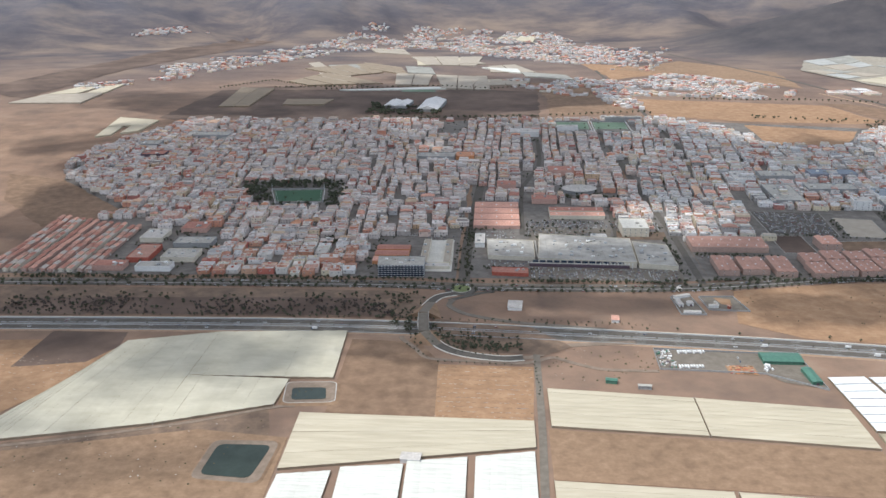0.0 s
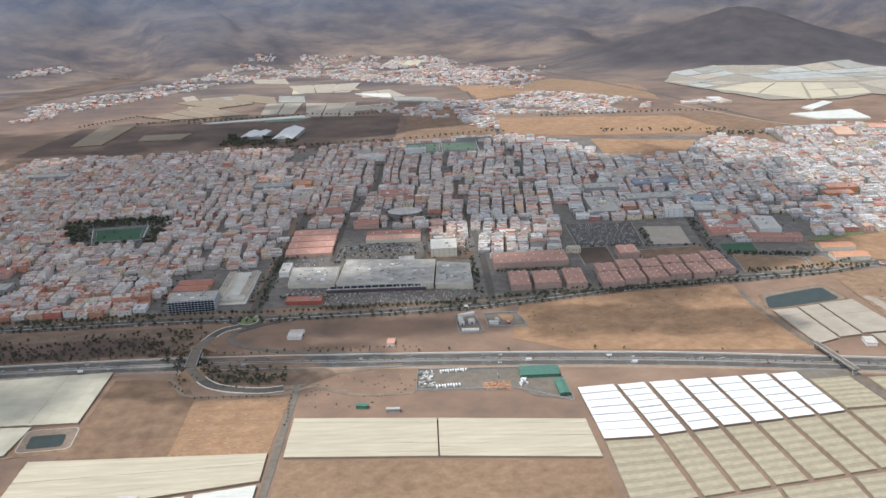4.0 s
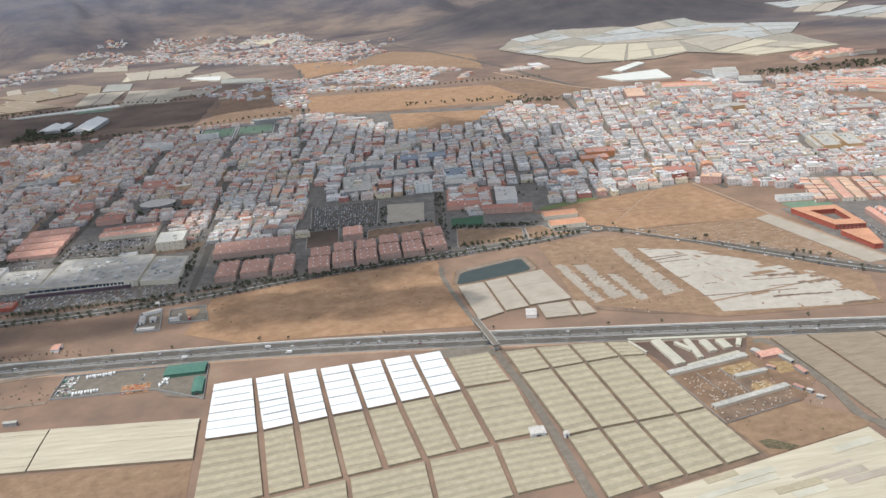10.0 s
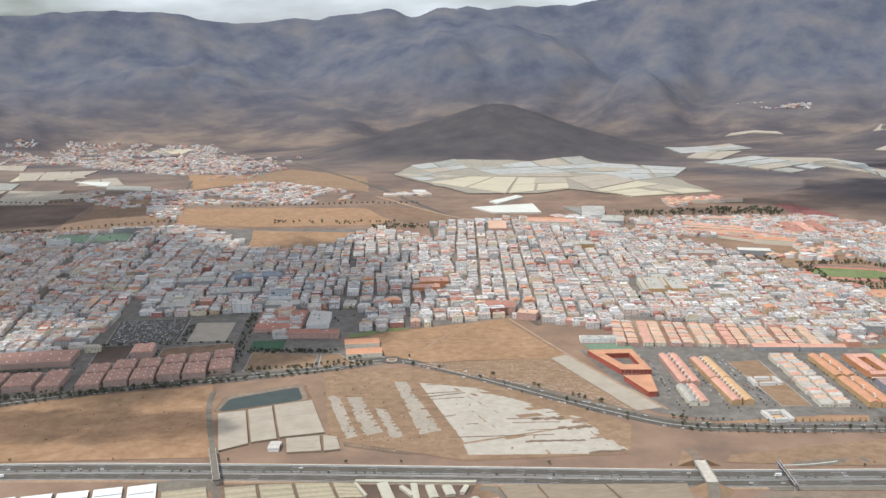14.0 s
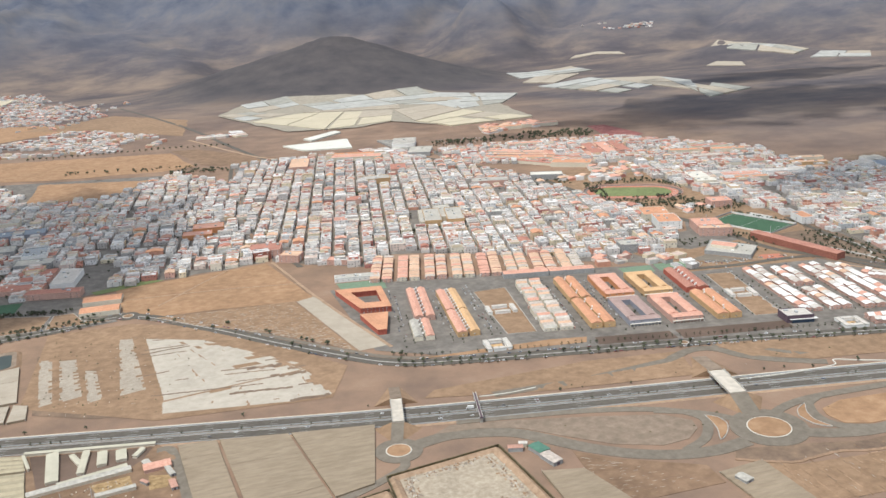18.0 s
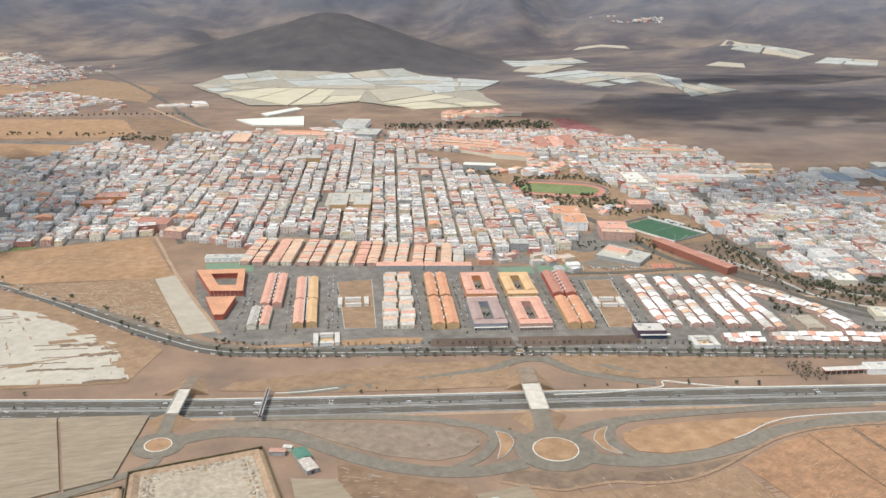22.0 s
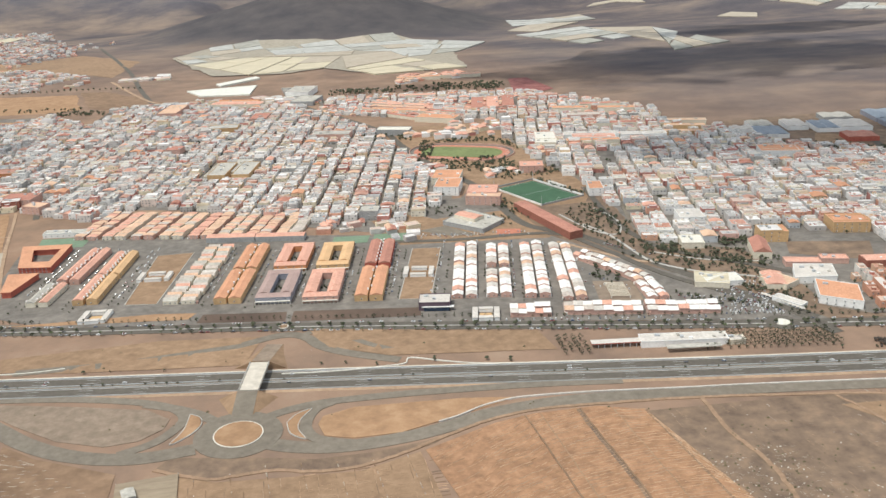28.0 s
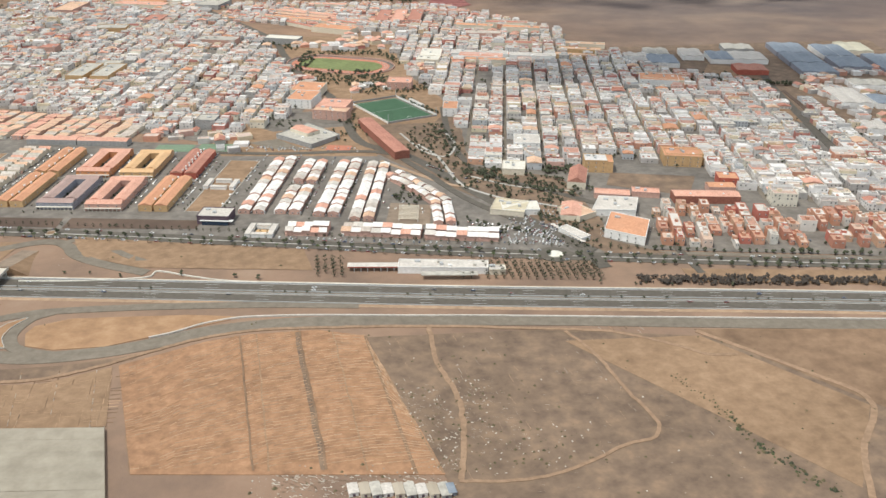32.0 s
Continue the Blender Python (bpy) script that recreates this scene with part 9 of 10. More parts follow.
FARGH += [
    ([(-435, 2054), (-382, 1994), (-216, 2024), (-373, 2223)], 3, NETDARK), ([(-448, 2305), (-317, 2153), (-238, 2226), (-301, 2426)], 3, NETDARK), ([(-205, 2200), (-189, 1999), (-115, 1999), (-115, 2180)], 2, NETPALE), ([(-109, 2177), (-89, 1999), (-15, 2000), (0, 2137)], 2, NETPALE), ([(-205, 2593), (-149, 2389), (-16, 2371), (0, 2606)], 3, NETPALE), ([(13, 2359), (20, 2236), (130, 2227), (84, 2394)], 2, NETPALE), ([(3, 2085), (9, 1991), (101, 2003), (92, 2102)], 2, TARP),
]
FARGH += [
    ([(58, 3330), (40, 3253), (159, 3114), (180, 3310)], 2, TARP), ([(-520, 1960), (-500, 1700), (-440, 1700), (-440, 1930)], 2, NETDARK), ([(-931, 1728), (-786, 1730), (-795, 2000), (-878, 1964)], 2, TARP), ([(-620, 1399), (-565, 1447), (-564, 1549), (-645, 1576)], 2, TARP), ([(-380, 1720), (-300, 1720), (-290, 1790), (-385, 1790)], 2, NETDARK), ([(20, 2030), (98, 2020), (110, 2060), (20, 2075)], 1, NETPALE),
]
FARGH += [
    ([(-359, 2090), (-285, 2042), (-314, 2181), (-395, 2219)], 2, NETPALE), ([(-352, 2224), (-282, 2246), (-330, 2399), (-400, 2379)], 2, FARNET), ([(-413, 2293), (-382, 2299), (-438, 2460), (-462, 2426)], 1, NETPALE), ([(-281, 2293), (-173, 2169), (-205, 2335), (-317, 2453)], 3, NETDARK), ([(-178, 2217), (-110, 2190), (-129, 2328), (-197, 2360)], 2, FARNET),
    ([(103, 2150), (210, 2088), (197, 2176), (93, 2238)], 2, FARNET), ([(-97, 2410), (8, 2410), (-24, 2496), (-126, 2496)], 2, NETPALE), ([(-319, 2727), (-210, 2659), (-247, 2839), (-355, 2877)], 2, NETPALE), ([(-52, 2748), (66, 2695), (41, 2854), (-75, 2903)], 2, NETDARK),
]
sheet("flower_field", [(1398, 1425), (1419, 1400), (1470, 1440), (1458, 1577), (1424, 1580)], CRIMSON, "field under dusty crimson shade nets at the town's edge", 12, "field", 0.5)
sheet("net_field", [(770, 2270), (840, 2478), (966, 2500), (1160, 2432), (1318, 2470), (1420, 2300), (1512, 2205), (1405, 2040), (1384, 1762), (1205, 1742), (1109, 1890), (1024, 1840), (885, 1872), (812, 2110)], NETGREY, "ground covered with grey nets round distant greenhouses", 30, "field", 1.4)
FARRND = random.Random(61)
FARBRIGHT = mk("distant pale plastic roof", [(0.355, 0.355, 0.330), (0.409, 0.403, 0.374), (0.462, 0.453, 0.423)], 0.05, coarse=0.012, vary=0.12)
for q, n, kind in FARGH:
    top = thing("greenhouse", "distant pale net-roofed greenhouse on the plain", "greenhouse", "distant greenhouses", "", (*bil(q, 0.5, 0.5), zl(*bil(q, 0.5, 0.5))))
    rows = 2 if kind in (TARPG, TARP) and n > 1 else 1
    for k in range(n * rows):
        k, r = k // rows, k % rows
        split_at = FARRND.uniform(0.35, 0.65)
        u0, u1 = (0, 1) if rows == 1 else (0, split_at - 0.01) if r == 0 else (split_at + 0.01, 1)
        a, b = k / n + 0.012, (k + 1) / n - 0.012
        m = FARRND.choice((FARNET, FARBRIGHT, FARBRIGHT, NETPALE)) if kind is TARPG else FARRND.choice((TARP, NETPALE, kind)) if kind is TARP else kind
        h, rise = Heap(), FARRND.uniform(0, 0.8)
        vs = []
        for u in (u0, (u0 + u1) / 2, u1):
            for v in (a, b):
                x, y = bil(q, u, v)
                vs.append((x, y, zl(x, y) + 2.4 + rise))
        lo = [(x, y, zl(x, y) - 2) for x, y, _ in vs]
        h.add(vs + lo, [(0, 2, 3, 1), (2, 4, 5, 3), (6, 8, 2, 0), (8, 10, 4, 2), (7, 1, 3, 9), (9, 3, 5, 11), (6, 0, 1, 7), (10, 11, 5, 4)], m)
        part("roof_bay", h, top)


def scatter_houses(poly, n, seed, red=0.1, hh=(3, 3.6, 4.4, 5.6), size=(5, 13)):
    rnd = random.Random(seed)
    h = Heap()
    xs, ys = [p[0] for p in poly], [p[1] for p in poly]
    made = 0
    for _ in range(n * 8):
        if made >= n:
            break
        x, y = rnd.uniform(min(xs), max(xs)), rnd.uniform(min(ys), max(ys))
        if not inside(x, y, poly) or noise.noise((x / 90, y / 90, seed)) < -0.12:
            continue
        made += 1
        w, d, k, a = rnd.uniform(*size), rnd.uniform(*size), rnd.choice(hh), 0.2 * round(rnd.uniform(-1, 1)) + 0.1
        z = zl(x, y) - 0.5
        if rnd.random() < red:
            h.box(x, y, z, w, d, k, a, WALLS)
            h.gable(x, y, z + k, w, d, 1.6, a, rnd.choice((PEACH, PTILE, DTILE, PTILE)), 0.2)
        else:
            h.house(x, y, z, w, d, k, a, WALLS, ROOFS)
    tagged(h.obj("suburb_houses"), "scattered flat-roofed white houses of an inland suburb", "houses", "inland suburbs", "stuff")


scatter_houses([(-840, 2340), (-606, 2862), (-401, 3400), (-91, 3450), (244, 3380), (429, 2770), (359, 2341), (96, 2530), (-150, 2850), (-420, 2800), (-483, 2570), (-698, 2188), (-760, 2180)], 2600, 1)
scatter_houses([(279, 1990), (426, 2187), (503, 2157), (661, 1940), (600, 1800), (420, 1840), (294, 1853)], 720, 2, 0.12)
scatter_houses([(214, 2122), (326, 2042), (336, 1892), (294, 1887), (292, 1692), (245, 1747)], 150, 41, 0.1)
scatter_houses([(50, 2930), (220, 2928), (436, 2847), (501, 2501), (388, 2438), (107, 2551)], 420, 42, 0.3)
scatter_houses([(40, 2072), (93, 2126), (237, 1827), (220, 1795), (60, 1991)], 90, 43, 0.05)
scatter_houses([(1240, 1690), (1389, 1696), (1368, 1640), (1212, 1600)], 60, 44, 0.9, (3.6, 5), (10, 18))
scatter_houses([(1319, 1405), (1390, 1412), (1352, 1315), (1292, 1322)], 24, 45, 0.95, (3.6, 5), (10, 20))
scatter_houses([(-1228, 3132), (-1089, 3266), (-927, 3335), (-1021, 3229), (-1180, 3099)], 130, 3)
scatter_houses([(2200, 3330), (2492, 3280), (2435, 3210), (2200, 3270)], 60, 4)
scatter_houses([(106, 2060), (297, 2080), (310, 1640), (262, 1640), (240, 1900), (110, 1990)], 260, 5, 0.1)
scatter_houses([(-900, 1990), (-700, 2200), (-690, 2120), (-860, 1900)], 70, 6)
scatter_houses([(1000, 1480), (1230, 1475), (1400, 1450), (1480, 1345), (1300, 1350), (1120, 1310), (1060, 1390)], 170, 7, 0.7)
scatter_houses([(1150, 1190), (1230, 1110), (1325, 1130), (1330, 1210), (1160, 1230)], 40, 21, 0.6, (3.6, 5, 6), (8, 16))
scatter_houses([(1165, 960), (1200, 905), (1235, 935), (1190, 1010)], 26, 22, 0.35, (3.6, 5, 6), (7, 13))
scatter_houses([(1300, 1005), (1335, 900), (1352, 905), (1345, 1040)], 26, 23, 0.4, (3.6, 5, 6), (7, 13))
scatter_houses([(1235, 940), (1250, 905), (1330, 935), (1300, 985)], 12, 24, 0.5, (3, 4), (6, 12))
scatter_houses([(300, 2300), (450, 2900), (560, 2850), (420, 2250)], 60, 8, 0.3)
scatter_houses([(980, 1560), (1070, 1500), (1060, 1400), (990, 1500)], 25, 9, 0.0, (3, 4), (12, 26))
scatter_houses([(700, 1900), (790, 1950), (800, 1880), (720, 1850)], 20, 10, 0.0, (3, 4), (12, 30))
pitched("sports_hall", "white-roofed sports hall beside dark trees", (-158, 1690), 8, 44, 62, 6, W_GREY, WROOF, 2, 3, (), "halls on the plain", 0)
pitched("sports_hall", "wide white vaulted sports hall on the plain", (-94, 1650), 6, 40, 105, 7, W_GREY, WROOF, 1, 6, (), "halls on the plain", 0)

# rows of panels and a works yard behind the town
yard = thing("works_yard", "grey works yard with rows of pale sheds", "yard", "", "structure", (1045, 1590, zl(1045, 1590)))
for i in range(9):
    x, y = bil([(1005, 1650), (1080, 1600), (1060, 1490), (1030, 1480)], 0.5, i / 9)
    h = Heap(); h.box(x, y, zl(x, y) - 0.5, 44 - i * 2, 5, 3.5, -0.35, W_GREY, GTILE); part("shed_row", h, yard)
for q, n in (([(1156, 1319), (1221, 1235), (1366, 1300), (1235, 1365)], 7), ([(1100, 1360), (1150, 1320), (1230, 1370), (1180, 1430)], 5)):
    for i in range(n):
        p, r = bil(q, 0.02, (i + 0.5) / n), bil(q, 0.98, (i + 0.5) / n)
        m = lerp(p, r, 0.5)
        l, a = math.hypot(r[0] - p[0], r[1] - p[1]), math.atan2(r[1] - p[1], r[0] - p[0]) - math.pi / 2
        top = thing("terrace_row", "far terrace with dull red tiled roofs", "terrace", "far red terraces", "", (m[0], m[1], zl(*m)))
        h = Heap(); h.box(m[0], m[1], zl(*m) - 1, 9, l, 5.5, a, W_CREAM); part("wall", h, top)
        h = Heap(); h.gable(m[0], m[1], zl(*m) + 4.504, 9, l, 1.4, a, PTILE if i % 3 else DTILE, 0.2); part("roof", h, top)

scatter_houses([(1730, 700), (1738, 900), (1790, 960), (1900, 950), (1900, 690)], 150, 31, 0.15, (3.6, 5), (6, 12))
scatter_houses([(1100, 745), (1145, 735), (1150, 790), (1062, 800), (1060, 775), (1100, 768)], 22, 32, 0.3, (3, 4, 5), (6, 13))

# long halls and apartment rows among the houses beyond the stadium
for x, y, w, d, rf in ((1461, 1112, 60, 16, DTILE), (1426, 1355, 50, 16, MTILE), (1487, 1250, 60, 16, DTILE), (1239, 1431, 60, 16, PTILE), (1440, 1180, 46, 20, PALEROOF)):
    flat_block("long_hall", "long low hall with a faded tiled or coated roof", rect(x, y, w, d, -0.2), 7.5, W_CREAM if int(x) % 2 else W_PINK, rf, "building", "halls beyond the stadium", 2, seed=int(x))

# ---- single houses, trees and vehicles ----
def near_house(x, y, w, d, hh, a, red, rnd):
    z = zl(x, y)
    WM, RM = (WALLS2, ROOFS2) if red else (WALLS1, ROOFS1)
    h = Heap(); h.house(0, 0, -0.2, w, d, hh, a, WM, WM); h.f.pop(); h.s.pop()
    top = new("town_house", mesh_of("town_house", h.v, h.f, h.m, h.s))
    top.location = (x, y, z)
    tagged(top, "flat-roofed rendered town house with parapet", "house", "front row houses")

    def sub(nm, heap):
        ob = heap.obj(nm)
        ob.parent = top
    h = Heap(); h.box(0, 0, hh - 0.4, w - 0.5, d - 0.5, 0.2, a, RM); sub("roof_deck", h)
    h = Heap(); h.box(rnd.uniform(-0.2, 0.2) * w, rnd.uniform(-0.2, 0.2) * d, hh - 0.19, rnd.uniform(1.8, 3.2), rnd.uniform(1.8, 3.0), 1.8, a, WM, RM); sub("stair_hut", h)
    b = a
    for i in range(2):
        ob = new("window", WINDOW)
        ob.parent = top
        s = (-0.28, 0.28, 0.0)[i] * w
        ob.matrix_basis = pose(math.cos(b) * s + math.sin(b) * (d / 2 + 0.02), math.sin(b) * s - math.cos(b) * (d / 2 + 0.02), hh * (0.6 if i < 2 else 0.12), 0, 0, math.degrees(b))


rn = random.Random(17)
for x, y, w, d, hh, a, red in near_houses:
    near_house(x, y, w, d, hh, a, red, rn)


def crown_mesh(name, r, n, mat, rnd, flat=0.7, palm=False):
    """A crown of many small leafy clumps with gaps, or a palm's drooping fronds."""
    h = Heap()
    if palm:
        for i in range(13):
            t = 2 * math.pi * i / 13 + rnd.uniform(-0.2, 0.2)
            l, up = r * rnd.uniform(0.8, 1.1), rnd.uniform(0.1, 0.7)
            c, s = math.cos(t), math.sin(t)
            w = 0.28 * r
            vs = [(0, 0, 0), (c * l * 0.5 - s * w, s * l * 0.5 + c * w, up * r * 0.55), (c * l * 0.5 + s * w, s * l * 0.5 - c * w, up * r * 0.55), (c * l, s * l, -0.25 * r + up * r * 0.3)]
            h.add(vs, [(0, 2, 1), (1, 2, 3)], mat)
    else:
        for i in range(n):
            u, t = rnd.uniform(-1, 1), rnd.uniform(0, 6.28)
            q = math.sqrt(1 - u * u) * rnd.uniform(0.55, 1.1)
            x, y, z = r * q * math.cos(t), r * q * math.sin(t), r * flat * u * rnd.uniform(0.7, 1.1)
            e = r * rnd.uniform(0.22, 0.42)
            vs = [(x + e * rnd.uniform(-1, 1), y + e * rnd.uniform(-1, 1), z + e * rnd.uniform(-0.8, 0.8)) for _ in range(4)]
            h.add(vs, [(0, 1, 2), (0, 2, 3), (0, 3, 1), (1, 3, 2)], mat)
    return mesh_of(name, h.v, h.f, h.m, h.s)


def trunk_mesh(hh, r):
    h = Heap()
    n = 6
    vs = [(rr * math.cos(i * 1.047), rr * math.sin(i * 1.047), z) for z, rr in ((-0.2, r), (hh * 0.5, r * 0.75), (hh, r * 0.55)) for i in range(n)]
    h.add(vs, [(k * n + i, k * n + (i + 1) % n, (k + 1) * n + (i + 1) % n, (k + 1) * n + i) for k in range(2) for i in range(n)], BARK)
    for k in range(3):
        t = k * 2.1
        h.add([(0, 0, hh * 0.7), (0.12, 0.05, hh * 0.7), (0.05, 0.14, hh * 0.75), (math.cos(t) * hh * 0.3, math.sin(t) * hh * 0.3, hh * 1.05)], [(0, 1, 3), (1, 2, 3), (2, 0, 3)], BARK)
    return mesh_of("trunk", h.v, h.f, h.m, h.s)


rt = random.Random(23)
TREES = [(trunk_mesh(1.7, 0.2), crown_mesh("crown", 1.5, 46, LEAF, rt), 2.2), (trunk_mesh(1.5, 0.18), crown_mesh("crown", 1.2, 40, LEAF, rt, 0.9), 2.0), (trunk_mesh(3.0, 0.22), crown_mesh("crown", 1.9, 0, PALMLEAF, rt, 1, True), 3.0), (trunk_mesh(3.6, 0.22), crown_mesh("crown", 1.7, 0, PALMLEAF, rt, 1, True), 3.6)]
LABELS = ["dusty dark-green street tree", "small round dark-green tree", "date palm with drooping fronds", "tall date palm with drooping fronds"]


def tree(x, y, k, s=1.0, group="street trees"):
    tm, cm, top = TREES[k]
    o = new("palm" if k > 1 else "tree")
    tagged(o, LABELS[k], "palm" if k > 1 else "tree", group)
    o.matrix_basis = pose(x, y, zl(x, y), 0, 0, rt.uniform(0, 360)) @ Matrix.Scale(s, 4)
    for nm, me, z in (("trunk", tm, 0), ("crown", cm, top)):
        p = new(nm, me)
        p.parent, p.location = o, (0, 0, z)


def bushy(h, x, y, r, mat, rnd, n=5):
    """A joined tree: trunk and a few leafy clumps."""
    z, r = zl(x, y), r * 0.85
    h.box(x, y, z - 0.2, 0.3, 0.3, r * 1.2, 0, BARK)
    for _ in range(n):
        cx, cy, cz, e = x + rnd.uniform(-0.6, 0.6) * r, y + rnd.uniform(-0.6, 0.6) * r, z + r * rnd.uniform(0.9, 1.7), r * rnd.uniform(0.45, 0.75)
        vs = [(cx + e * rnd.uniform(0.7, 1.1), cy, cz), (cx, cy + e * rnd.uniform(0.7, 1.1), cz), (cx - e, cy, cz + rnd.uniform(-0.2, 0.2)), (cx, cy - e, cz), (cx, cy, cz + e * 0.9), (cx, cy, cz - e * 0.7)]
        h.add(vs, [(0, 1, 4), (1, 2, 4), (2, 3, 4), (3, 0, 4), (1, 0, 5), (2, 1, 5), (3, 2, 5), (0, 3, 5)], mat)


def along(line, step):
    left = 0.0
    for p, q in zip(line, line[1:]):
        l = math.hypot(q[0] - p[0], q[1] - p[1])
        while left < l:
            yield lerp(p, q, left / l)
            left += step
        left -= l


# the avenue's trees: singly where the aircraft passes nearest, joined farther off
far_trees = Heap()
for off, step, k in ((13.5, 5.5, 1), (-8.0, 7.0, 3), (0.0, 9.0, 2)):
    for i, (x, y) in enumerate(along(offset_line(AVENUE, off), step)):
        if rt.random() < (0.8 if 620 < x < 815 else 0.12) or abs(x - 610) < 14:
            continue
        x, y = x + rt.uniform(-0.8, 0.8), y + rt.uniform(-0.8, 0.8)
        if 830 < x < 1420 and off != 0.0:
            tree(x, y, k if rt.random() < 0.8 else 0, rt.uniform(0.7, 1.05), "avenue trees")
        elif -500 < x < 1900:
            bushy(far_trees, x, y, rt.uniform(1.4, 2.6), LEAF, rt, 6)
for off in (0.6,):
    for x, y in along(offset_line(HWY, off), 6.5):
        if rt.random() < 0.45 and -400 < x < 1800:
            bushy(far_trees, x, y, rt.uniform(0.8, 1.3), LEAF, rt, 3)
for x, y in along(offset_line(HWY, 18), 7):
    if rt.random() < (0.7 if x < 160 else 0.12) and -420 < x < 1750:
        bushy(far_trees, x + rt.uniform(-2, 2), y + rt.uniform(-2, 2), rt.uniform(0.9, 2.0), LEAF, rt, 4)


def grove(poly, n, r=(1.2, 2.4), mat=None, heap=far_trees):
    xs, ys = [p[0] for p in poly], [p[1] for p in poly]
    k = 0
    for _ in range(n * 10):
        x, y = rt.uniform(min(xs), max(xs)), rt.uniform(min(ys), max(ys))
        if inside(x, y, poly):
            bushy(heap, x, y, rt.uniform(*r), mat or LEAF, rt)
            k += 1
            if k >= n:
                break


for row in ([(-12, 611), (48, 607)], [(58, 690), (160, 682)], [(-38, 640), (-18, 616)], [(-44, 690), (-36, 655), (-28, 632)], [(0, 628), (34, 624)], [(60, 612), (62, 560)]):
    for x, y in along(row, 5.5):
        bushy(far_trees, x + rt.uniform(-0.6, 0.6), y + rt.uniform(-0.6, 0.6), rt.uniform(0.7, 1.2), LEAF, rt, 4)
for row in ([(-330, 1936), (-94, 1984), (21, 1942), (112, 2001)], [(-564, 1949), (-478, 2074), (-380, 1985)], [(130, 1612), (290, 1650), (312, 1640)], [(-200, 1590), (100, 1604)], [(400, 1800), (650, 1790), (760, 1765)]):
    for x, y in along(row, 11):
        bushy(far_trees, x, y, rt.uniform(2.2, 3.6), LEAF, rt, 5)
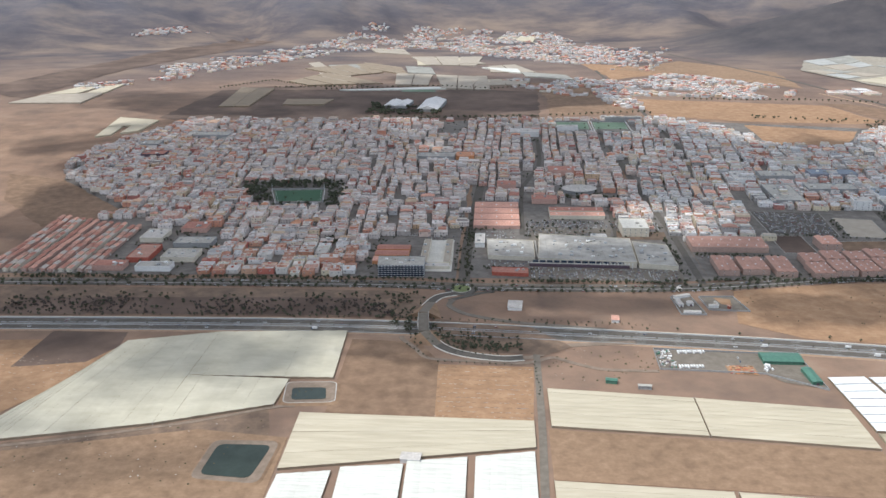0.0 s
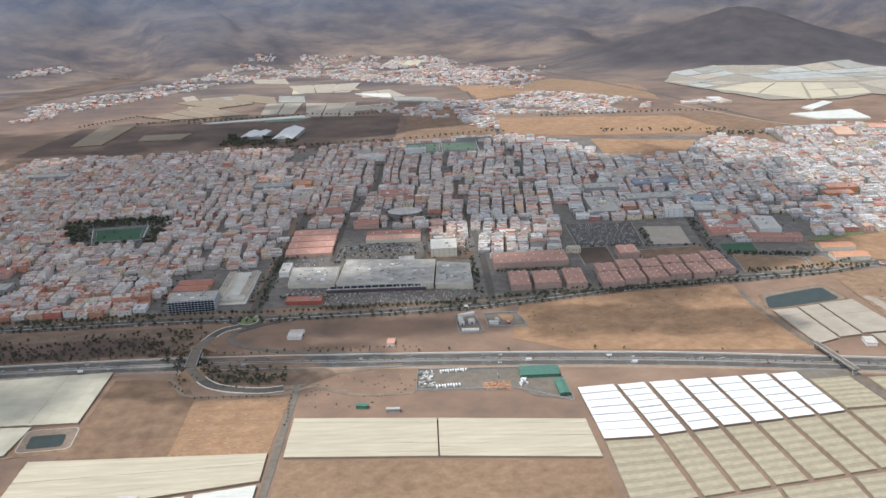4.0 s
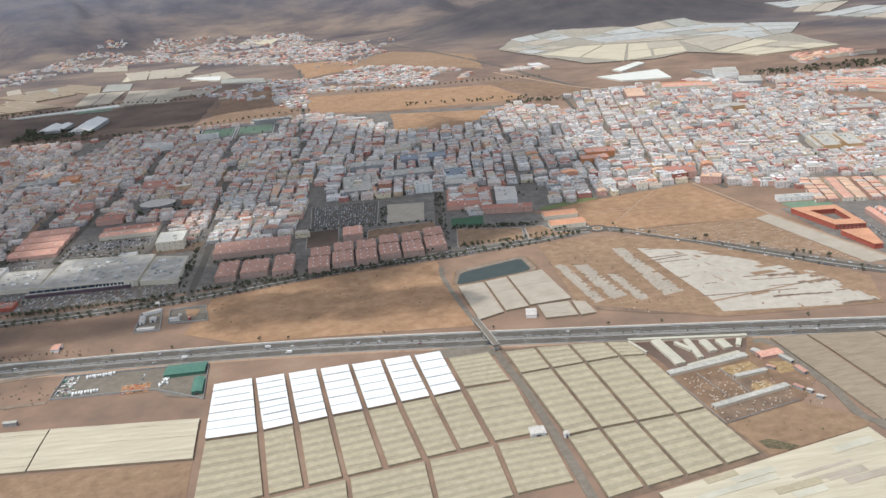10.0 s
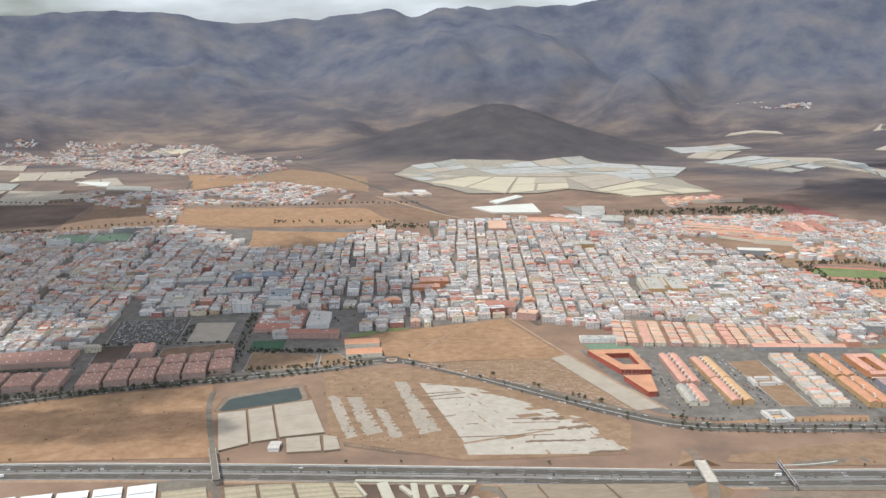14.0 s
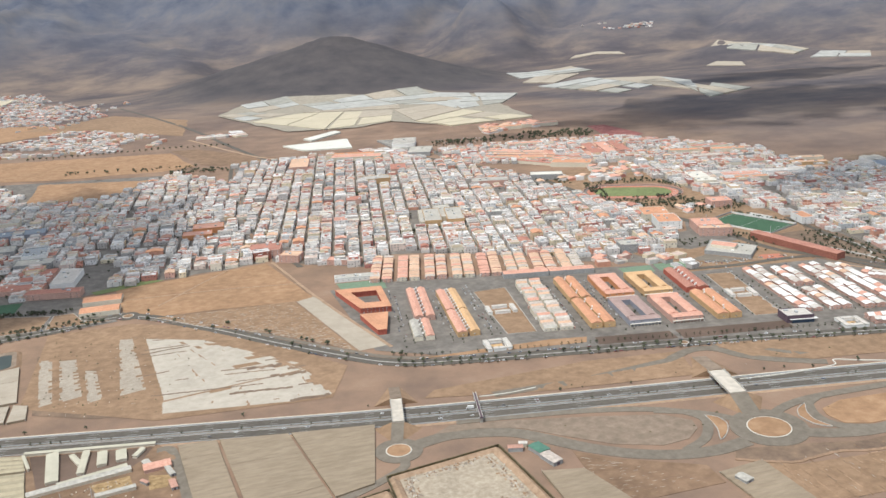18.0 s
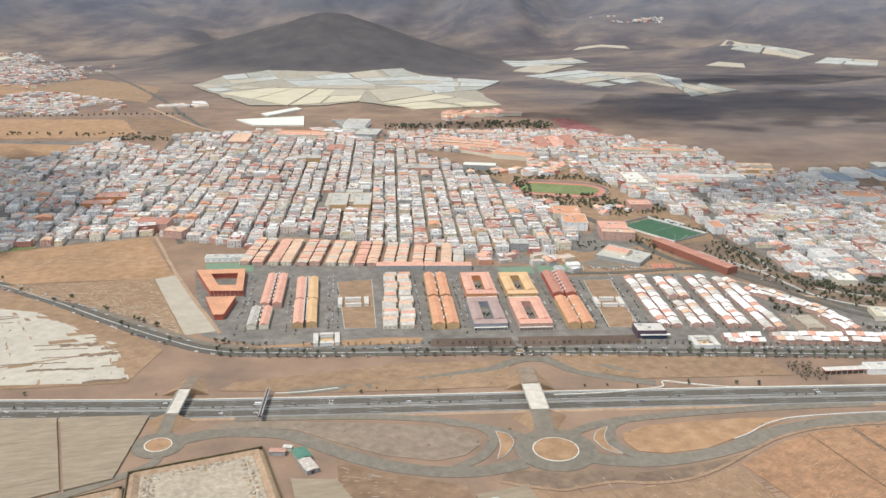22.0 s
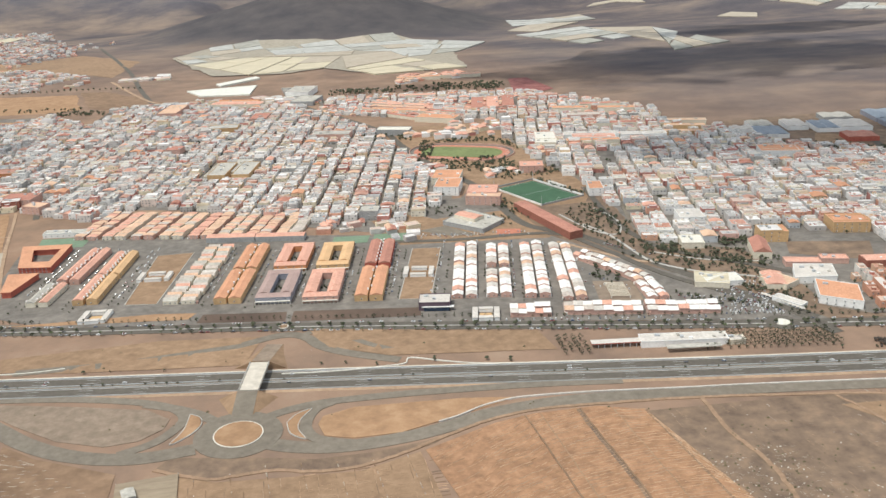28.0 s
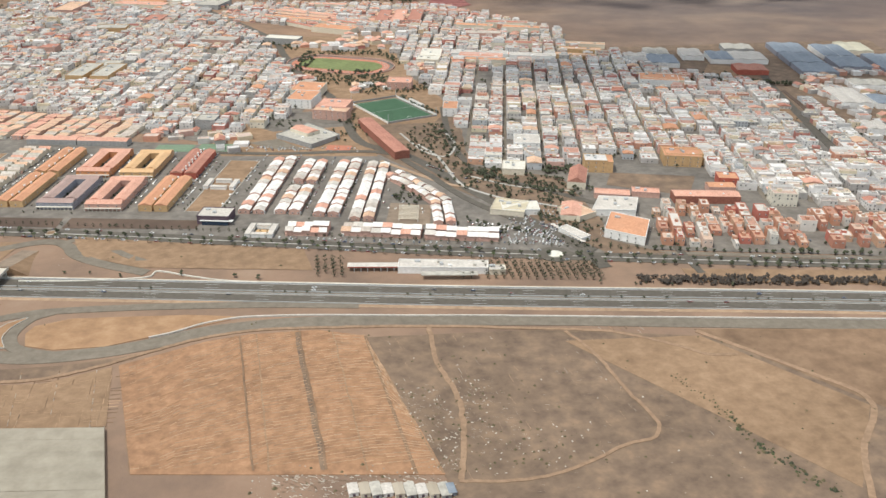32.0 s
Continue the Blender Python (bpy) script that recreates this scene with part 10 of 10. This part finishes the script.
for poly, n, r in (([(-300, 1122), (-172, 1126), (-160, 1092), (-296, 1090)], 130, (2, 4)), ([(-180, 1090), (-158, 1090), (-158, 1020), (-172, 1020)], 50, (2, 3.6)), ([(-296, 1090), (-258, 1088), (-240, 1022), (-270, 1035)], 70, (2, 4)), ([(-260, 1020), (-165, 1028), (-165, 1012), (-250, 1008)], 40, (1.6, 3)),
                   ([(-430, 738), (-60, 742), (-45, 690), (-430, 684)], 240, (1, 2.2)), ([(-20, 672), (50, 655), (58, 626), (0, 632)], 70, (1, 2)), ([(-60, 745), (-30, 745), (-35, 690), (-60, 690)], 40, (1, 2.2)), ([(-200, 1640), (-180, 1640), (-195, 1750), (-210, 1750)], 30, (3, 5)), ([(-205, 1615), (-70, 1620), (-70, 1660), (-205, 1660)], 70, (3, 5)), ([(-205, 1680), (-60, 1690), (-65, 1700), (-205, 1700)], 30, (3, 5)),
                   ([(1221, 830), (1277, 722), (1327, 630), (1372, 540), (1385, 545), (1340, 640), (1290, 730), (1245, 835)], 110, (1.2, 2.4)), ([(1290, 790), (1330, 800), (1340, 720), (1330, 690), (1310, 720)], 50, (1.4, 2.6)), ([(1330, 655), (1420, 640), (1415, 600), (1350, 610)], 70, (1.2, 2.4)), ([(1180, 960), (1290, 930), (1290, 1000), (1200, 1010)], 200, (1.4, 2.6)), ([(1285, 771), (1300, 698), (1321, 701), (1330, 777)], 70, (1.0, 2.0)), ([(1300, 698), (1334, 654), (1390, 606), (1400, 640), (1340, 680)], 100, (1.0, 2.0)), ([(1140, 830), (1230, 745), (1242, 770), (1170, 850)], 60, (1, 2)), ([(1245, 900), (1330, 905), (1330, 960), (1250, 950)], 120, (1.2, 2.4)), ([(1262, 600), (1282, 600), (1290, 640), (1272, 650)], 30, (1.2, 2.4)), ([(900, 985), (1010, 965), (1015, 975), (905, 995)], 40, (1.2, 2.2)), ([(860, 1140), (1040, 1105), (1042, 1112), (862, 1148)], 70, (1.2, 2.2)), ([(1300, 560), (1400, 505), (1405, 515), (1310, 575)], 50, (1, 2)), ([(-70, 700), (-30, 700), (-10, 660), (40, 640), (40, 628), (-30, 640)], 130, (1, 2.2)), ([(-430, 780), (-90, 782), (-90, 772), (-430, 770)], 200, (1.2, 2.2)), ([(1322, 830), (1330, 826), (1300, 895), (1292, 892)], 40, (1.4, 2.2)),
                   ([(1110, 1130), (1190, 1120), (1190, 1140), (1130, 1190)], 40, (1.6, 3)), ([(1254, 1501), (1388, 1467), (1410, 1541), (1277, 1567)], 130, (2, 4)), ([(1100, 1520), (1250, 1500), (1250, 1560), (1100, 1560)], 90, (2, 4)), ([(1300, 660), (1395, 520), (1405, 560), (1345, 670)], 80, (1, 2)), ([(-96, 790), (-84, 790), (-84, 900), (-96, 900)], 30, (1, 2)), ([(-10, 800), (10, 800), (14, 1000), (-6, 1000)], 80, (1, 1.8)), ([(470, 812), (600, 812), (600, 822), (470, 824)], 40, (1, 1.8)), ([(326, 790), (455, 800), (455, 792), (326, 782)], 60, (1, 2)), ([(232, 790), (318, 792), (318, 784), (232, 782)], 45, (1, 2)),
                   ([(62, 782), (206, 776), (206, 770), (62, 775)], 70, (1, 2)), ([(10, 925), (60, 925), (60, 1020), (54, 1020), (54, 935), (10, 933)], 30, (1, 2)), ([(60, 910), (220, 900), (220, 960), (64, 965)], 100, (1, 2)), ([(-365, 800), (-262, 800), (-255, 880), (-300, 950), (-350, 880)], 110, (1.2, 2.4)), ([(-150, 860), (-125, 860), (-120, 900), (-150, 910)], 50, (1.6, 2.8)), ([(480, 1620), (700, 1560), (690, 1530), (480, 1590)], 40, (2, 3)), ([(640, 1530), (740, 1520), (740, 1480), (650, 1500)], 60, (2, 3)), ([(940, 1010), (980, 1000), (990, 1050), (950, 1060)], 30, (1.2, 2.2)), ([(322, 916), (456, 900), (456, 906), (322, 921)], 40, (1, 1.8)), ([(398, 915), (406, 915), (412, 985), (404, 985)], 26, (1, 1.8)), ([(456, 840), (466, 840), (476, 1000), (466, 1000)], 60, (1, 1.8)), ([(378, 850), (384, 850), (386, 895), (380, 895)], 16, (1, 1.8)), ([(470, 870), (545, 852), (548, 862), (474, 880)], 50, (1, 1.9)), ([(1190, 1000), (1220, 1090), (1290, 1085), (1310, 1030), (1320, 1060), (1290, 1110), (1200, 1110), (1180, 1010)], 150, (1.4, 2.8)),
                   ([(881, 1200), (954, 1196), (954, 1208), (881, 1212)], 70, (1.5, 3)), ([(916, 966), (978, 962), (980, 976), (918, 982)], 50, (1.2, 2.4)), ([(1632, 918), (1746, 882), (1748, 892), (1634, 930)], 110, (1.6, 3)), ([(1336, 650), (1354, 644), (1360, 690), (1340, 690)], 40, (1.4, 2.6)), ([(1386, 655), (1412, 648), (1414, 664), (1388, 668)], 40, (1.4, 2.6)), ([(1368, 600), (1386, 584), (1396, 622), (1378, 640)], 45, (1, 2)), ([(20, 806), (72, 800), (72, 810), (20, 814)], 40, (1, 1.8)), ([(62, 900), (158, 896), (158, 906), (62, 911)], 60, (1, 2)), ([(0, 786), (8, 786), (10, 930), (2, 930)], 60, (1.1, 2)), ([(206, 786), (214, 786), (212, 900), (206, 900)], 50, (1.1, 2)), ([(232, 850), (312, 845), (312, 852), (232, 858)], 50, (1, 2)), ([(110, 1056), (170, 1052), (170, 1066), (110, 1066)], 40, (1.6, 3)), ([(470, 866), (560, 850), (562, 858), (474, 876)], 60, (1, 2)), ([(330, 830), (460, 838), (460, 842), (330, 835)], 50, (1, 1.8)), ([(-450, 1960), (-250, 1985), (-250, 1990), (-450, 1965)], 60, (1.5, 2.5)), ([(-200, 1575), (110, 1600), (110, 1610), (-200, 1585)], 90, (1.5, 2.5)), ([(1620, 910), (1700, 900), (1690, 950), (1620, 960)], 40, (1.5, 3)), ([(1360, 560), (1390, 540), (1400, 590), (1370, 600)], 40, (1, 2))):
    grove(poly, n, r)
for poly, n in (([(1399, 470), (1560, 446), (1552, 438), (1397, 460)], 420), ([(1560, 446), (1800, 405), (1795, 396), (1552, 438)], 300), ([(-400, 724), (-280, 728), (-260, 692), (-390, 690)], 150), ([(-235, 722), (-60, 730), (-48, 696), (-232, 693)], 190)):
    grove(poly, n, (1.0, 2.0), DRYSCRUB)
# lone trees among the houses
for name, outline, turn, al, ac, sw, wander in DISTRICTS:
    xs, ys = [p[0] for p in outline], [p[1] for p in outline]
    for _ in range(460 if name in ("west", "centre", "east", "lower", "middle") else 70):
        x, y = rt.uniform(min(xs), max(xs)), rt.uniform(min(ys), max(ys))
        if inside(x, y, outline):
            bushy(far_trees, x, y, rt.uniform(1.2, 2.2), LEAF, rt, 5)
for sx, turn, n in ((975, 8.6, 20), (1008, 8.6, 20), (1042, 8.6, 20), (1077, 8.6, 20), (1110, 10, 20), (904, 7, 16), (872, 7, 16), (1143, 12, 18), (1172, 12, 18), (1200, 12, 18), (1227, 12, 18), (834, 8, 14)):
    at, ang = axis((sx, 628 - (sx - 975) * 0.19), turn)
    for i in range(n):
        for e in (-3.6, 3.6):
            if rt.random() < 0.5:
                bushy(far_trees, *at(e, i * 6.2), rt.uniform(0.8, 1.3), LEAF, rt, 4)
tagged(far_trees.obj("street_trees"), "dusty dark-green trees along streets, parks and verges", "trees", "", "stuff")
# orchard beside the filling station
for i in range(36):
    for j in range(5):
        x, y = 1208 + i * 4.8, 516 - i * 0.76 - j * 5.0
        if 1224 < x < 1306 and y > 483:
            continue
        if 5 * j < 22 and rt.random() < 0.93:
            tree(x, y, 1, rt.uniform(1.2, 1.6), "orchard trees")


def car_mesh():
    b, c, w = Heap(), Heap(), Heap()
    vs = [(x, y, z) for z, k in ((0.22, 1.0), (0.55, 1.0), (0.62, 0.96)) for x, y in ((-0.52 * k, -1.3 * k), (0.52 * k, -1.3 * k), (0.52 * k, 1.3 * k), (-0.52 * k, 1.3 * k))]
    b.add(vs, [(l * 4 + i, l * 4 + (i + 1) % 4, l * 4 + 4 + (i + 1) % 4, l * 4 + 4 + i) for l in range(2) for i in range(4)] + [(8, 9, 10, 11), (3, 2, 1, 0)], CARS1)
    vs = [(-0.48, -0.85, 0.61), (0.48, -0.85, 0.61), (0.48, 0.75, 0.61), (-0.48, 0.75, 0.61), (-0.4, -0.5, 0.93), (0.4, -0.5, 0.93), (0.4, 0.5, 0.93), (-0.4, 0.5, 0.93)]
    c.add(vs, [(i, (i + 1) % 4, 4 + (i + 1) % 4, 4 + i) for i in range(4)], GLASS)
    c.add(vs, [(4, 5, 6, 7)], CARS1)
    n = 8
    vs = [(x, 0.2 * math.cos(i * 0.785), 0.2 * math.sin(i * 0.785)) for x in (-0.08, 0.08) for i in range(n)]
    w.add(vs, [(i, (i + 1) % n, n + (i + 1) % n, n + i) for i in range(n)] + [tuple(range(n)), tuple(range(n, 2 * n))], TYRE)
    return [mesh_of(nm, h.v, h.f, h.m, h.s) for nm, h in (("body", b), ("cabin", c), ("wheel", w))]


CARM = car_mesh()


def car(x, y, a, z=0.2, lorry=False):
    o = new("lorry" if lorry else "car")
    tagged(o, "white box lorry driving on the motorway" if lorry else "small car driving on the road", "lorry" if lorry else "car", "traffic")
    o.matrix_basis = pose(x, y, zl(x, y) + z, 0, 0, math.degrees(a)) @ (Matrix.Diagonal((1.2, 1.9, 1.2, 1)) if lorry else Matrix())
    for nm, me, at in (("body", CARM[0], (0, 0, 0)), ("cabin", CARM[1], (0, 0, 0))):
        p = new(nm, me); p.parent = o; p.location = at
    for sx in (-0.5, 0.5):
        for sy in (-0.85, 0.85):
            p = new("wheel", CARM[2]); p.parent = o; p.location = (sx, sy, 0.2)
    if lorry:
        b = Heap(); b.box(0, 0.15, 0.5, 1.1, 2.2, 1.3, 0, W_WHITE)
        p = b.obj("cargo_box"); p.parent = o


rv = random.Random(41)
for off in (3.6, 7.2, -3.6, -7.2):
    for p, q in zip(HWY, HWY[1:]):
        if rv.random() < 0.20 and -400 < p[0] < 1700:
            l = offset_line([p, q], off)
            car(*l[0], math.atan2(q[1] - p[1], q[0] - p[0]) - math.pi / 2, 0.2, rv.random() < 0.12)


def parked_block(h, x, y, a, rnd):
    ca, sa = math.cos(a), math.sin(a)
    z = zl(x, y) + 0.35

    def at(u, v):
        return x + u * ca - v * sa, y + u * sa + v * ca
    h.box(x, y, z, 1.05, 2.6, 0.45, a, CARS)
    cx, cy = at(0, -0.1)
    o = len(h.v)
    h.add([(*at(u, v), z + zz) for u, v, zz in ((-0.5, -0.8, 0.45), (0.5, -0.8, 0.45), (0.5, 0.7, 0.45), (-0.5, 0.7, 0.45), (-0.4, -0.45, 0.8), (0.4, -0.45, 0.8), (0.4, 0.45, 0.8), (-0.4, 0.45, 0.8))], [(0, 1, 5, 4), (1, 2, 6, 5), (2, 3, 7, 6), (3, 0, 4, 7)], GLASS)
    h.box(cx, cy, z + 0.78, 0.8, 0.9, 0.06, a, CARS)


parked = Heap()
for q, nu, nv, fill in (([(62, 786), (203, 780), (204, 810), (62, 815)], 60, 6, 0.62), ([(328, 926), (394, 918), (400, 998), (328, 1002)], 26, 14, 0.75), ([(70, 942), (210, 932), (212, 960), (72, 966)], 50, 4, 0.6), ([(168, 618), (222, 616), (222, 628), (168, 628)], 14, 2, 0.12), ([(1340, 605), (1385, 590), (1378, 540), (1340, 560)], 14, 8, 0.45), ([(12, 880), (52, 880), (52, 925), (12, 925)], 14, 7, 0.5), ([(1140, 740), (1250, 722), (1252, 736), (1142, 752)], 40, 2, 0.3), ([(1250, 590), (1290, 575), (1290, 610), (1262, 640)], 8, 6, 0.4), ([(1310, 570), (1362, 545), (1370, 520), (1330, 528)], 20, 9, 0.6), ([(1175, 560), (1320, 530), (1320, 526), (1175, 556)], 40, 1, 0.6), ([(1150, 745), (1205, 733), (1208, 738), (1152, 752)], 20, 2, 0.5), ([(1290, 690), (1330, 640), (1336, 643), (1296, 693)], 18, 1, 0.7), ([(-45, 890), (-12, 890), (-12, 905), (-45, 905)], 10, 3, 0.5), ([(1339, 550), (1356, 533), (1377, 551), (1354, 570)], 12, 7, 0.6), ([(66, 912), (132, 907), (136, 958), (66, 962)], 30, 7, 0.55), ([(-98, 905), (-50, 903), (-50, 915), (-98, 917)], 20, 2, 0.7), ([(24, 812), (70, 808), (70, 830), (24, 834)], 18, 4, 0.6), ([(1105, 1510), (1200, 1500), (1204, 1570), (1106, 1600)], 30, 8, 0.3), ([(235, 846), (310, 842), (310, 846), (235, 850)], 26, 1, 0.6), ([(335, 838), (455, 846), (455, 850), (335, 842)], 40, 1, 0.6), ([(12, 1036), (60, 1034), (60, 1038), (12, 1040)], 16, 1, 0.5)):
    a = math.atan2(q[1][1] - q[0][1], q[1][0] - q[0][0])
    for i in range(nu):
        for j in range(nv):
            if rv.random() < fill:
                x, y = bil(q, (i + 0.5) / nu, (j + 0.5) / nv)
                parked_block(parked, x, y, a + rv.uniform(-0.04, 0.04), rv)
for sx, turn in ((1143, 12), (1171, 12), (1200, 12), (1226, 12), (1010, 8.6), (1042, 8.6), (1077, 8.6), (1110, 10), (973, 8.6), (904, 7), (872, 7), (834, 8)):
    at, a = axis((sx, 610 - (sx - 1143) * 0.2 + 8), turn)
    for i in range(38):
        if rv.random() < 0.6:
            x, y = at(rv.choice((-2.2, 2.2)), i * 3.0)
            parked_block(parked, x, y, a, rv)
for off in (6.6, -6.4):
    for x, y in along(offset_line(AVENUE, off), 4.5):
        if rv.random() < 0.35 and -420 < x < 1700:
            i = min(range(len(AVENUE) - 1), key=lambda k: abs(AVENUE[k][0] - x))
            p, q = AVENUE[i], AVENUE[i + 1]
            parked_block(parked, x, y, math.atan2(q[1] - p[1], q[0] - p[0]) - math.pi / 2, rv)
for name, outline, turn, al, ac, sw, wander in DISTRICTS:
    xs, ys = [p[0] for p in outline], [p[1] for p in outline]
    for _ in range(500 if name != "north" else 80):
        u = random.Random(rv.random())
        a = -radians(turn)
        cx, cy = sum(xs) / len(xs), sum(ys) / len(ys)
        uu, vv = (u.randint(-18, 18)) * (ac + sw) - sw / 2 + u.choice((-1.6, 1.6)), u.uniform(-450, 450)
        x, y = cx + uu * math.cos(a) - vv * math.sin(a), cy + uu * math.sin(a) + vv * math.cos(a)
        if inside(x, y, outline) and free(x, y):
            parked_block(parked, x, y, a, rv)
tagged(parked.obj("parked_cars"), "small cars parked in rows and along streets", "cars", "", "stuff")


# ---- the town's shelf ----
def sink(y):
    """How far the land lies below the level of the motorway: a broad shallow trough under the town."""
    if y < 540 or y > 2200:
        return 0.0
    return 11.0 * ((y - 540) / 360) ** 0.85 if y < 900 else 11.0 if y < 1050 else 11.0 * (2200 - y) / 1150


def settled(x, y, z):
    d = sink(y)
    e = y * d / min(303.0, max(246.0, 303 - 0.045 * x))
    return x + e * 0.2 * min(1.0, max(0.0, x / 800)), y + e, z - d


def bend(me, by, done):
    """Sets a mesh that was built at its place in the plan down into the trough; by is the shift that its thing has had."""
    if me.name in done:
        return
    done.add(me.name)
    co = np.empty(len(me.vertices) * 3)
    me.vertices.foreach_get("co", co)
    me.vertices.foreach_set("co", [c - b for p in co.reshape(-1, 3).tolist() for c, b in zip(settled(*p), by)])
    me.update()


def settle_parts(ob, by, done):
    for child in ob.children:
        at = child.matrix_basis.translation
        if at.length > 1:
            child.location = Vector(settled(*at)) - by
        elif child.type == "MESH":
            bend(child.data, by, done)
            settle_parts(child, by, done)


def settle():
    """Lets the whole plan down into the trough: ground, roads and long buildings bend with it, small things sink as they stand."""
    done = set()
    for ob in [o for o in scene.objects if o.parent is None]:
        if ob.type in ("CAMERA", "LIGHT") or ob.name.startswith("cloud"):
            continue
        at = Vector(ob.location)
        if at.length <= 1 and ob.type == "MESH":
            bend(ob.data, (0, 0, 0), done)
            settle_parts(ob, Vector((0, 0, 0)), done)
            continue
        ob.location = settled(*at) if at.length > 1 else at
        if at.length <= 1 or any(c.matrix_parent_inverse.translation.length > 1 for c in ob.children):
            settle_parts(ob, Vector(ob.location) - at, done)


settle()
